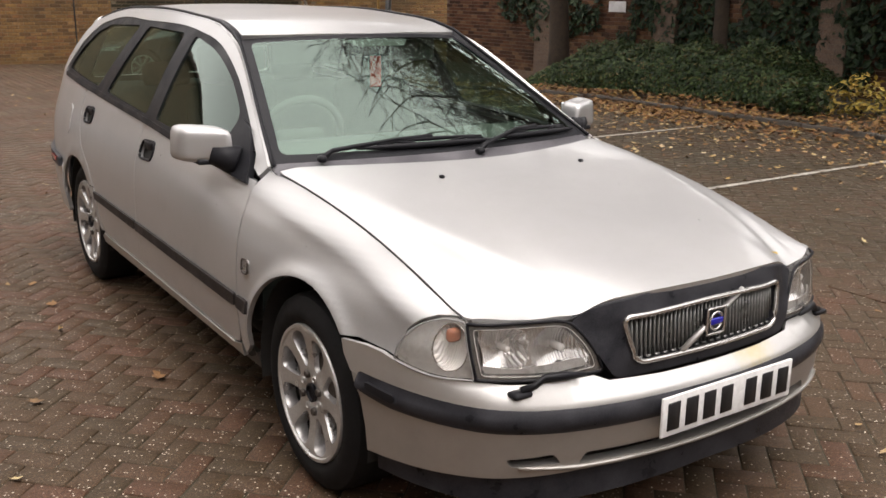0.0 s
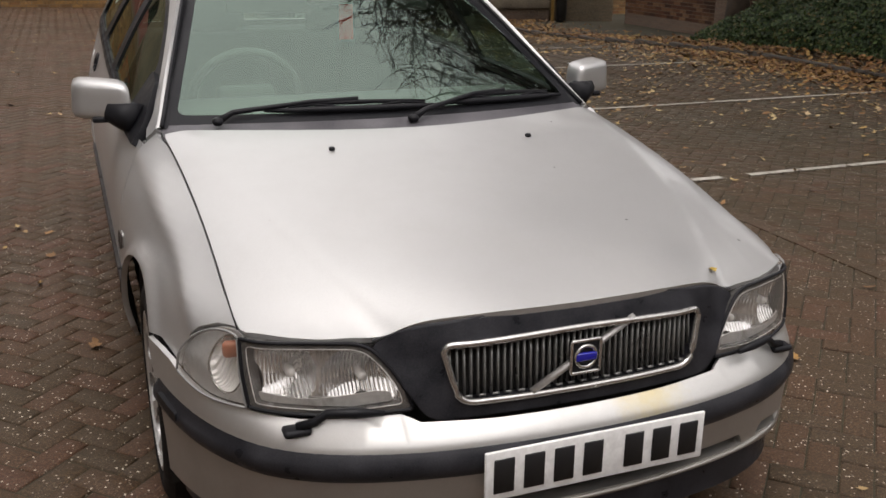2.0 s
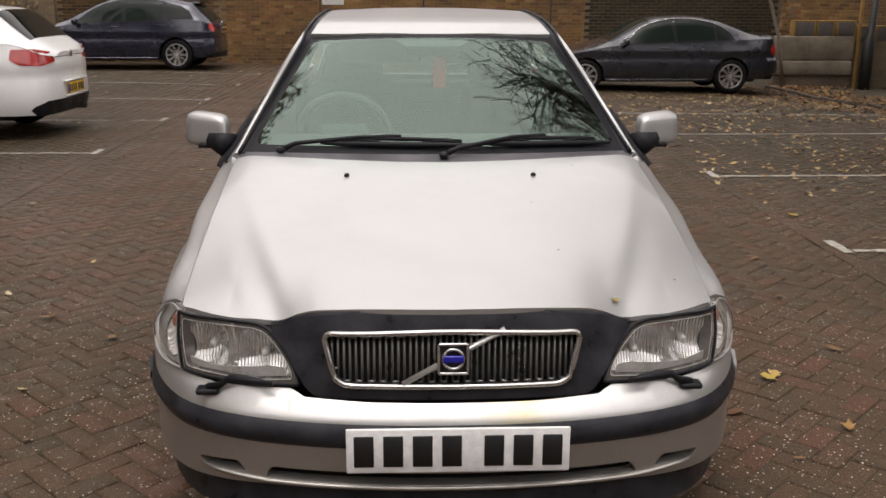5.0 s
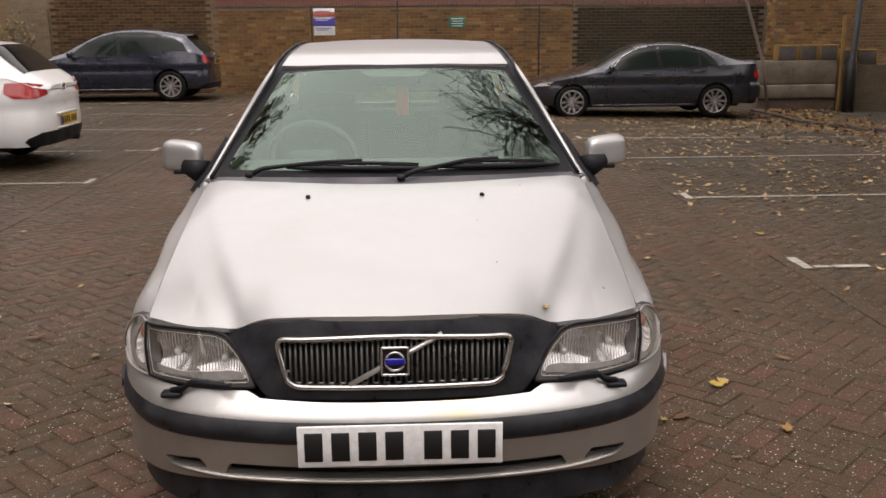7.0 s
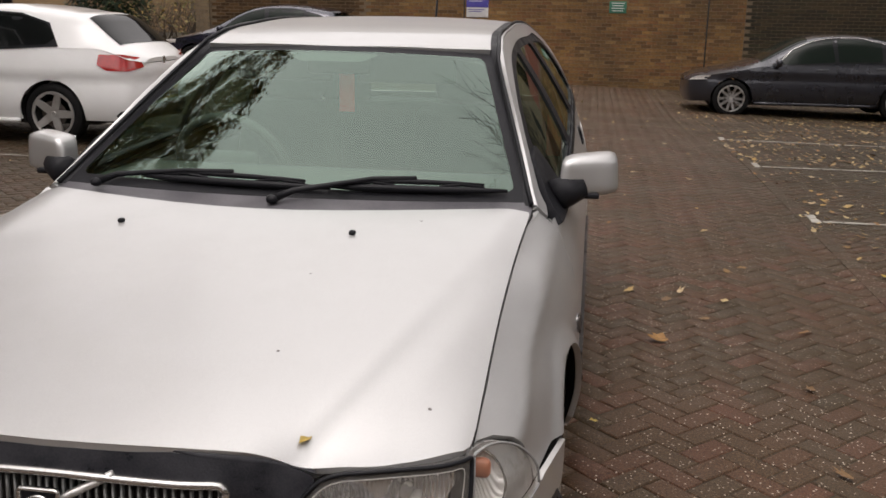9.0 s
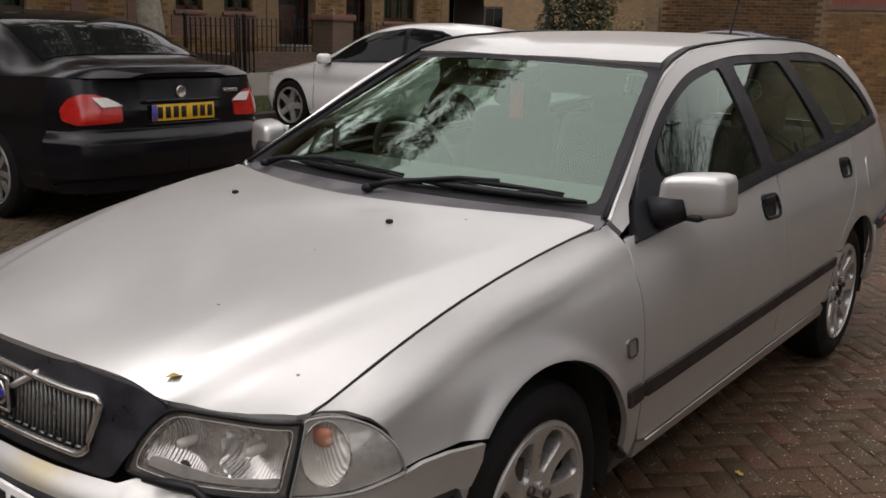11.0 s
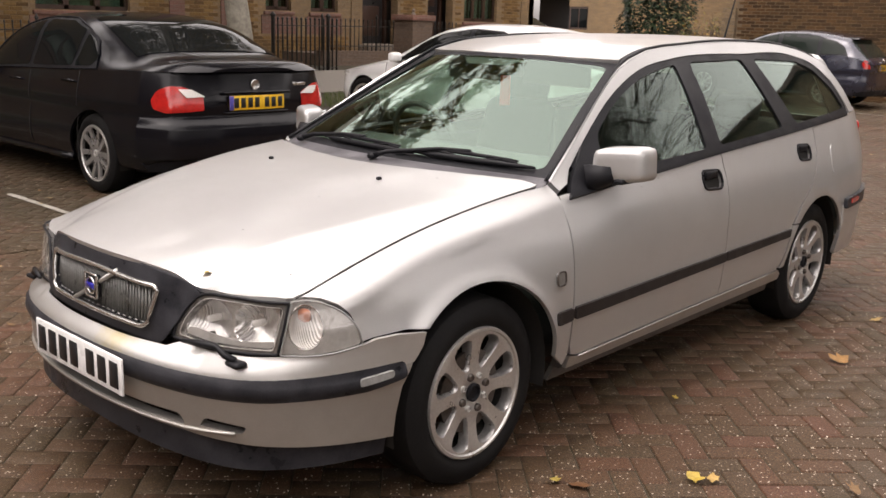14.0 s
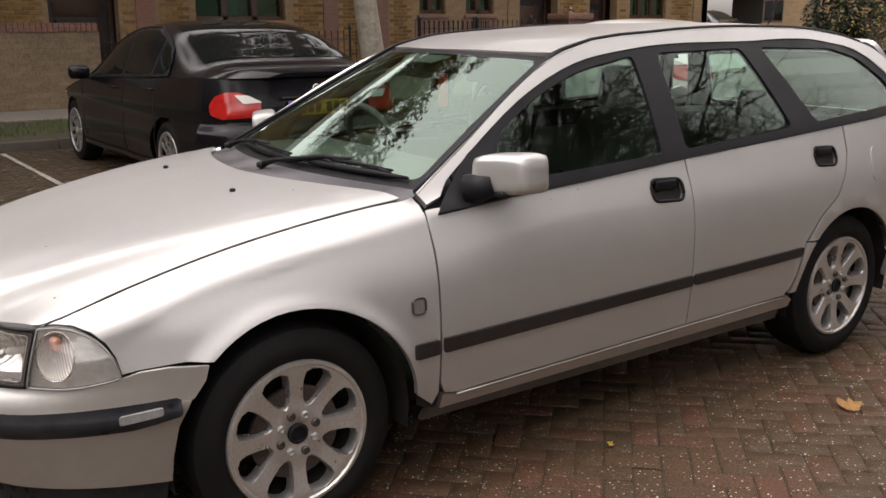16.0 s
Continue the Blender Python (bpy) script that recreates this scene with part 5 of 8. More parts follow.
L = S_END
sy = lambda y: float(np.interp(y, BP[:, 1], BS))
top_out = [(-sy(-.295), .487), (sy(-.295), .487), (sy(-.262), .530), (L, .566), (L - 0.10, .577), (sx(.80), .575), (sx(.788), .562), (sx(.75), .546), (sx(.69), .547), (sx(.60), .542), (sx(.40), .546), (sx(.36), .532), (sx(.2), .528),
           (-sx(.2), .528), (-sx(.36), .532), (-sx(.40), .546), (-sx(.60), .542), (-sx(.69), .547), (-sx(.75), .546), (-sx(.788), .562), (-sx(.80), .575), (-L + 0.10, .577), (-L, .566), (-sy(-.262), .530)]
bumper = part("front_bumper", panel("front_bumper", top_out, bumper_at, SILVER_LOW, 0.03, (), 0.012), estate, "silver front bumper with a scuffed black strip")
low_out = [(-sx(.62), .300), (-sx(.45), .312), (0, .316), (sx(.45), .312), (sx(.62), .300), (sy(-.362), .275), (sy(-.355), .34), (sy(-.336), .42), (sy(-.300), .486), (-sy(-.300), .486), (-sy(-.336), .42), (-sy(-.355), .34), (-sy(-.362), .275)]
low_holes = [rounded([(-.46, .330), (.46, .330), (.44, .362), (-.44, .362)], .012)]
for sg in (1, -1):
    low_holes.append(rounded([(sg * sx(.50), .338), (sg * sx(.615), .331), (sg * sx(.625), .352), (sg * sx(.52), .366)], .01))
part("bumper_lower", panel("bumper_lower", low_out, bumper_at, SILVER_DIRT_SHADE, 0.035, low_holes, 0.03), bumper)
part("bumper_recess", panel("bumper_recess", [(-.62, .31), (.62, .31), (.62, .40), (-.62, .40)], swept(lambda v: SHELF(v) - 0.05), DARK, 0.06, (), 0.0), bumper)
ridge = bumper_at(np.linspace(-sx(.60), sx(.60), 31), np.interp(np.abs(np.linspace(-sx(.60), sx(.60), 31)), [0, .45, .7], [.322, .322, .334]))
part("bumper_ridge", tube("bumper_ridge", [(p[0], p[1] - 0.002, p[2]) for p in ridge], 0.006, SILVER_DIRT_SHADE, 6), bumper)
strip_out = rounded([(-L + 0.075, .452), (-L + 0.20, .428), (-sx(.60), .420), (0, .424), (sx(.60), .420), (L - 0.20, .428), (L - 0.075, .452), (L - 0.075, .498), (sx(.6), .488), (0, .491), (-sx(.6), .488), (-L + 0.075, .498)], .012)
part("bumper_strip", panel("bumper_strip", strip_out, swept(lambda v: 0.014 - 14 * (v - .456)**2), FADED_PLASTIC, 0.02, (), 0.02), bumper, "scuffed black bumper strip")
lip_out = [(-sy(-.375), .215), (-sx(.6), .215), (0, .235), (sx(.6), .215), (sy(-.375), .215), (sy(-.365), .280), (sx(.62), .296), (0, .312), (-sx(.62), .296), (-sy(-.365), .280)]
part("bumper_lip", panel("bumper_lip", lip_out, swept(lambda v: 0 * v, 0.03), FADED_PLASTIC, 0.035, (), 0.02), bumper, "faded black lower lip")
for sg, mir in ((1, False), (-1, True)):
    mk = rounded([(sx(.785), .450), (sx(.785) + 0.105, .462), (sx(.785) + 0.105, .482), (sx(.785), .473)], .008)
    part("side_marker", panel("side_marker", mk, swept(lambda v: 0 * v + 0.017), SEAL if sg > 0 else BLACK_PLASTIC, 0.02, (), 0.01, mirror=mir), bumper, "dull side marker lamp")

plate = part("number_plate", box_mesh("number_plate", (0.52, 0.008, 0.111), (0.01, -0.890, 0.434), PLATE_WHITE, 0.003), estate, "white front number plate with dark bars")
for x in (-.205, -.137, -.069, -.001, .097, .165, .233):
    part("plate_bar", box_mesh("plate_bar", (0.046, 0.004, 0.078), (x - 0.004, -0.8955, 0.434), INK, 0.002, 1), plate)

for sd in (1, -1):
    seal = [(sd * (float(GAP_X(y)) - 0.003), y, float(GAP_Z(y)) - 0.003) for y in np.linspace(-0.60, 0.40, 16)]
    part("bonnet_gap", tube("bonnet_gap", seal, 0.0018, DARK, 6), bonnet, "dark gap along the bonnet")

# flanks
rubs = {"front_wing": (0.362, 0.446), "front_door": (0.462, 1.556), "rear_door": (1.570, 2.205)}
arch_f = arch(0.008, 0.30, 0.366, -6, 132)
for mir in (False, True):
    sd = -1 if mir else 1
    wing_out = [(.453, .885), (.451, .71), (.451, .33), (.430, .296)] + arch_f[2:] + [(-.30, .580), (-.42, .577), (-.454, .572), (-.462, .615), (-.480, .652), (-.508, .681), (-.540, .697), (-.580, .702), (-.610, .699)]
    wing_out += [(y, float(GAP_Z(y)) - 0.004) for y in np.linspace(-0.56, 0.40, 12)] + [(.44, .907)]
    wing = part("front_wing", panel("front_wing", wing_out, on_side(), SILVER, 0.015, (), 0.016, mirror=mir), estate, "silver front wing")
    round_b = dense(rounded([(.356, .592), (.400, .592), (.400, .638), (.356, .638)], .014, 4), 0.01)
    wing_badge = part("wing_badge", panel("wing_badge", round_b, on_side(0.006), ALLOY_MID, 0.02, (), 0.008, mirror=mir), wing, "small square metal badge with rounded corners")
    ring_b = on_side(0.007)(np.array([p[0] for p in round_b]), np.array([p[1] for p in round_b]))
    ring_b[:, 0] *= sd
    part("badge_ring", tube("badge_ring", ring_b, 0.0035, ALLOY_DARK, 6, True), wing_badge)
    fd_out = [(.462, .872), (.457, .70), (.458, .36), (.475, .325), (.51, .316), (1.553, .334), (1.562, .74), (1.558, .938)] + curve_pts(WAIST, 1.50, 0.56, 10)
    hole = rounded([(1.362, .806), (1.520, .798), (1.520, .872), (1.362, .879)], .036, 6)
    fdoor = part("front_door", panel("front_door", fd_out, on_side(), SILVER, 0.03, [hole], 0.014, mirror=mir), estate, "silver front door")
    rd_out = [(1.5635, .938), (1.5665, .74), (1.5585, .334), (2.13, .343), (2.165, .37), (2.19, .42), (2.235, .55), (2.33, .645), (2.44, .715), (2.50, .80), (2.535, .88), (2.545, .990)] + curve_pts(WAIST, 2.45, 1.62, 8)
    hole2 = rounded([(2.316, .844), (2.458, .838), (2.458, .909), (2.316, .916)], .034, 6)
    rdoor = part("rear_door", panel("rear_door", rd_out, on_side(), SILVER, 0.05, [hole2], 0.014, mirror=mir), estate, "silver rear door")
    for door, h in ((fdoor, hole), (rdoor, hole2)):
        part("handle_recess", panel("handle_recess", h, on_side(-0.034), BLACK_PLASTIC, 0.04, (), 0.0, mirror=mir), door, "black recessed handle cup")
        rim2 = dense(h, 0.02)
        rim3 = on_side(0.001)(np.array([p[0] for p in rim2]), np.array([p[1] for p in rim2]))
        rim3[:, 0] *= sd
        part("handle_rim", tube("handle_rim", rim3, 0.006, BLACK_PLASTIC, 6, True), door)
        yc, zc = (h[0][0] + h[len(h) // 2][0]) / 2, (h[0][1] + h[len(h) // 2][1]) / 2
        part("handle", box_mesh("handle", (0.02, 0.105, 0.036), (sd * (float(BODY_X(yc, zc)) - 0.012), yc, zc + 0.018), BLACK_PLASTIC, 0.009), door, "black door handle")
    quarter_out = [(2.553, .992), (2.545, .88), (2.51, .80), (2.45, .715), (2.34, .640), (2.25, .55)] + arch(2.56, 0.30, 0.352, 135, 22) + [(2.90, .575), (3.20, .60), (3.40, .60), (3.42, .80), (3.36, 1.0), (3.24, 1.05)] + curve_pts(WAIST, 3.18, 2.6, 6)
    quarter = part("rear_quarter", panel("rear_quarter", quarter_out, on_side(), SILVER, 0.05, (), 0.016, mirror=mir), estate, "silver rear quarter panel")
    part("fuel_flap" if not mir else "quarter_pressing", panel("fuel_flap", rounded([(2.70, .745), (2.87, .755), (2.885, .89), (2.71, .893)], .04), on_side(0.003), SILVER, 0.04, (), 0.005, mirror=mir), quarter)
    part("rear_sill_end", panel("rear_sill_end", [(2.170, .345), (2.196, .345)] + arch(2.56, 0.30, 0.352, 172, 137) + [(2.243, .545), (2.20, .42)], on_side(), SILVER, 0.03, (), 0.012, mirror=mir), quarter)
    rb_out = rounded([(2.88, .30), (3.40, .30), (3.44, .45), (3.43, .592), (2.90, .566)], .02)
    rbumper = part("rear_bumper", panel("rear_bumper", rb_out, on_side(0.006), SILVER_LOW, 0.05, (), 0.02, mirror=mir), estate, "silver rear bumper corner")
    part("rear_strip", panel("rear_strip", rounded([(2.90, .545), (3.42, .560), (3.42, .622), (2.91, .598)], .012), on_side(0.022), FADED_PLASTIC, 0.04, (), 0.02, mirror=mir), rbumper)
    part("rear_marker", panel("rear_marker", rounded([(2.97, .567), (3.08, .572), (3.08, .594), (2.97, .590)], .006), on_side(0.026), RED_LENS, 0.03, (), 0.01, mirror=mir), rbumper, "small red side marker")
    sill_out = [(.46, .274), (2.178, .288), (2.19, .315), (2.16, .336), (1.55, .326), (.52, .307), (.468, .318)]
    sill = part("sill", panel("sill", sill_out, on_side(0.0), SILVER_DIRT_SHADE, 0.06, (), 0.02, mirror=mir), estate, "grimy silver sill with shade in its paint")
    # dark colour stands in for the shade under the sill
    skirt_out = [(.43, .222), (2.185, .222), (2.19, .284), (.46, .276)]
    part("sill_skirt", panel("sill_skirt", skirt_out, on_side(-0.045), SHADED_GRIMY_PAINT, 0.06, (), 0.02, mirror=mir), sill, "grimy underside of the sill, painted dark for its shade")
    edge3 = on_side(0.004)(np.linspace(.52, 2.12, 12), np.interp(np.linspace(.52, 2.12, 12), [.52, 2.12], [.309, .336]))
    edge3[:, 0] *= sd
    part("sill_edge", tube("sill_edge", edge3, 0.004, SILVER_DIRT_SHADE, 6), estate, "pale painted sill edge")
    for pnl, (y0, y1) in zip((wing, fdoor, rdoor), rubs.values()):
        zt, zb = lambda y: .502 + (y - .45) * .017, lambda y: .458 + (y - .45) * .0215
        out = rounded([(y0, zb(y0)), (y1, zb(y1)), (y1 + (0.012 if pnl is rdoor else 0), zt(y1)), (y0, zt(y0))], .008)
        part("rub_strip", panel("rub_strip", out, on_side(0.011), BROWN_STRIP, 0.05, (), 0.014, mirror=mir), pnl, "dark plastic rub strip")
    # greenhouse: painted rail, black window frames, panes
    ys = np.linspace(0.462, 3.19, 44)
    inner = spline([0.56, 0.72, 0.97, 1.21, 1.50, 2.12, 2.72, 2.90, 3.03, 3.09], [.938, 1.040, 1.180, 1.268, 1.312, 1.330, 1.315, 1.272, 1.17, 1.06])
    rail_out = [(y, float(RAIL(y))) for y in ys] + [(3.20, 1.035)] + [(3.10, 1.03)] + [(y, float(inner(y))) for y in np.linspace(3.088, 0.57, 36)] + [(.53, .903), (.475, .886)]
    rail = part("roof_rail", panel("roof_rail", rail_out, on_side(0.004), SILVER, 0.03, (), 0.02, mirror=mir), estate, "silver roof rail and pillars")
    wl = lambda y: float(WAIST(y))
    panes = {"front_pane": [(.735, wl(.75) + .035), (.80, 1.055), (.98, 1.160), (1.21, 1.243), (1.505, 1.290), (1.462, wl(1.46) + .022)],
             "rear_pane": [(1.585, wl(1.58) + .022), (1.625, 1.296), (2.105, 1.305), (2.225, wl(2.22) + .024)],
             "quarter_pane": [(2.385, wl(2.38) + .024), (2.225, 1.306), (2.70, 1.292), (2.86, 1.250), (2.985, 1.155), (3.045, wl(3.05) + .03)]}
    panes = {k: rounded(v, [.02, .03, .15, .15, .03, .02] if k == "front_pane" else .03) for k, v in panes.items()}
    frame_out = [(.585, wl(.585))] + curve_pts(WAIST, .62, 3.06, 18) + [(y, float(inner(y)) + 0.004) for y in np.linspace(3.085, 0.60, 34)]
    frames = part("window_surround", panel("window_surround", frame_out, on_side(-0.001), BLACK_PLASTIC, 0.045, list(panes.values()), 0.02, mirror=mir), estate, "black window surround")
    part("waist_strip", panel("waist_strip", [(.60, wl(.60) - .006)] + [(y, wl(y) - .008) for y in np.linspace(.7, 3.05, 12)] + [(y, wl(y) + .014) for y in np.linspace(3.07, .62, 12)], on_side(0.006), BLACK_PLASTIC, 0.04, (), 0.01, mirror=mir), frames)
    for k, v in panes.items():
        p = part(k, panel(k, v, on_side(-0.008), SIDE_GLASS, 0.06, (), 0.0, mirror=mir), frames, "tinted side window")
        p.visible_shadow = False
    # gutter between the rail and the roof or windscreen
    gy = np.concatenate([np.linspace(0.462, 1.08, 12), np.linspace(1.2, 3.1, 14)])
    gv, gf = [], []
    for y in gy:
        a = np.array([float(BODY_X(y, RAIL(y))) + 0.002, y, float(RAIL(y)) + 0.001])
        if y < 1.09:
            k = (y - 0.462) / (1.08 - 0.462)
            b = np.array([.680 + (.500 - .680) * k, .47 + (1.165 - .47) * k, .912 + (1.284 - .912) * k])
        else:
            b = np.array([a[0] - 0.045, y, min(float(RAIL(y)) + 0.007, 2.0)])
        gv += [a, a * 0.5 + b * 0.5 - np.array([0, 0, 0.004]), b]
    gv = np.array(gv)
    gv[:, 0] *= sd
    A, B = gv[0::3], gv[2::3]
    wide = np.linalg.norm(B - A, axis=1, keepdims=True)
    up = np.array([sd * 0.35, -0.35, 0.87])
    pillar = np.clip((1.16 - gy) / 0.10, 0, 1)[:, None]
    mid = A + (B - A) * (0.32 + 0.20 * pillar)
    skin_v, skin_f, gut_v, gut_f = [], [], [], []
    for i in range(len(gy)):
        for k in (0, .33, .66, 1.0):
            skin_v.append(A[i] + (mid[i] - A[i]) * k + up * (0.003 + 0.001 * float(pillar[i, 0])) * math.sin(math.pi * min(1, k * .8 + .1)))
        gut_v += [mid[i] + up * 0.001, B[i] + up * 0.001]
    for i in range(len(gy) - 1):
        skin_f += [(4 * i + j, 4 * i + 4 + j, 4 * i + 5 + j, 4 * i + 1 + j) for j in range(3)]
        gut_f.append((2 * i, 2 * i + 2, 2 * i + 3, 2 * i + 1))
    turn = (lambda fs: fs) if sd > 0 else (lambda fs: [tuple(reversed(q)) for q in fs])
    part("pillar_skin", mesh_of("pillar_skin", skin_v, turn(skin_f), SILVER), rail)
    part("gutter", mesh_of("gutter", gut_v, turn(gut_f), BLACK_PLASTIC), rail, "black roof gutter strip")
    part("gutter_bead", tube("gutter_bead", [mid[i] + up * 0.006 for i in range(len(gy))], 0.0068, BLACK_PLASTIC, 8), rail)
    # mirror
    mx, my, mz = .852, .705, .966
    shell = bmesh.new()
    bmesh.ops.create_cube(shell, size=1)
    bmesh.ops.subdivide_edges(shell, edges=shell.edges[:], cuts=5, use_grid_fill=True)
    for v in shell.verts:
        c = v.co * 2
        k = (abs(c.x)**8 + abs(c.y)**5 + abs(c.z)**8)**(1 / 7)
        c = c / max(k, 1e-6)
        tz = 1 - (0.24 if c.z < 0 else 0.02) * (c.x * 0.5 + 0.5) - 0.06 * (0.5 - c.y * 0.5) - (0.16 * (0.5 - c.x * 0.5)**2 if c.z > 0 else 0)
        v.co = Vector((sd * (mx + c.x * 0.084 * (1 - 0.05 * c.z)), my + c.y * 0.056 + c.x * 0.038, mz + c.z * 0.070 * tz))
    if mir:
        bmesh.ops.reverse_faces(shell, faces=shell.faces[:])
    for q in shell.faces:
        q.smooth = True
    mirror_ob = part("door_mirror", shell, estate, "silver door mirror on a black mount", SILVER)
    part("mirror_glass", box_mesh("mirror_glass", (0.100, 0.006, 0.092), (sd * (mx + 0.002), my + 0.058, mz + 0.002), MIRROR, 0.002), mirror_ob)
    part("mirror_base", box_mesh("mirror_base", (0.110, 0.11, 0.018), (sd * (mx - 0.024), my - 0.002, mz - 0.052), BLACK_PLASTIC, 0.006), mirror_ob)
    tri = rounded([(.490, .866), (.76, .888), (.755, 1.045), (.67, 1.02)], .012)
    part("mirror_mount", panel("mirror_mount", tri, on_side(0.020), BLACK_PLASTIC, 0.04, (), 0.03, mirror=mir), mirror_ob, "black triangular mirror mount")
    part("mirror_stalk", tube("mirror_stalk", [(sd * .755, .62, .915), (sd * .795, .645, .928), (sd * .83, .665, .94)], [.05, .044, .036], BLACK_PLASTIC, 10), mirror_ob)
    build_wheel(estate, sd * 0.812, 0.0, sd)
    build_wheel(estate, sd * 0.812, 2.56, sd)


# windscreen: ruled between two bowed edges
def screen(u, v, out=0.0):
    hx = .686 + (.505 - .686) * v
    yb, yt = .335 + .15 * u**2, 1.015 + .155 * u**2
    zb, zt = .928 - .010 * u**2, 1.309 - .022 * u**2
    belly = 0.007 * 4 * v * (1 - v)
    y = yb + (yt - yb) * v - belly * 0.49 - out * 0.49
    z = zb + (zt - zb) * v + belly * 0.87 + out * 0.87
    return np.stack([u * hx, y, z], 1)


clear = rounded([(-.960, .055), (.960, .055), (.942, .960), (-.942, .960)], .05, 5)
windscreen = part("windscreen", panel("windscreen", [(-1, 0), (1, 0), (1, 1), (-1, 1)], lambda u, v: screen(u, v), BLACK_PLASTIC, 0.07, [clear], 0.006), estate, "greenish windscreen with a black border")
pane = part("windscreen_pane", panel("windscreen_pane", clear, lambda u, v: screen(u, v, 0.001), WINDSCREEN_GLASS, 0.05, (), 0.0), windscreen)
pane.visible_shadow = False
tintband = rounded([(-.30, .955), (.30, .955), (.20, .885), (-.20, .885)], .03)
part("mirror_patch", panel("mirror_patch", tintband, lambda u, v: screen(u, v, -0.004), TRIM_GREY, 0.05, (), 0.0), windscreen, "grey dotted patch round the mirror")
cowl_v, cowl_f = [], []
for i, x in enumerate(np.linspace(-.70, .70, 25)):
    k = x / .70
    cowl_v += [(x, .190 + .215 * k**2, float(bonnet_z(x, .19 + .2 * k * k)) - 0.016), (x, .265 + .20 * k**2, .918 - .012 * k**2), (x, .345 + .155 * k**2, .931 - .010 * k**2)]
    if i:
        a, b = 3 * (i - 1), 3 * i
        cowl_f += [(a, b, b + 1, a + 1), (a + 1, b + 1, b + 2, a + 2)]
part("scuttle", mesh_of("scuttle", cowl_v, cowl_f, SCUTTLE_GREY), estate, "faded black scuttle below the windscreen")
for piv, tip in ((-0.545, 0.16), (0.02, 0.64)):
    w0 = (piv, .285 + .2 * (piv / .7)**2, .935)
    u_tip = tip / .69
    span = np.linspace((piv + 0.13) / .69, u_tip, 9)
    low = np.linspace(.056, .046, 9)
    k = np.linspace(0, 1, 9)
    hump = 4 * k * (1 - k)
    rubber = screen(span, low, 0.012)
    bridge = screen(span[1:8], low[1:8] + 0.008 + 0.016 * hump[1:8]**0.7, 0.022)
    top = screen(span[4:5], low[4:5] + .032, 0.028)[0]
    arm_ob = part("wiper", tube("wiper", [w0, (piv + 0.05, w0[1] + 0.028, .955), tuple(screen(span[2:3], low[2:3] + .024, 0.028)[0]), tuple(top)], [.012, .0085, .0065, .008], BLACK_PLASTIC, 8), estate, "black windscreen wiper")
    blade = part("blade", tube("blade", [tuple(p) for p in rubber], [.005, .009, .0105, .011, .011, .011, .0105, .009, .005], BLACK_PLASTIC, 6), arm_ob)
    part("bridge", tube("bridge", [tuple(p) for p in bridge], [.004, .006, .007, .0085, .007, .006, .004], BLACK_PLASTIC, 6), blade)
    for i in (2, 6):
        claw = screen(span[i - 1:i + 2], low[i - 1:i + 2] + np.array([.004, .018, .004]), 0.02)
        part("claw", tube("claw", [tuple(p) for p in claw], [.004, .005, .004], BLACK_PLASTIC, 6), blade)
    part("pivot", box_mesh("pivot", (0.032, 0.034, 0.024), (w0[0], w0[1], w0[2]), BLACK_PLASTIC, 0.012), arm_ob)

# roof, tail
roof_x = lambda y: float(BODY_X(y, RAIL(y))) - 0.040


def on_roof(u, v):
    mid, edge = ROOF_MID(v), RAIL(np.clip(v, 1.08, 3.2)) + 0.008
    xr = BODY_X(v, RAIL(np.clip(v, 1.08, 3.2))) - 0.038
    return np.stack([u, v, mid - (mid - edge) * (np.abs(u) / xr)**2.4], 1)


roof_out = [(x, 1.016 + .155 * (x / .505)**2) for x in np.linspace(-.500, .500, 15)] + [(roof_x(y), y) for y in np.linspace(1.24, 3.0, 14)] + [(.42, 3.13), (0, 3.16), (-.42, 3.13)] + [(-roof_x(y), y) for y in np.linspace(3.0, 1.24, 14)]
roof = part("roof", panel("roof", roof_out, on_roof, SILVER, 0.06, (), 0.02), estate, "plain silver roof")
part("aerial", tube("aerial", [(0.0, 3.03, 1.365), (0.002, 3.06, 1.40), (0.005, 3.20, 1.76)], [.012, .006, .0025], BLACK_PLASTIC, 6), roof, "thin black roof aerial")


def on_tail(u, v):
    y = spline([.25, .60, .92, 1.10, 1.34], [3.50, 3.52, 3.46, 3.35, 3.16])(v) - 0.16 * (np.abs(u) / .72)**3
    return np.stack([u, y, v], 1)


tail_win = rounded([(-.56, .97), (.56, .97), (.47, 1.27), (-.47, 1.27)], .04)
tail = part("tailgate", panel("tailgate", rounded([(-.72, .30), (.72, .30), (.72, .90), (.55, 1.32), (0, 1.345), (-.55, 1.32), (-.72, .90)], .05), on_tail, SILVER, 0.08, [tail_win], 0.02, flip=True), estate, "silver tailgate")
tw = part("tail_window", panel("tail_window", tail_win, lambda u, v: on_tail(u, v) + np.array([0, 0.002, 0]), SIDE_GLASS, 0.1, (), 0.0, flip=True), tail)
tw.visible_shadow = False
part("tailgate_trim", panel("tailgate_trim", rounded([(-.68, .40), (.68, .40), (.68, .90), (.53, 1.30), (-.53, 1.30), (-.68, .90)], .04), lambda u, v: on_tail(u, v) - np.array([0, 0.028, 0]), SEAT_CLOTH, 0.1, [tail_win], 0.0), tail, "dark inner trim of the tailgate")
for sd in (1, -1):
    part("tail_lamp", box_mesh("tail_lamp", (0.10, 0.06, 0.34), (sd * .655, 3.37, .80), RED_LENS, 0.02), tail, "red tail lamp")

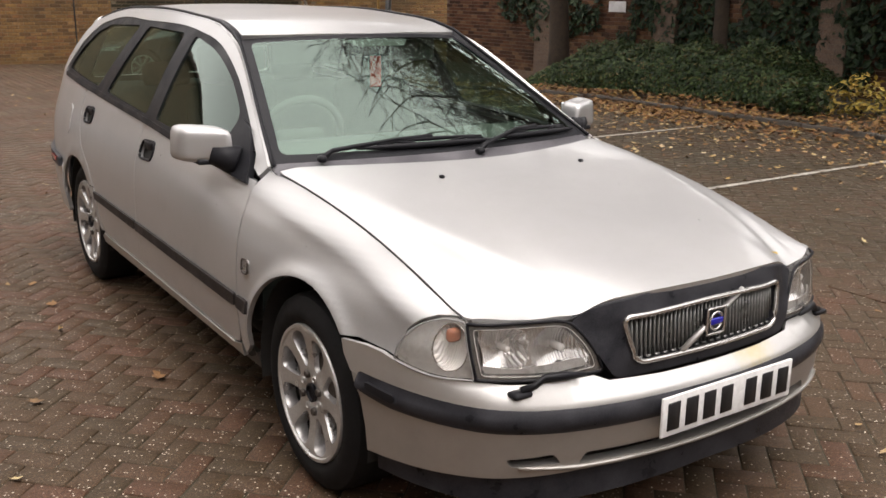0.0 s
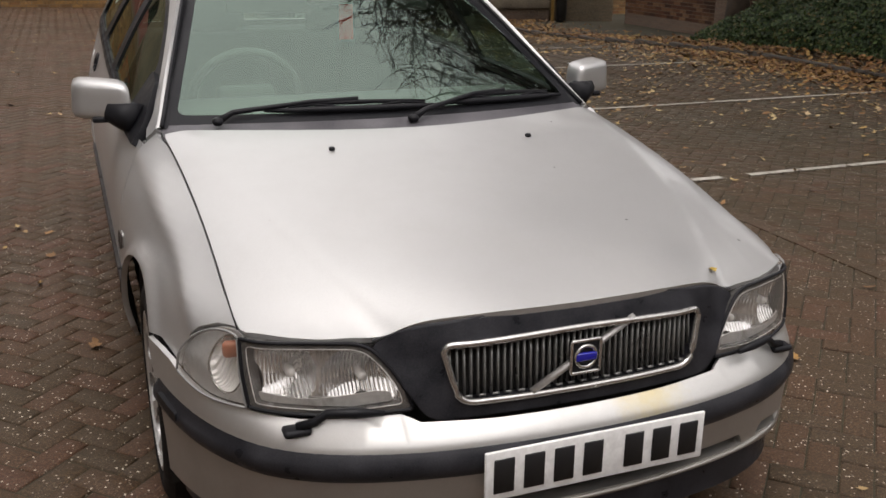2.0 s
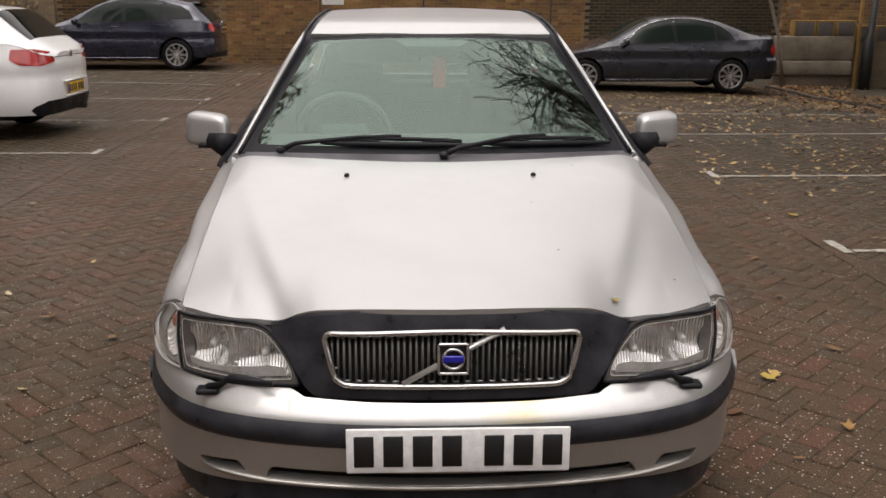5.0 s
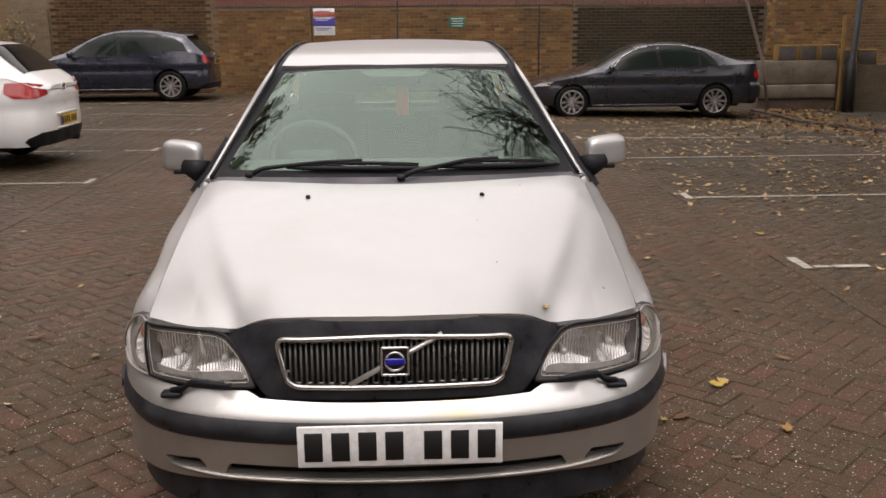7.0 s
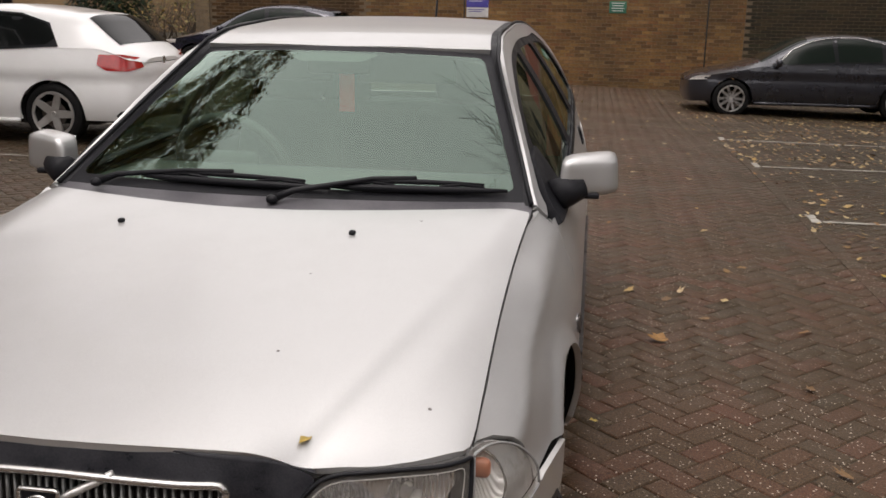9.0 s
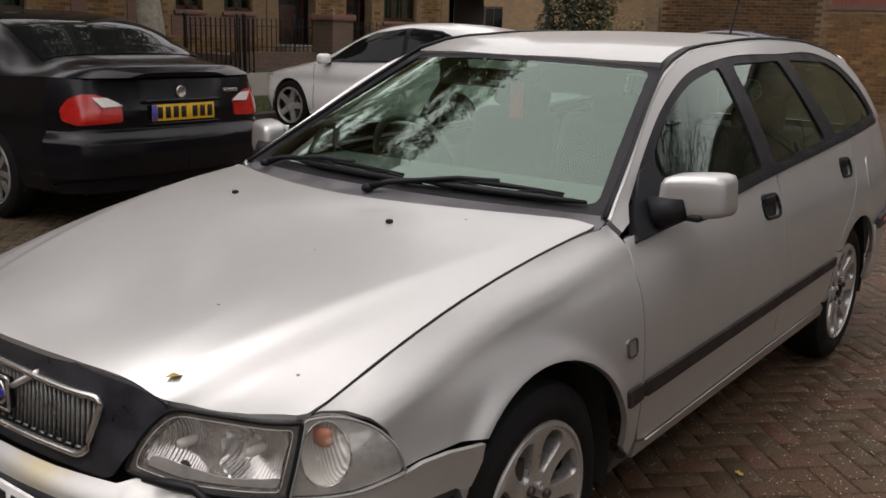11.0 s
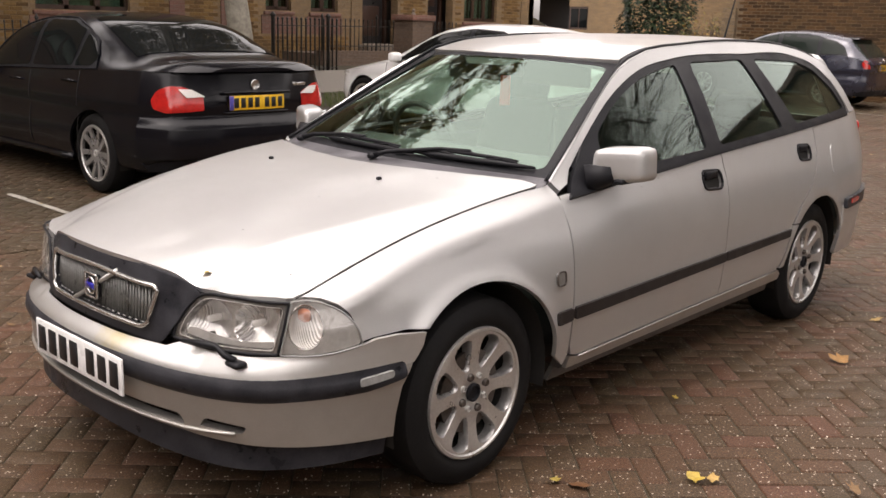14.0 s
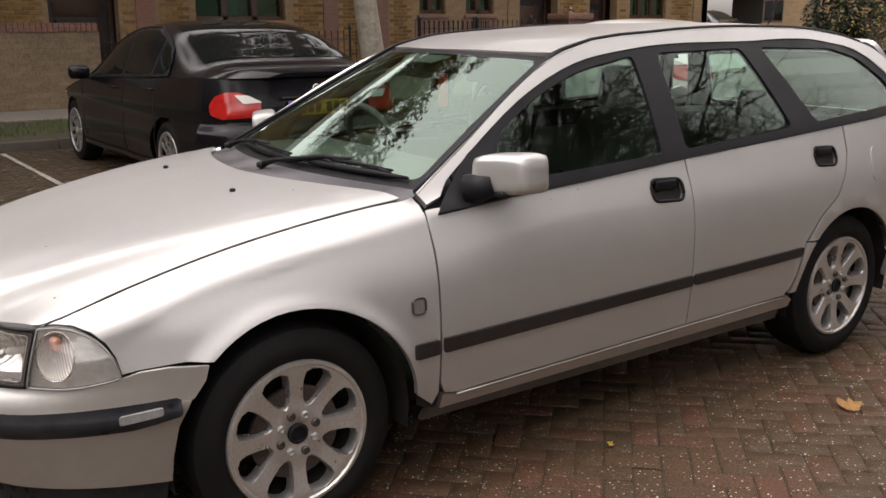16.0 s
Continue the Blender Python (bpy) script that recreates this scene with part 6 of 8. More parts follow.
# cabin
part("dashboard", box_mesh("dashboard", (1.36, 0.42, 0.20), (0, .72, .83), TRIM_GREY, 0.07, 4), estate, "grey dashboard")
part("headlining", panel("headlining", [(-.50, 1.10), (.50, 1.10), (.50, 3.0), (-.50, 3.0)], lambda u, v: on_roof(u, v) - np.array([0, 0, 0.03]), TRIM_GREY, 0.2, (), 0.0, flip=True), estate)
ring = [(-.36 + .185 * math.cos(a), .98 - .07 * math.sin(a), .905 + .17 * math.sin(a)) for a in np.linspace(0, 2 * math.pi, 33)[:-1]]
wheel_ob = part("steering_wheel", tube("steering_wheel", ring, 0.015, TRIM_GREY, 8, True), estate, "grey steering wheel")
part("wheel_boss", box_mesh("wheel_boss", (0.20, 0.05, 0.12), (-.36, .965, .895), TRIM_GREY, 0.03, 3), wheel_ob)
for sx0 in (-.36, .36):
    seat = part("front_seat", box_mesh("front_seat", (0.50, 0.50, 0.16), (sx0, 1.32, .46), SEAT_CLOTH, 0.06, 3), estate, "dark cloth front seat")
    back_ob = part("seat_back", box_mesh("seat_back", (0.48, 0.14, 0.60), (0, 0, 0), SEAT_CLOTH, 0.06, 3, (0.85, 0.8)), seat)
    back_ob.matrix_basis = pose(sx0, 1.60, .78, -14)
    rest = part("headrest", box_mesh("headrest", (0.26, 0.10, 0.17), (0, 0, 0), SEAT_CLOTH, 0.04, 3), seat)
    rest.matrix_basis = pose(sx0, 1.70, 1.155, -10)
bench = part("rear_bench", box_mesh("rear_bench", (1.24, 0.50, 0.18), (0, 2.15, .48), SEAT_CLOTH, 0.06, 3), estate, "dark cloth rear bench")
bb = part("bench_back", box_mesh("bench_back", (1.24, 0.14, 0.52), (0, 0, 0), SEAT_CLOTH, 0.06, 3), bench)
bb.matrix_basis = pose(0, 2.46, .74, -18)
for x in (-.36, .36):
    hr = part("rear_headrest", box_mesh("rear_headrest", (0.24, 0.09, 0.13), (0, 0, 0), SEAT_CLOTH, 0.035, 3), bench)
    hr.matrix_basis = pose(x, 2.56, 1.04, -15)
part("load_cover", box_mesh("load_cover", (1.20, 0.75, 0.02), (0, 2.98, .93), SEAT_CLOTH, 0.008), estate)
for sd in (1, -1):
    part("door_card", box_mesh("door_card", (0.03, 2.0, 0.50), (sd * .745, 1.50, .62), TRIM_GREY, 0.012), estate)
rv = part("rear_view_mirror", box_mesh("rear_view_mirror", (0.22, 0.035, 0.06), (0, 1.06, 1.245), BLACK_PLASTIC, 0.015, 3), estate, "black rear-view mirror")
part("pennant", box_mesh("pennant", (0.052, 0.008, 0.125), (0.03, 1.045, 1.155), PENNANT_RED, 0.003), rv, "small red pennant hanging from the mirror")
for sd in (1, -1):
    part("sun_visor", box_mesh("sun_visor", (0.34, 0.022, 0.10), (sd * .215, 1.15, 1.235), TRIM_GREY, 0.01, 3), estate, "grey sun visor")

# ---- the other parked cars ----
def parked_car(name, label, paint, spec, m, glass_mat, wheel_style, spokes):
    """A plainer car, nose towards -y, its front axle over the origin."""
    car = thing(name, label, "car", "parked cars", m=m)
    fo, wb, ro, hw = spec["front"], spec["base"], spec["rear"], spec["half"]
    end = wb + ro
    pts = flat2([(0, -fo), (.42 * hw, -fo + .035), (.72 * hw, -fo + .12), (.88 * hw, -fo + .28), (.97 * hw, -fo + .55), (hw, -fo + .95), (hw, wb * .55), (hw, wb + .1),
                 (.975 * hw, end - .52), (.93 * hw, end - .26), (.82 * hw, end - .10), (.5 * hw, end - .02), (0, end)])
    ss = np.concatenate([[0], np.cumsum(np.linalg.norm(np.diff(pts, axis=0), axis=1))])
    PX, PY = spline(ss, pts[:, 0]), spline(ss, pts[:, 1])
    fine = np.linspace(0, ss[-1], 600)
    s_at = lambda y: float(np.interp(y, PY(fine), fine))
    x_at = spline(PY(np.linspace(0.02, ss[-1] - 0.02, 60)), PX(np.linspace(0.02, ss[-1] - 0.02, 60)))
    tuck = spline([.15, .25, .35, .50, .58, .65, .71, .78, .85, 1.0, 1.1], [-.10, -.045, -.012, .0, -.008, -.017, -.002, -.008, -.022, -.06, -.09])
    top = spline(*zip(*spec["top"]))
    waist = spline(*zip(*spec["waist"]))

    def skin(out=0.0):
        def f(u, v):
            e = 1e-3
            x, y = PX(u), PY(u)
            tx, ty = PX(u + e) - PX(u - e), PY(u + e) - PY(u - e)
            ln = np.hypot(tx, ty)
            o = tuck(v) + out
            return np.stack([x + ty / ln * o, y - tx / ln * o, v], 1)
        return f

    RS = np.linspace(0, 1, 500)
    QS = (1 - .27 * RS) * (1 - RS**9)**.3

    def edge_x(y):
        return np.maximum(x_at(y) + tuck(waist(y)) + 0.004, 0.02)

    def cabin_x(y, z):
        r = np.clip((z - waist(y)) / np.maximum(top(y) - waist(y), 0.02), 0, 0.999)
        return edge_x(y) * (1 - .27 * r) * (1 - r**9)**.3

    def cabin_z(x, y, out=0.0):
        q = np.clip(np.abs(x) / edge_x(y), 0, 0.9999)
        return waist(y) + (top(y) - waist(y)) * np.interp(q, QS[::-1], RS[::-1]) + out

    ra, rr = spec["arch"], spec["tyre"]
    S0, S1 = s_at(-fo + 1e-4), ss[-1]
    sf, sr = s_at(0.0), s_at(wb)
    ring_f = [(sf + ra * math.cos(a), rr + ra * math.sin(a)) for a in np.linspace(math.pi + .35, -.35, 22)]
    ring_r = [(sr + ra * math.cos(a), rr + ra * math.sin(a)) for a in np.linspace(math.pi + .35, -.35, 22)]
    base = 0.21
    outline = [(0.0, base)] + [q for q in ring_f if q[1] > base] + [q for q in ring_r if q[1] > base] + [(S1, base + .04)]
    outline += [(s, float(waist(PY(s)))) for s in np.linspace(S1, 0.0, 60)]
    for mir in (False, True):
        side = part("body_side", panel("body_side", outline, skin(), paint, 0.09, (), 0.02, mirror=mir), car)
        sd = -1 if mir else 1
        for wy in (0.0, wb):
            build_wheel(car, sd * (hw - 0.025), wy, sd, rr, spec["rim"], spokes, 0.20, wheel_style)
            prof = [(sd * (hw - .05 - (0.24 if j else 0.0)), wy + ra * math.cos(a), rr + ra * math.sin(a)) for a in np.linspace(-.3, math.pi + .3, 18) for j in (0, 1)]
            part("wheel_well", mesh_of("wheel_well", prof, [(2 * k, 2 * k + 1, 2 * k + 3, 2 * k + 2) for k in range(17)], DARK), car)
        lo_y, hi_y = spec["panes"][0][0][0] - .05, max(q[0] for q in spec["panes"][-1]) + .05
        rim_lo = [(y, float(waist(y)) + .012) for y in np.linspace(lo_y, hi_y, 14)]
        tops = sorted([q for pn in spec["panes"] for q in pn if q[1] > .3])
        rim_hi = [(min(hi_y, y + (.02 if y > 2.5 else -.0)), float(waist(y)) + (k + .03) * float(top(y) - waist(y))) for y, k in reversed(tops)]
        part("window_band", panel("window_band", rim_lo + rim_hi, lambda u, v: np.stack([cabin_x(u, v) + 0.009, u, v], 1), BLACK_PLASTIC, 0.07, (), 0.0, mirror=mir), car, "black window surround")
        for pn in spec["panes"]:
            out = [(y, float(waist(y)) + k * float(top(y) - waist(y))) for y, k in pn]
            fn = lambda u, v: np.stack([cabin_x(u, v) + 0.013, u, v], 1)
            part("side_pane", panel("side_pane", rounded(out, .03), fn, glass_mat, 0.07, (), 0.0, mirror=mir), car, "dark side window")
        for gy in spec["gaps"]:
            zs = np.linspace(.30, float(waist(gy)) - .005, 14)
            sg = s_at(gy)
            p = skin(0.001)(np.full(14, sg) + 0.02 * np.sin((zs - .3) * 3), zs)
            p[:, 0] *= sd
            part("door_gap", tube("door_gap", p, 0.0035, DARK, 5), side)
        for hy in spec["handles"]:
            zc = float(waist(hy)) - 0.085
            p = skin(0.012)(np.array([s_at(hy - .10), s_at(hy), s_at(hy + .10)]), np.array([zc, zc + .004, zc + .002]))
            p[:, 0] *= sd
            part("door_handle", tube("door_handle", p, [.012, .015, .012], paint, 8, flat=0.7), side)
        my = spec["mirror"]
        mz = float(waist(my)) + 0.055
        p = part("door_mirror", box_mesh("door_mirror", (0.20, 0.11, 0.13), (sd * (float(edge_x(my)) + .10), my, mz), paint, 0.045, 3), car)
        p2 = part("mirror_foot", box_mesh("mirror_foot", (0.10, 0.07, 0.03), (sd * (float(edge_x(my)) + .02), my, mz - .055), BLACK_PLASTIC, 0.012), p)
        sillp = skin(0.004)(np.linspace(s_at(ra + .03), s_at(wb - ra - .03), 10), np.full(10, base + .035))
        sillp[:, 0] *= sd
        part("side_skirt", tube("side_skirt", sillp, 0.028, paint if not spec.get("black_sill") else BLACK_PLASTIC, 8), car)
        # lamps
        lamp = [(s_at(y), z) for y, z in spec["headlamp"]]
        part("headlamp", panel("headlamp", rounded(lamp, .02), skin(0.004), CLEAR_LENS, 0.04, (), 0.01, mirror=mir), car, "clear headlamp")
        tl = part("tail_lamp", panel("tail_lamp", rounded([(S1 - d, z) for d, z in spec["taillamp"]], .02), skin(0.006), RED_LENS, 0.03, (), 0.012, mirror=mir), car, "red tail lamp")
        if spec.get("taillamp_pale"):
            part("pale_lens", panel("pale_lens", rounded([(S1 - d, z) for d, z in spec["taillamp_pale"]], .01), skin(0.017), CLEAR_LENS, 0.03, (), 0.012, mirror=mir), tl)
    # upper shell: bonnet, cabin, boot
    ny, nx = 70, 33
    ys = np.linspace(-fo + .035, end - .02, ny)
    verts, faces = [], []
    for y in ys:
        q = np.sin(np.linspace(-math.pi / 2, math.pi / 2, nx))
        xs = q * float(edge_x(y))
        zz = cabin_z(xs, np.full(nx, y))
        verts += [(x, y, z) for x, z in zip(xs, zz)]
    for i in range(ny - 1):
        for j in range(nx - 1):
            a = i * nx + j
            faces.append((a, a + 1, a + nx + 1, a + nx))
    shell = part("upper_shell", mesh_of("upper_shell", verts, faces, paint), car)
    for k, y in ((0, -1), (ny - 1, 1)):
        ring = verts[k * nx:(k + 1) * nx]
        part("end_cap", mesh_of("end_cap", ring, [tuple(range(nx)) if y < 0 else tuple(reversed(range(nx)))], paint, False), shell)
    for nm, (y0, y1, k0, k1) in (("windscreen", spec["screen"]), ("rear_window", spec["backlight"])):
        n = 8
        o = [(-k0 * float(edge_x(y0)), y0), (k0 * float(edge_x(y0)), y0)] + [((k0 + (k1 - k0) * t) * float(edge_x(y0 + (y1 - y0) * t)), y0 + (y1 - y0) * t) for t in np.linspace(0, 1, n)]
        o += [(-(k0 + (k1 - k0) * t) * float(edge_x(y0 + (y1 - y0) * t)), y0 + (y1 - y0) * t) for t in np.linspace(1, 0, n)]
        o = [o[0], o[1]] + o[3:2 + n] + o[2 + n:-1]
        fn = lambda u, v: np.stack([u, v, cabin_z(u, v, 0.006)], 1)
        part(nm, panel(nm, o, fn, glass_mat, 0.07, (), 0.0), car, "dark glass")
    part("underbody", box_mesh("underbody", (2 * hw - .32, end - .1, .16), (0, (end - fo) / 2 + .02, .28), DARK, 0.05), car)
    # bumpers and plates
    if spec.get("bumper"):
        b0, b1, bl = spec["bumper"]
        for mir in (False, True):
            ledge = lambda u, v: skin(0.0)(u, v) + (skin(0.05)(u, v) - skin(0.0)(u, v)) * (1 - smooth01(b1 - .07, b1 + .04, v))[:, None]
            part("rear_bumper", panel("rear_bumper", [(S1 - bl, b0), (S1, b0), (S1, b1 + .025), (S1 - bl + .25, b1 + .035), (S1 - bl, b1 + .02)], ledge, paint, 0.025, (), 0.045, mirror=mir), car)
    for s0, s1, z0, z1 in spec["low_trim"]:
        for mir in (False, True):
            part("bumper_trim", panel("bumper_trim", [(s0(S1) + .06, z0), (s1(S1), z0), (s1(S1), z1), (s0(S1) + .20, z1), (s0(S1) + .04, z1 - .05), (s0(S1), z0 + .06)], skin(0.006), BLACK_PLASTIC, 0.06, (), 0.015, mirror=mir), car)
    pz, py = spec["plate"], end + 0.012 + float(tuck(spec["plate"]))
    pl = part("number_plate", box_mesh("number_plate", (0.52, 0.012, 0.112), (0, py, pz), PLATE_YELLOW, 0.003), car, "yellow rear number plate with dark bars")
    part("plate_lip", box_mesh("plate_lip", (0.60, 0.030, 0.014), (0, py - .002, pz - .074), paint, 0.005), car)
    part("plate_hood", box_mesh("plate_hood", (0.62, 0.034, 0.022), (0, py - .002, pz + .078), paint, 0.008), car)
    for x in (-.20, -.135, -.07, -.005, .09, .155, .22):
        part("plate_bar", box_mesh("plate_bar", (0.044, 0.004, 0.078), (-x, py + .007, pz), INK, 0.002, 1), pl)
    part("badge", lathe("badge", [(0.0, 0.0), (0.030, 0.0), (0.036, 0.004), (0.040, 0.0), (0.040, -0.01)], CHROME, 20), car).matrix_basis = pose(0, end + .016 + float(tuck(spec["badge"])), spec["badge"], 0, 0, 90)
    part("plate_band", box_mesh("plate_band", (0.04, 0.004, 0.108), (0.245, py + .007, pz), SIGN_BLUE, 0.001, 1), pl)
    if spec.get("trim"):
        part("model_mark", box_mesh("model_mark", (0.13, 0.006, 0.026), (-0.46, end - .012 + float(tuck(.90)), .895), CHROME, 0.002, 1), car)
        for sd in (1, -1):
            ty = np.linspace(.70, 2.74, 26)
            tk = np.interp(ty, [.70, .95, 1.25, 1.65, 2.1, 2.40, 2.62, 2.74], [.16, .70, .84, .89, .88, .79, .66, .36])
            tz = waist(ty) + tk * (top(ty) - waist(ty))
            part("window_trim", tube("window_trim", [(sd * (float(cabin_x(a, b)) + .014), a, b) for a, b in zip(ty, tz)], 0.008, CHROME if spec.get("bright") else BLACK_PLASTIC, 6), car, "window trim")
    if spec.get("spoiler"):
        sy0, sz0 = spec["spoiler"]
        part("spoiler", box_mesh("spoiler", (1.08, 0.26, 0.035), (0, sy0, sz0), BLACK_PAINT, 0.015, 2, (0.92, 1.0)), car, "roof spoiler")
    if spec.get("exhaust"):
        part("exhaust", lathe("exhaust", [(.025, .0), (.036, .0), (.036, .14), (.03, .14), (.025, .02)], ALLOY_DARK, 16), car).matrix_basis = pose(-.42, end - .17, .25, 0, 0, 90)
    return car


SALOON = dict(front=.80, base=2.76, rear=.96, half=.905, arch=.35, tyre=.315, rim=.228,
              top=[(-.82, .60), (-.70, .67), (-.45, .74), (0, .84), (.40, .945), (.75, 1.14), (1.05, 1.30), (1.35, 1.385), (1.75, 1.42), (2.2, 1.41), (2.60, 1.34), (2.95, 1.20), (3.20, 1.10), (3.40, 1.075), (3.62, 1.07), (3.72, 1.02)],
              waist=[(-.82, .56), (-.6, .645), (0, .775), (.4, .855), (1.2, .905), (2.2, .945), (3.0, .985), (3.4, 1.0), (3.72, 1.0)],
              panes=[[(.66, .10), (.95, .66), (1.25, .80), (1.60, .85), (1.66, .08)], [(1.72, .08), (1.68, .85), (2.1, .84), (2.40, .74), (2.42, .08)], [(2.47, .08), (2.46, .70), (2.62, .62), (2.76, .30), (2.72, .10)]],
              gaps=[.45, 1.68, 2.55], handles=[1.45, 2.42], mirror=.72, screen=(.46, 1.22, .82, .66), backlight=(2.28, 3.12, .64, .80),
              headlamp=[(-.72, .60), (-.42, .63), (-.36, .70), (-.60, .67)], taillamp=[(.47, .715), (.76, .70), (.86, .73), (.88, .80), (.83, .87), (.73, .90), (.62, .895), (.47, .83)],
              taillamp_pale=[(.46, .82), (.60, .815), (.66, .88), (.56, .875)], plate=.765, badge=.90, trim=True, bumper=(.36, .655, .98), low_trim=[(lambda s: s - 1.0, lambda s: s, .25, .34)], exhaust=True)
HATCH = dict(front=.87, base=2.64, rear=.83, half=.915, arch=.355, tyre=.318, rim=.225,
             top=[(-.89, .60), (-.75, .70), (-.45, .80), (0, .91), (.35, 1.01), (.75, 1.22), (1.05, 1.37), (1.40, 1.465), (1.80, 1.50), (2.3, 1.485), (2.75, 1.42), (2.98, 1.36), (3.12, 1.22), (3.30, 1.04), (3.42, .93), (3.48, .88)],
             waist=[(-.89, .56), (-.6, .70), (0, .83), (.4, .90), (1.2, .945), (2.2, .985), (2.9, 1.02), (3.2, .98), (3.47, .84)],
             panes=[[(.60, .10), (.92, .70), (1.20, .80), (1.52, .84), (1.58, .06)], [(1.66, .06), (1.62, .84), (2.1, .83), (2.38, .78), (2.40, .06)], [(2.48, .08), (2.46, .74), (2.72, .64), (2.90, .42), (2.97, .22), (2.90, .10)]],
             gaps=[.42, 1.60, 2.50], handles=[1.42, 2.32], mirror=.66, screen=(.42, 1.20, .82, .66), backlight=(2.99, 3.34, .72, .84),
             headlamp=[(-.78, .62), (-.40, .66), (-.36, .76), (-.62, .74)], taillamp=[(.62, .78), (.80, .79), (.84, .88), (.82, .95), (.72, .95), (.64, .88)],
             plate=.80, badge=.94, spoiler=(2.98, 1.362), low_trim=[(lambda s: s - .95, lambda s: s, .25, .36)], exhaust=True)
COUPE = dict(front=.77, base=2.69, rear=.86, half=.882, arch=.35, tyre=.318, rim=.235,
             top=[(-.79, .60), (-.65, .69), (-.40, .76), (0, .85), (.42, .95), (.80, 1.15), (1.10, 1.30), (1.40, 1.38), (1.80, 1.42), (2.3, 1.41), (2.75, 1.36), (3.02, 1.31), (3.18, 1.17), (3.36, 1.02), (3.48, .94), (3.54, .88)],
             waist=[(-.79, .56), (-.6, .655), (0, .78), (.4, .86), (1.2, .91), (2.2, .955), (2.9, .99), (3.3, .96), (3.54, .84)],
             panes=[[(.66, .10), (.97, .68), (1.30, .80), (1.78, .83), (1.86, .08)], [(1.93, .08), (1.86, .83), (2.3, .80), (2.62, .62), (2.74, .28), (2.66, .10)]],
             gaps=[.45, 1.90], handles=[1.68], mirror=.72, screen=(.46, 1.22, .82, .66), backlight=(3.0, 3.34, .68, .76),
             headlamp=[(-.66, .61), (-.36, .64), (-.32, .72), (-.55, .69)], taillamp=[(.45, .80), (.70, .765), (.92, .775), (1.02, .83), (1.00, .935), (.75, .935), (.48, .90)],
             plate=.50, badge=.86, low_trim=[(lambda s: s - .85, lambda s: s, .25, .40)], exhaust=True)


def parked(x, y, turn=-90):
    return pose(x, y, gz(x + 1.5, y), 0, 0, turn)


PANE_GREY = material("grey_pane", (0.012, 0.017, 0.014), 0.03, 0.0, 0.15, 0.0)
parked_car("saloon_car", "glossy black saloon car with red tail lamps and leaves on it", BLACK_PAINT, SALOON, parked(-7.31, 2.43), PANE_DARK, "twin", 10)
parked_car("hatchback_car", "white two-door hatchback car parked in a marked bay", WHITE_PAINT, COUPE, parked(-7.33, 7.88), PANE_DARK, "star", 5)
parked_car("hatchback_car", "dark blue-grey hatchback car by the brick wall", BLUE_PAINT, HATCH, parked(-7.47, 18.1), PANE_GREY, "twin", 10)
parked_car("saloon_car", "graphite grey saloon car parked by the stained wall", GREY_PAINT, dict(SALOON, bright=True), parked(3.25, 15.9), PANE_GREY, "twin", 10)
parked_car("saloon_car", "pale silver saloon car parked far off by the carport", WHITE_PAINT, SALOON, pose(-27.2, 35.2, .43, 0, 0, 180), PANE_DARK, "twin", 10)
parked_car("saloon_car", "blue-grey saloon car parked far off beyond the houses", BLUE_PAINT, SALOON, pose(-24.6, 34.4, .43, 0, 0, 90), PANE_GREY, "twin", 10)

# ---- trees, hedge, ivy, leaves ----
def leaf_cloud(pts, normals, size, spread, shape="oval"):
    """Vertices and faces of small folded leaves at points."""
    verts, faces = [], []
    for p, n in zip(pts, normals):
        n = (Vector(n) + Vector((random.uniform(-1, 1), random.uniform(-1, 1), random.uniform(-1, 1))) * spread).normalized()
        a = n.orthogonal().normalized()
        a.rotate(Matrix.Rotation(random.uniform(0, 6.283), 3, n))
        b = n.cross(a)
        s = size * random.uniform(0.6, 1.3)
        p = Vector(p)
        k = len(verts)
        if shape == "oval":
            verts += [p - a * s, p + b * s * 0.5 + n * s * 0.15, p + a * s, p - b * s * 0.5 + n * s * 0.15]
            faces += [(k, k + 1, k + 2), (k, k + 2, k + 3)]
        else:
            tips = [(1.0, 0.0), (.60, .34), (.66, .72), (.20, .56), (-.20, .74), (-.50, .36), (-.85, 0), (-.50, -.36), (-.20, -.74), (.20, -.56), (.66, -.72), (.60, -.34)]
            curl = random.uniform(-0.15, 0.75)
            verts.append(p + n * s * 0.02)
            jit = [random.uniform(.55, 1.15) for _ in tips]
            wide = random.uniform(.55, 1.0)
            tips = [(x * j, y * j * wide) for (x, y), j in zip(tips, jit)]
            verts += [p + a * (x * s) + b * (y * s) + n * (s * curl * (x * x + y * y) * random.uniform(0.2, 0.8)) for x, y in tips]
            faces += [(k, k + 1 + i, k + 1 + (i + 1) % 12) for i in range(12)]
    return verts, faces


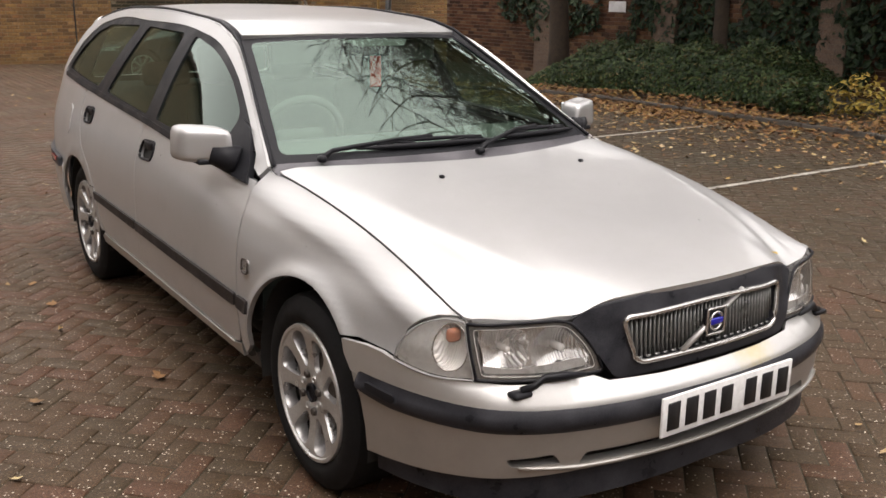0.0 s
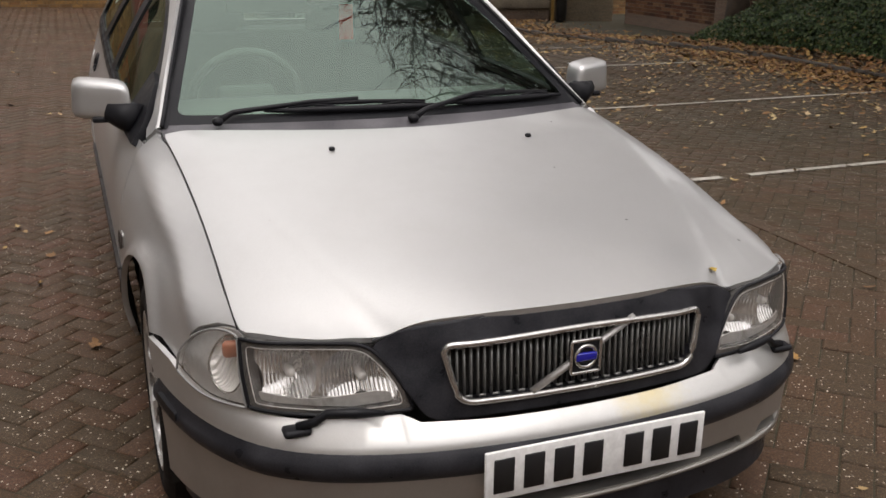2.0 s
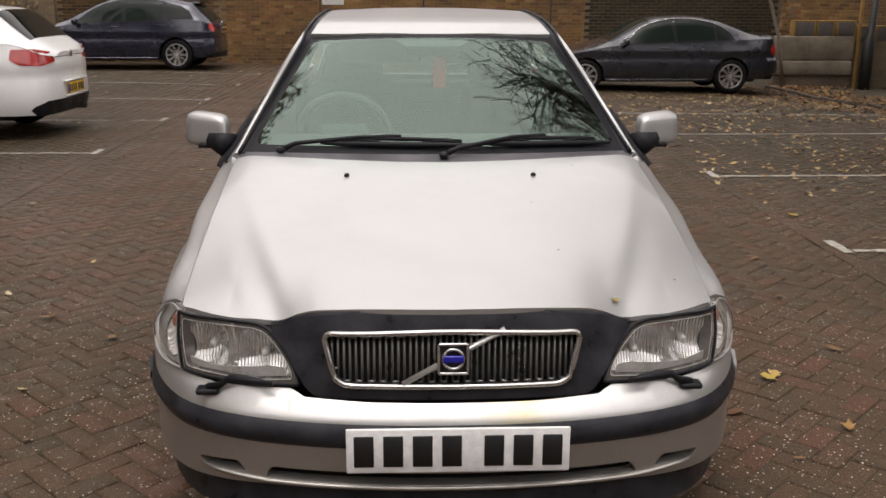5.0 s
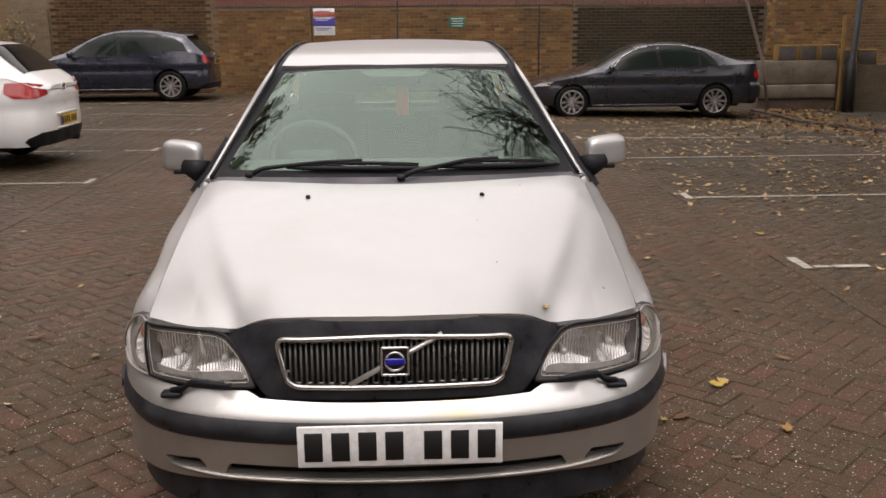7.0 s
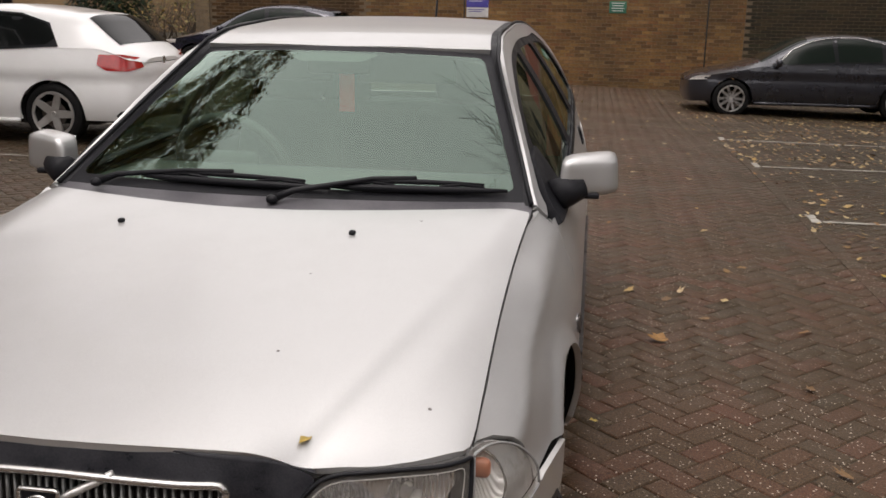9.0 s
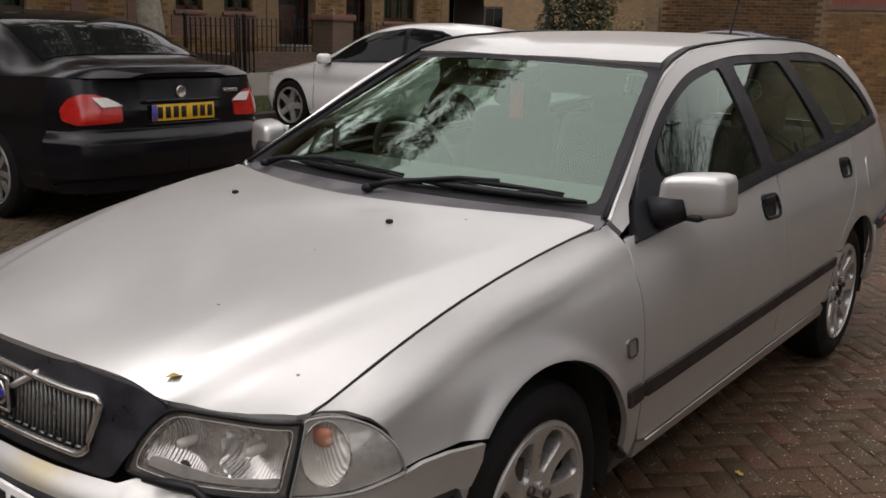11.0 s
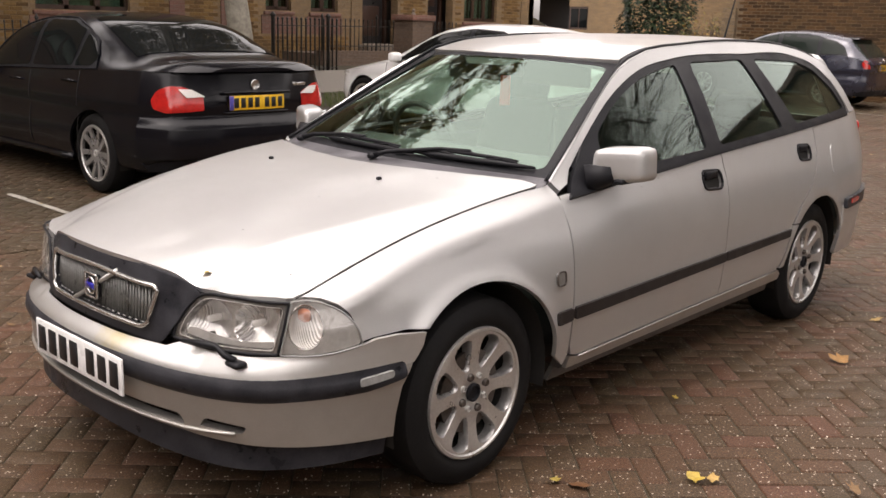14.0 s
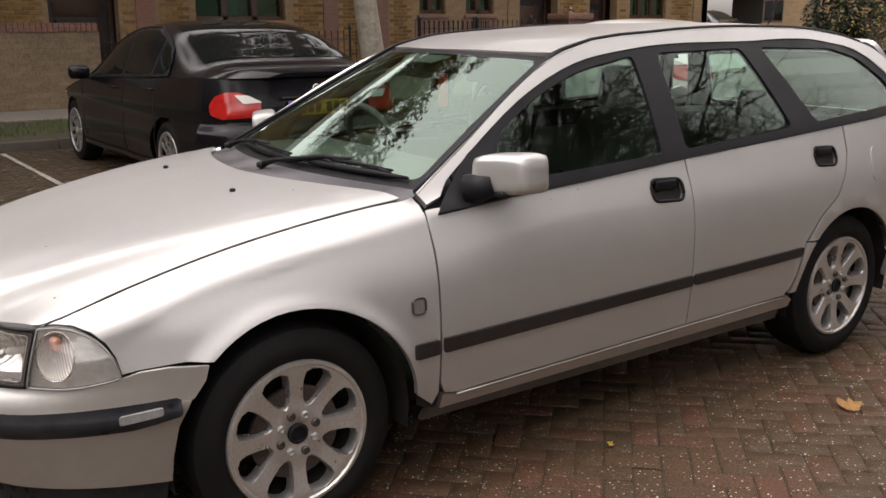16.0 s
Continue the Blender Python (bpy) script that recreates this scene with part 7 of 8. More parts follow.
def grow(verts, faces, start, heading, length, radius, depth, tips, droop=0.0, sides=6, spread=0.55, taper=0.62):
    """A branch that tapers, wanders and splits."""
    n = 4
    p, d, rings = Vector(start), Vector(heading).normalized(), []
    forks = []
    for i in range(n + 1):
        r = radius * (1 - 0.45 * i / n)
        u = d.orthogonal().normalized()
        v = d.cross(u)
        k = len(verts)
        sd = sides if depth > 2 else 4 if depth > 0 else 3
        verts += [p + (u * math.cos(6.2832 * j / sd) + v * math.sin(6.2832 * j / sd)) * r for j in range(sd)]
        rings.append((k, sd))
        if i >= 2:
            forks.append((p.copy(), d.copy(), r))
        d = (d + Vector((random.uniform(-1, 1), random.uniform(-1, 1), random.uniform(-.6, 1))) * 0.16 - Vector((0, 0, droop))).normalized()
        p = p + d * (length / n)
    for (a, s), (b, _) in zip(rings, rings[1:]):
        faces += [(a + j, a + (j + 1) % s, b + (j + 1) % s, b + j) for j in range(s)]
    tips.append((p.copy(), d.copy()))
    if depth > 0:
        for q, dd, r in forks:
            for _ in range(2):
                if random.random() < 0.24:
                    continue
                side = Vector((random.uniform(-1, 1), random.uniform(-1, 1), random.uniform(-.35, .9))).normalized()
                nd = (dd * (1 - spread) + side * spread * 1.25).normalized()
                grow(verts, faces, q, nd, length * random.uniform(0.62, 0.82), r * taper, depth - 1, tips, droop, sides, spread, taper)


def tree(label, x, y, height, radius, bark, depth, leaf_mat=None, leaf_count=0, lean=(0, 0), fork=0.35, leaf_size=0.07, reach=0.22, girth=1.0, taper=0.62, over=0.0):
    t = thing("tree", label, "tree", "trees round the car park", m=pose(x, y, gz(x, y) - 0.05))
    tv, tf = [], []
    zs = np.linspace(0, height * fork, 8)
    pts = [(lean[0] * z + 0.04 * math.sin(z * 1.7), lean[1] * z + 0.04 * math.cos(z * 1.3), z) for z in zs]
    rad = [radius * (1.25 if i == 0 else 1.0 - 0.06 * i) for i in range(8)]
    part("trunk", tube("trunk", pts, rad, bark, 12), t)
    tips = []
    bv, bf = [], []
    for k in range(6):
        a = k * 1.05 + random.uniform(-.3, .3)
        hd = (math.cos(a) * 0.75 + lean[0] * 2 - over, math.sin(a) * 0.75 + lean[1] * 2, random.uniform(0.55, 1.1))
        grow(bv, bf, Vector(pts[-1]) - Vector((0, 0, 0.15 * k)), hd, height * reach, radius * 0.5 * girth, depth, tips, 0.02, taper=taper)
    part("limbs", mesh_of("limbs", bv, bf, bark), t)
    if leaf_mat:
        base = [random.choice(tips) for _ in range(leaf_count)]
        pp = [p + Vector((random.gauss(0, .17), random.gauss(0, .17), random.gauss(-.05, .15))) for p, d in base]
        v, f = leaf_cloud(pp, [(0, 0, 1)] * leaf_count, leaf_size, 0.8)
        part("crown", mesh_of("crown", v, f, leaf_mat, False), t)
    return t


tree("tall bare tree with dark bark behind the hedge", 9.9, 11.3, 16.5, 0.20, BARK, 4, lean=(-.10, -.02), fork=0.30, girth=1.1, reach=0.25, taper=0.68)
tree("tall bare tree with dark bark by the ivy wall", 9.9, 4.35, 15.5, 0.22, BARK, 4, lean=(-.14, .10), fork=0.30, girth=1.35, reach=0.26, taper=0.84, over=0.18)
tree("tall bare tree with dark bark among the ivy", 10.65, 8.2, 15.0, 0.13, BARK, 4, lean=(-.12, -.05), fork=0.30, girth=2.1, reach=0.25, taper=0.78, over=0.12)
tree("bare tree with dark bark beyond the corner", 12.7, 15.6, 13.0, 0.19, BARK, 3, lean=(-.05, 0))
tree("bare tree with dark bark behind the boundary wall", 8.6, 23.4, 14.0, 0.20, BARK, 4, fork=0.28, girth=1.2)
tree("bare tree with dark bark at the bed's end", 9.9, -3.2, 13.0, 0.22, BARK, 4, lean=(-.06, .05))
tree("plane tree with mottled bark and thin autumn leaves", -9.25, 6.4, 16.5, 0.19, PLANE_BARK, 3, AUTUMN_LEAF, 80000, (-.01, -0.08), 0.33, 0.066, reach=0.19)
tree("tree with thin autumn leaves in the verge", -9.8, -2.4, 13.0, 0.20, PLANE_BARK, 3, AUTUMN_LEAF, 30000, (0.03, 0.0), 0.42, 0.08, reach=0.18)

# hedge along the bed
hedge = thing("hedge", "dense dark green evergreen hedge in the planted bed", "hedge")
hp, hn = [], []
for _ in range(40000):
    y = random.uniform(5.2, 10.5)
    a = random.uniform(-0.25, math.pi * 0.75)
    top = (0.62 + 0.30 * noise.noise((y * 0.9, 0, 3)) + 0.20 * noise.noise((y * 3, a * 2, 3))) * min(1.0, 0.45 + 0.55 * min(y - 5.2, 10.5 - y))
    r = random.uniform(0.72, 1.0)
    dx, dz = math.cos(a), math.sin(a)
    x = 9.35 - dx * 0.95 * r * (1 + 0.25 * noise.noise((y * 1.3, 5, a)))
    z = 0.05 + max(0.0, dz) * top * r * (1 + 0.15 * noise.noise((y * 2, 9, a)))
    hp.append((x, y, gz(x, y) + z + random.uniform(0, .06)))
    hn.append((-dx, 0, dz + .3))
v, f = leaf_cloud(hp, hn, 0.031, 0.9)
tagged(part("leaves", mesh_of("hedge_leaves", v, f, HEDGE_LEAF, False), hedge), kind="stuff")
core = bmesh.new()
bmesh.ops.create_uvsphere(core, u_segments=24, v_segments=12, radius=1.0)
for q in core.verts:
    q.co = Vector((9.4 + q.co.x * 0.55, 7.85 + q.co.y * 2.3, gz(9.4, 7.85) + 0.06 + q.co.z * 0.42))
part("hedge_core", core, hedge, mat=BARK)
# ivy on the wall
ivy = thing("ivy", "dark glossy ivy hanging over the brown brick wall", "ivy", kind="stuff")
ip, inn = [], []
while len(ip) < 22000:
    y, z = random.uniform(-6, 17), random.uniform(0.1, 3.7)
    d = noise.noise((y * 0.45, z * 0.5, 2.0)) + 0.35 * noise.noise((y * 1.6, z * 1.4, 7.0)) + 0.16 * (z - 1.4)
    if y < 8.2:
        d += 0.35
    if abs(y - 11.19) < 0.42 and 0.75 < z < 1.6:
        continue
    if d > 0.02:
        ip.append((11.2 - random.uniform(0.02, 0.22) * (0.5 + d), y, z))
        inn.append((-1, 0, 0.35))
v, f = leaf_cloud(ip, inn, 0.075, 0.55)
part("leaves", mesh_of("ivy_leaves", v, f, IVY_LEAF, False), ivy)
# small shrubs in the bed
shrubs = ((9.0, 4.55, .42, YELLOW_LEAF, "small yellow-leaved shrub in the planted bed", 420), (8.5, 5.0, .35, HEDGE_LEAF, "low green plant at the bed's edge", 600), (9.3, 3.2, .5, HEDGE_LEAF, "low green shrub in the planted bed", 900))
for x, y, r, mat_, lab, cnt in shrubs:
    s = thing("shrub", lab, "shrub", m=pose(x, y, gz(x, y)))
    pp = []
    for _ in range(cnt):
        a, q = random.uniform(0, 6.283), random.random()**0.6
        pp.append((math.cos(a) * r * q, math.sin(a) * r * q, random.uniform(0.05, 1.0) * r * 1.3 * (1.1 - q * 0.5)))
    v, f = leaf_cloud(pp, [(0, 0, 1)] * cnt, 0.045, 0.8)
    part("leaves", mesh_of("shrub_leaves", v, f, mat_, False), s)
    for k in range(6):
        a = k * 1.05
        part("stem", tube("stem", [(0, 0, -.02), (math.cos(a) * r * .4, math.sin(a) * r * .4, r * .9)], [.012, .005], BARK, 5), s)
far_bush = thing("evergreen_bush", "dark evergreen bush beyond the houses", "bush", m=pose(-12.9, 24.3, 0.2))
pp = []
for _ in range(8000):
    d = Vector((random.gauss(0, 1), random.gauss(0, 1), random.gauss(0, 1))).normalized() * random.uniform(0.75, 1.0)
    lump = 1 + 0.35 * noise.noise((d.x * 2.5, d.y * 2.5, d.z * 2.5))
    pp.append((d.x * 1.15 * lump, d.y * 1.15 * lump, 1.7 + d.z * 1.9 * lump))
v, f = leaf_cloud(pp, [p for p in pp], 0.075, 0.7)
part("leaves", mesh_of("bush_leaves", v, f, IVY_LEAF, False), far_bush)

thicket = thing("bare_bush", "bare brown thicket beside the end of the wall", "bush", m=pose(-10.3, 22.6, 0.0))
bv, bf, tips = [], [], []
for k in range(12):
    a = k * .53
    grow(bv, bf, Vector((math.cos(a) * .3, math.sin(a) * .3, -.05)), (math.cos(a) * .5, math.sin(a) * .5, 1.0), 0.95, 0.03, 2, tips, 0.0)
part("bush_wood", mesh_of("bush_wood", bv, bf, BARK), thicket)
base = [random.choice(tips) for _ in range(500)]
v, f = leaf_cloud([p + Vector((random.gauss(0, .1), random.gauss(0, .1), random.gauss(0, .1))) for p, d in base], [(0, 0, 1)] * 500, 0.05, 0.8)
part("leaves", mesh_of("thicket_leaves", v, f, AUTUMN_LEAF, False), thicket)

# leaves on the ground
gp = []
while len(gp) < 5200:
    k = random.random()
    if k < 0.42:
        x, y = 7.35 - abs(random.gauss(0, 1.5)), random.uniform(1.5, 17)
        if noise.noise((x * .6, y * .5, 1)) < -0.12:
            continue
    elif k < 0.88:
        x, y = random.uniform(2.4, 7.4), random.uniform(4.0, 15)
        if noise.noise((x * .9, y * .9, 6)) < random.uniform(-.35, .25):
            continue
    else:
        x, y = random.uniform(-8.2, 7.4), random.uniform(-3.5, 19.5)
    if -0.85 < x < 0.85 and -0.8 < y < 3.4:
        continue
    gp.append((x, y, gz(x, y) + 0.010))
v, f = leaf_cloud(gp, [(0, 0, 1)] * len(gp), 0.033, 0.35, "maple")
fallen = tagged(part("fallen_leaves", mesh_of("fallen_leaves", v, f, LEAVES_FALLEN, False)), "yellow and brown leaves scattered on the paving", "leaves", kind="stuff")
lp = []
while len(lp) < 12000:
    x, y = 7.45 + abs(random.gauss(0, 0.75)) - (random.uniform(.1, 1.1) if random.random() < .30 else 0), random.uniform(-2, 17)
    if random.random() < .16:
        x, y = 7.45 - abs(random.gauss(0, .55)), random.gauss(6.6, 1.3)
    if x < 10.9:
        pile = 0.012 if x < 7.44 else 0.03 + 0.10 * random.random() * max(0, noise.noise((x, y * .7, 4)) + .4)
        lp.append((x, y, gz(x, y) + pile))
v, f = leaf_cloud(lp, [(0, 0, 1)] * len(lp), 0.045, 0.4, "maple")
tagged(part("leaf_litter", mesh_of("leaf_litter", v, f, LITTER, False)), "orange-brown leaf litter in the planted bed", "leaves", kind="stuff")
for x, y, s, mat_ in ((1.0, .19, .048, YELLOW_LEAF), (1.31, .53, .042, YELLOW_LEAF), (1.71, .84, .05, LEAVES_FALLEN), (1.08, .23, .05, LITTER), (1.16, -.14, .05, LEAVES_FALLEN), (1.35, .58, .045, LEAVES_FALLEN),
                      (1.76, 1.57, .05, LEAVES_FALLEN), (-1.78, 1.35, .06, LEAVES_FALLEN), (-.95, 1.06, .06, LITTER), (-1.1, 2.2, .06, LITTER), (1.43, .09, .05, LITTER), (.92, 1.11, .04, YELLOW_LEAF), (1.21, 2.06, .06, LITTER), (2.56, 3.41, .06, YELLOW_LEAF)):
    v, f = leaf_cloud([(0, 0, 0)], [(0, 0, 1)], s, 0.15, "maple")
    lf = tagged(part("fallen_leaf", mesh_of("fallen_leaf", v, f, mat_, False)), "single fallen maple leaf lying on the brick paving", "leaf", "single fallen leaves")
    lf.location = (x, y, gz(x, y) + 0.012)
# leaves caught on the black saloon, and verge grass
for x, y, z in ((-4.55, 2.05, 1.125), (-4.5, 2.7, 1.125), (-5.9, 1.9, 1.42), (-5.6, 2.5, 1.43), (-4.62, 2.4, 1.12)):
    v, f = leaf_cloud([(0, 0, 0)], [(0, 0, 1)], .045, 0.2, "maple")
    lf = tagged(part("fallen_leaf", mesh_of("fallen_leaf", v, f, LEAVES_FALLEN, False)), "pale fallen leaf lying on the black car", "leaf", "leaves on the black car")
    lf.location = (x, y, z)
v, f = leaf_cloud([(0, 0, 0)], [(0, 0, 1)], .020, 0.05)
lf = tagged(part("fallen_leaf", mesh_of("fallen_leaf", v, f, YELLOW_LEAF, False)), "small pale green leaf scrap on the silver bonnet", "leaf")
lf.location = (0.405, -0.695, float(bonnet_z(0.405, -0.695)) + 0.004)
bl, bf_ = [], []
for _ in range(14000):
    x, y = random.uniform(-10.5, -8.5), random.uniform(-4, 16)
    if noise.noise((x * 1.2, y * .5, 8)) < -0.25:
        continue
    z, h = gz(x, y) - 0.01, random.uniform(.03, .09)
    a = random.uniform(0, 6.283)
    k = len(bl)
    dx, dy = math.cos(a) * .006, math.sin(a) * .006
    ox, oy = random.uniform(-.03, .03), random.uniform(-.03, .03)
    bl += [(x - dx, y - dy, z), (x + dx, y + dy, z), (x + ox, y + oy, z + h)]
    bf_.append((k, k + 1, k + 2))
tagged(part("grass", mesh_of("grass", bl, bf_, GRASS, False)), "short patchy grass on the verge", "grass", kind="stuff")

# ---- painted bays and block paving ----
def bay_line(x0, x1, y, tee):
    ln = tagged(new("bay_line"), "worn white painted parking bay line", "line", kind="structure")
    sg = 1 if x1 > x0 else -1
    x = x0
    while (x1 - x) * sg > 0.05:
        n = random.uniform(.12, .30)
        e = x + sg * min(n, abs(x1 - x))
        if random.random() > 0.05:
            w0, w1 = random.uniform(.021, .031), random.uniform(.021, .031)
            xa, xb = min(x, e - sg * .008), max(x, e - sg * .008)
            z = [gz(q, y) + 0.0065 for q in (xa, xb)]
            part("stroke", mesh_of("stroke", [(xa, y - w0, z[0]), (xb, y - w1, z[1]), (xb, y + w1, z[1]), (xa, y + w0, z[0])], [(0, 1, 2, 3)], LINE_PAINT, False), ln)
        x = e
    if tee:
        for k in range(2):
            ya, yb = y - .045 + k * .15, y + .095 + k * .15
            w0, w1 = random.uniform(.028, .038), random.uniform(.028, .038)
            z = gz(x0, y) + 0.0068
            xm = x0 - sg * .05
            part("stroke", mesh_of("stroke", [(xm - w0, ya, z), (xm + w0, ya, z), (xm + w1, yb, z), (xm - w1, yb, z)], [(0, 1, 2, 3)], LINE_PAINT, False), ln)


for y in (2.46, 4.92, 7.5, 10.1):
    bay_line(2.55, 7.35, y, True)
for y in (0.98, 3.62, 6.26, 8.85, 11.5, 14.2, 16.7):
    bay_line(-3.15, -8.25, y, True)

# herringbone blocks, laid at 45 degrees to the bays
U, JOINT = 0.094, 0.0045
HX, HY, HZ = U - JOINT / 2, U / 2 - JOINT / 2, 0.03
CH = 0.004
block_v = [(sx_ * (HX - (CH if t else 0)), sy_ * (HY - (CH if t else 0)), z) for z, t in ((-HZ, 0), (-CH, 0), (0.0, 1)) for sx_, sy_ in ((-1, -1), (1, -1), (1, 1), (-1, 1))]
block_f = [(8, 9, 10, 11)] + [(4 + i, 4 + (i + 1) % 4, 8 + (i + 1) % 4, 8 + i) for i in range(4)] + [(i, (i + 1) % 4, 4 + (i + 1) % 4, 4 + i) for i in range(4)]
places = []
C45 = math.cos(math.pi / 4)
for i in range(-355, 345):
    for j in range(-355, 345):
        k = (i - j) % 4
        if k == 0:
            u, v_, upright = (i + 1) * U, (j + .5) * U, False
        elif k == 2:
            u, v_, upright = (i + .5) * U, j * U, True
        else:
            continue
        x, y = (u - v_) * C45 + 1.0, (u + v_) * C45 - 1.0
        if -8.36 < x < 7.46 and -9.5 < y < 19.95:
            places.append((x, y, upright))
near = [p for p in places if 0.98 < p[0] < 3.02 and -1.45 < p[1] < 1.45]
near = near[:300]
chosen = set(near)
rest = np.array([(x, y, 1.0 if up else 0.0) for x, y, up in places if (x, y, up) not in chosen])
rng = np.random.default_rng(5)
n = len(rest)
ang = np.where(rest[:, 2] > 0, math.pi * .75, math.pi * .25) + rng.normal(0, .006, n)
tilt = rng.normal(0, .004, (n, 2))
zoff = ground_z(rest[:, 0], rest[:, 1]) + rng.normal(0, .0012, n)
bv = np.array(block_v)
c_, s_ = np.cos(ang)[:, None], np.sin(ang)[:, None]
VX = bv[None, :, 0] * c_ - bv[None, :, 1] * s_ + rest[:, 0][:, None]
VY = bv[None, :, 0] * s_ + bv[None, :, 1] * c_ + rest[:, 1][:, None]
VZ = bv[None, :, 2] + bv[None, :, 0] * tilt[:, :1] + bv[None, :, 1] * tilt[:, 1:] + zoff[:, None]
allv = np.stack([VX, VY, VZ], 2).reshape(-1, 3)
bfa = np.array(block_f)
allf = (bfa[None] + (np.arange(n) * len(block_v))[:, None, None]).reshape(-1, 4)
me = bpy.data.meshes.new("block_paving")
me.vertices.add(len(allv))
me.vertices.foreach_set("co", allv.ravel())
me.loops.add(allf.size)
me.loops.foreach_set("vertex_index", allf.ravel().astype(np.int32))
me.polygons.add(len(allf))
me.polygons.foreach_set("loop_start", np.arange(0, allf.size, 4, dtype=np.int32))
me.update(calc_edges=True)
me.materials.append(PAVERS)
paving = tagged(new("paving"), "damp red-brown brick paving in herringbone pattern", "paving", kind="structure")
tagged(part("paving_blocks", me, paving), kind="stuff")
bm_ = mesh_of("paving_block", block_v, block_f, PAVERS, False)
for x, y, up in near:
    o = part("paving_block", bm_, paving)
    o.matrix_basis = pose(x, y, gz(x, y) + random.gauss(0, .0012), random.gauss(0, .25), random.gauss(0, .25), (135 if up else 45) + random.gauss(0, .35))

# a straight course of blocks that bounds each row of bays
for x0 in (2.44, -3.05):
    cv, cf = [], []
    y = -9.0
    while y < 19.6:
        k, dz = len(cv), gz(x0, y + .1) + random.uniform(.003, .0045)
        cv += [(x0 + sx_ * .046, y + .1 + sy_ * .0975, dz if t else dz - .02) for t in (0, 1) for sx_, sy_ in ((-1, -1), (1, -1), (1, 1), (-1, 1))]
        cf += [(k + 4, k + 5, k + 6, k + 7)] + [(k + i, k + (i + 1) % 4, k + 4 + (i + 1) % 4, k + 4 + i) for i in range(4)]
        y += .2
    tagged(part("edge_course", mesh_of("edge_course", cv, cf, PAVERS, False), paving), kind="stuff")

# ---- bricks of the boundary wall and the house fronts, each proud of its joint ----
def brick_course(parent, mat, along, face, flip, a0, a1, z0, z1, holes=(), near=None):
    """Stretcher bricks on an upright face: along is the axis that they run in, face the wall's plane, flip +1 or -1 its side."""
    L, H, D = .2145, .0645, .007
    base = [(-L / 2, 0, -H / 2), (L / 2, 0, -H / 2), (L / 2, 0, H / 2), (-L / 2, 0, H / 2)]
    face4 = [(sx_ * (L / 2 - .004), D, sz_ * (H / 2 - .004)) for sx_, sz_ in ((-1, -1), (1, -1), (1, 1), (-1, 1))]
    local = base + face4
    quads = [(4, 5, 6, 7), (0, 1, 5, 4), (1, 2, 6, 5), (2, 3, 7, 6), (3, 0, 4, 7)]
    if (along == "y") == (flip < 0):
        quads = [tuple(reversed(q)) for q in quads]
    spots = []
    for r in range(int((z1 - z0) / .075)):
        z = z0 + .0375 + r * .075
        a = a0 + (.1125 if r % 2 else .0) + .1125
        while a < a1 - .10:
            if not any(h0 - .10 < a < h1 + .10 and h2 - .03 < z < h3 + .03 for h0, h1, h2, h3 in holes):
                spots.append((a, z))
            a += .225
    put = (lambda p, d: (p[0], face + flip * (p[1] + d), p[2])) if along == "x" else (lambda p, d: (face + flip * (p[1] + d), p[0], p[2]))
    single = []
    if near:
        mid, span = near
        single = sorted([s for s in spots if abs(s[0] - mid) < span], key=lambda s: abs(s[1] - 1.2))[:300]
        one = mesh_of("brick", [put(p, 0) if along == "x" else put(p, 0) for p in [(q[0], q[1], q[2]) for q in local]], quads, mat, False)
        for a, z in single:
            o = part("brick", one, parent)
            o.location = (a, flip * random.uniform(0, .003), z) if along == "x" else (flip * random.uniform(0, .003), a, z)
    picked = set(single)
    verts, faces = [], []
    for a, z in spots:
        if (a, z) in picked:
            continue
        k, d = len(verts), random.uniform(-.0005, .003)
        verts += [put((p[0] + a, p[1], p[2] + z), d) for p in local]
        faces += [tuple(i + k for i in q) for q in quads]
    tagged(part("brickwork", mesh_of("brickwork", verts, faces, mat, False), parent), kind="stuff")


STOCK = island_mix("stock_brick_faces", [(0.0, (0.115, 0.062, 0.028)), (0.25, (0.180, 0.100, 0.040)), (0.6, (0.245, 0.138, 0.050)), (0.85, (0.19, 0.090, 0.040)), (1.0, (0.31, 0.19, 0.08))], 0.85, 0.3, 0.3, 30)
DAMP = island_mix("damp_brick_faces", [(0.0, (0.022, 0.018, 0.011)), (0.4, (0.036, 0.026, 0.015)), (0.8, (0.055, 0.038, 0.020)), (1.0, (0.028, 0.025, 0.013))], 0.8, 0.3, 0.3, 30)
WARM = island_mix("house_brick_faces", [(0.0, (0.09, 0.050, 0.020)), (0.4, (0.15, 0.086, 0.032)), (0.8, (0.19, 0.112, 0.040)), (1.0, (0.23, 0.14, 0.055))], 0.85, 0.3, 0.3, 30)
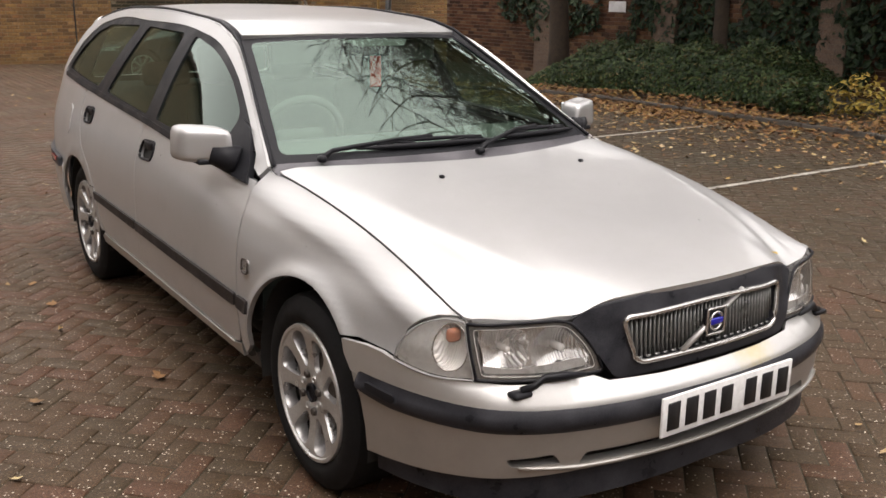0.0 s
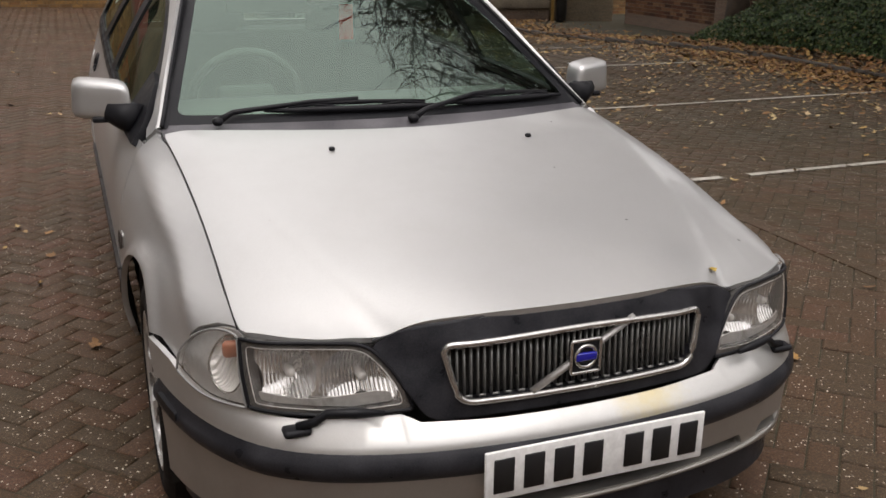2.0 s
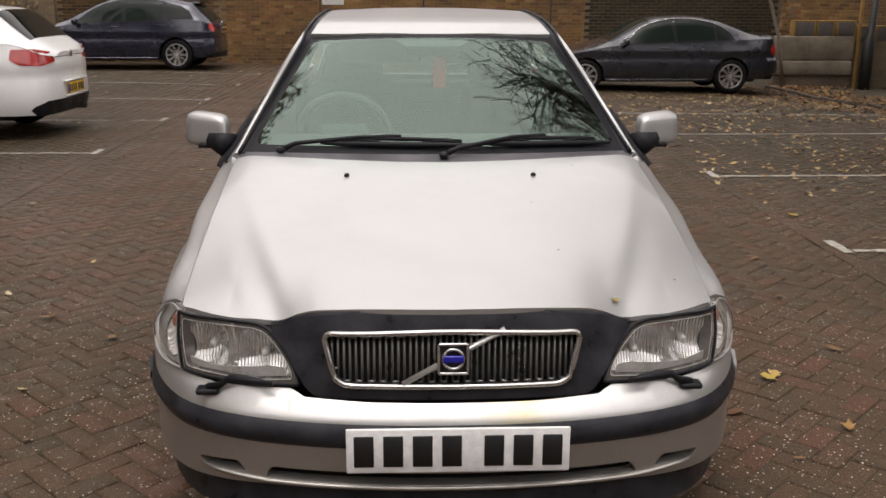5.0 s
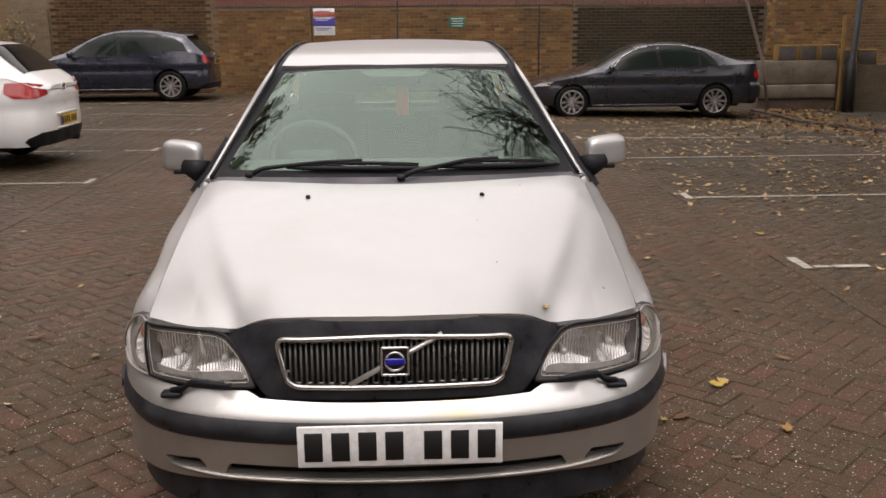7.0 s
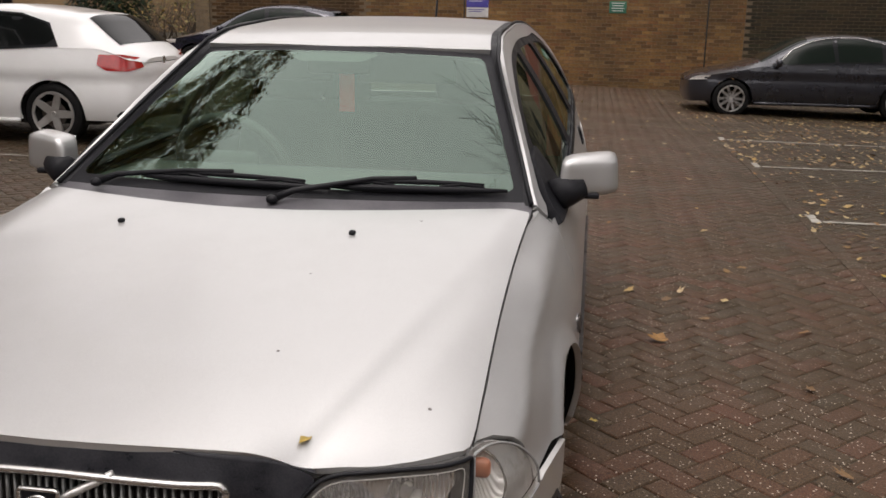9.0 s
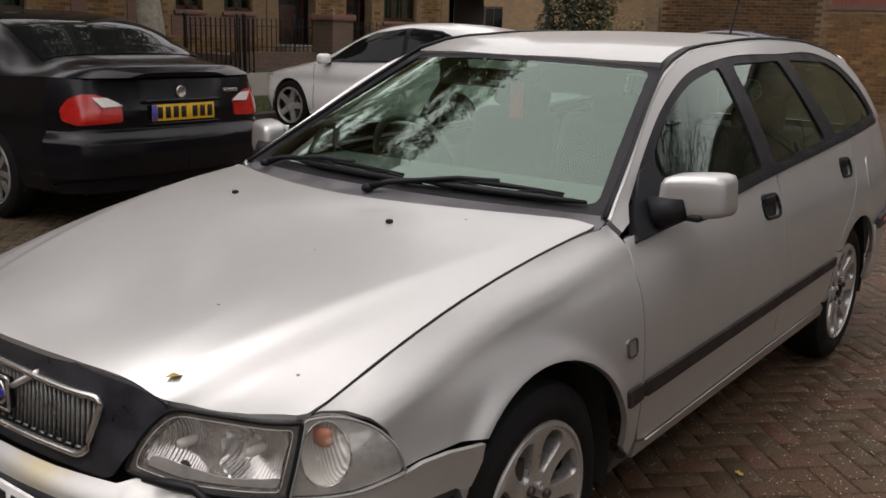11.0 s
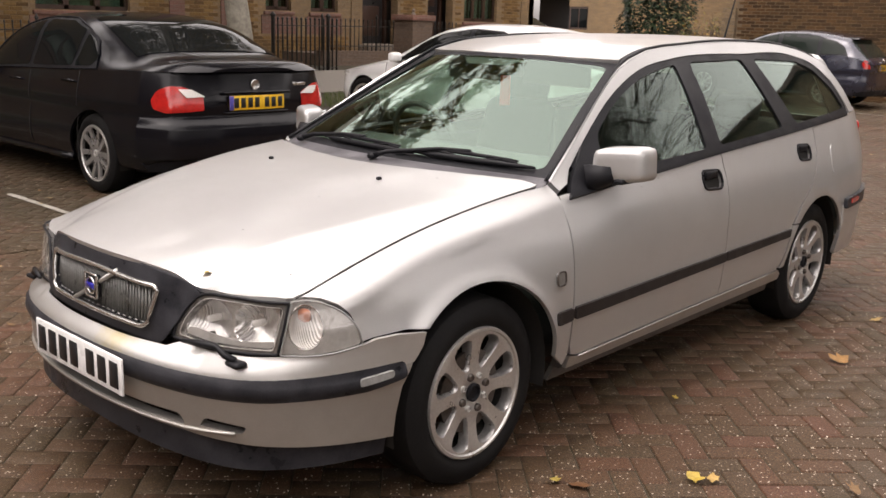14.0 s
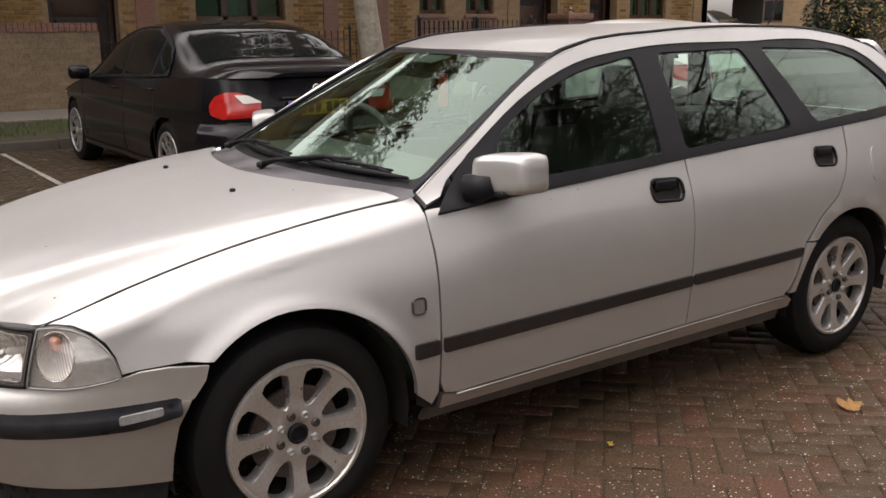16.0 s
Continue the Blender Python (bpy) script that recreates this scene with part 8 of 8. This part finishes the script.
# stock brick again, with the tree shade of the wall's left end painted in
STOCK_SHADED = island_mix("shaded_stock_brick_faces", [(0.0, (0.052, 0.028, 0.013)), (0.4, (0.088, 0.047, 0.020)), (0.8, (0.118, 0.062, 0.026)), (1.0, (0.14, 0.080, 0.036))], 0.85, 0.3, 0.3, 30)
RUSSET = island_mix("russet_brick_faces", [(0.0, (0.040, 0.018, 0.011)), (0.4, (0.085, 0.036, 0.020)), (0.8, (0.12, 0.055, 0.028)), (1.0, (0.17, 0.10, 0.055))], 0.85, 0.3, 0.3, 30)
for m_, tone, amount in ((STOCK_SHADED, (0.035, 0.025, 0.014), .6), (RUSSET, (0.03, 0.022, 0.014), .6), (STOCK, (0.055, 0.040, 0.024), .75), (DAMP, (0.018, 0.018, 0.011), .8), (WARM, (0.09, 0.06, 0.03), .4)):
    n_, l_ = nodes_of(m_)
    where = n_.new("ShaderNodeNewGeometry")
    blot = noise_tex(m_, 0.42, 6, 0.65, where.outputs["Position"])
    was_ = n_["Principled BSDF"].inputs["Base Color"].links[0].from_socket
    l_.new(mix(m_, ramp(m_, blot, [(0.40, (0, 0, 0)), (0.68, grey3(amount))]), was_, tone), n_["Principled BSDF"].inputs["Base Color"])
brick_course(wall_back, STOCK, "x", 20.0, -1, -4.4, 4.35, -.35, 1.96, (), (-0.6, 3.4))
brick_course(wall_back, STOCK_SHADED, "x", 20.0, -1, -8.15, -4.4, -.35, 2.54)
brick_course(wall_ivy, RUSSET, "y", 11.2, -1, 2.5, 17.0, -.2, 3.25, [(y, y + .5, -1, 9) for y in (6.2, 9.6, 13.0)])
brick_course(wall_stained, DAMP, "x", 19.97, -1, 4.1, 8.76, -.5, 1.94)
brick_course(wall_corner, STOCK, "x", 19.4, -1, 8.80, 13.2, -.5, 3.3)
brick_course(wall_corner, STOCK, "y", 8.78, -1, 19.30, 19.98, -.5, 3.3)
openings = [(a - .13, b + .13, c - .52, d + .05) for a, b, c, d in windows] + [(a - .05, b + .05, c - .2, d + .05) for a, b, c, d in doors] + [(y, y + .34, -1, 9) for y in (4.6, 8.4, 9.6, 13.2, 19.6)]
brick_course(row, WARM, "y", FX, 1, 2.0, 20.15, .10, 3.4, openings)
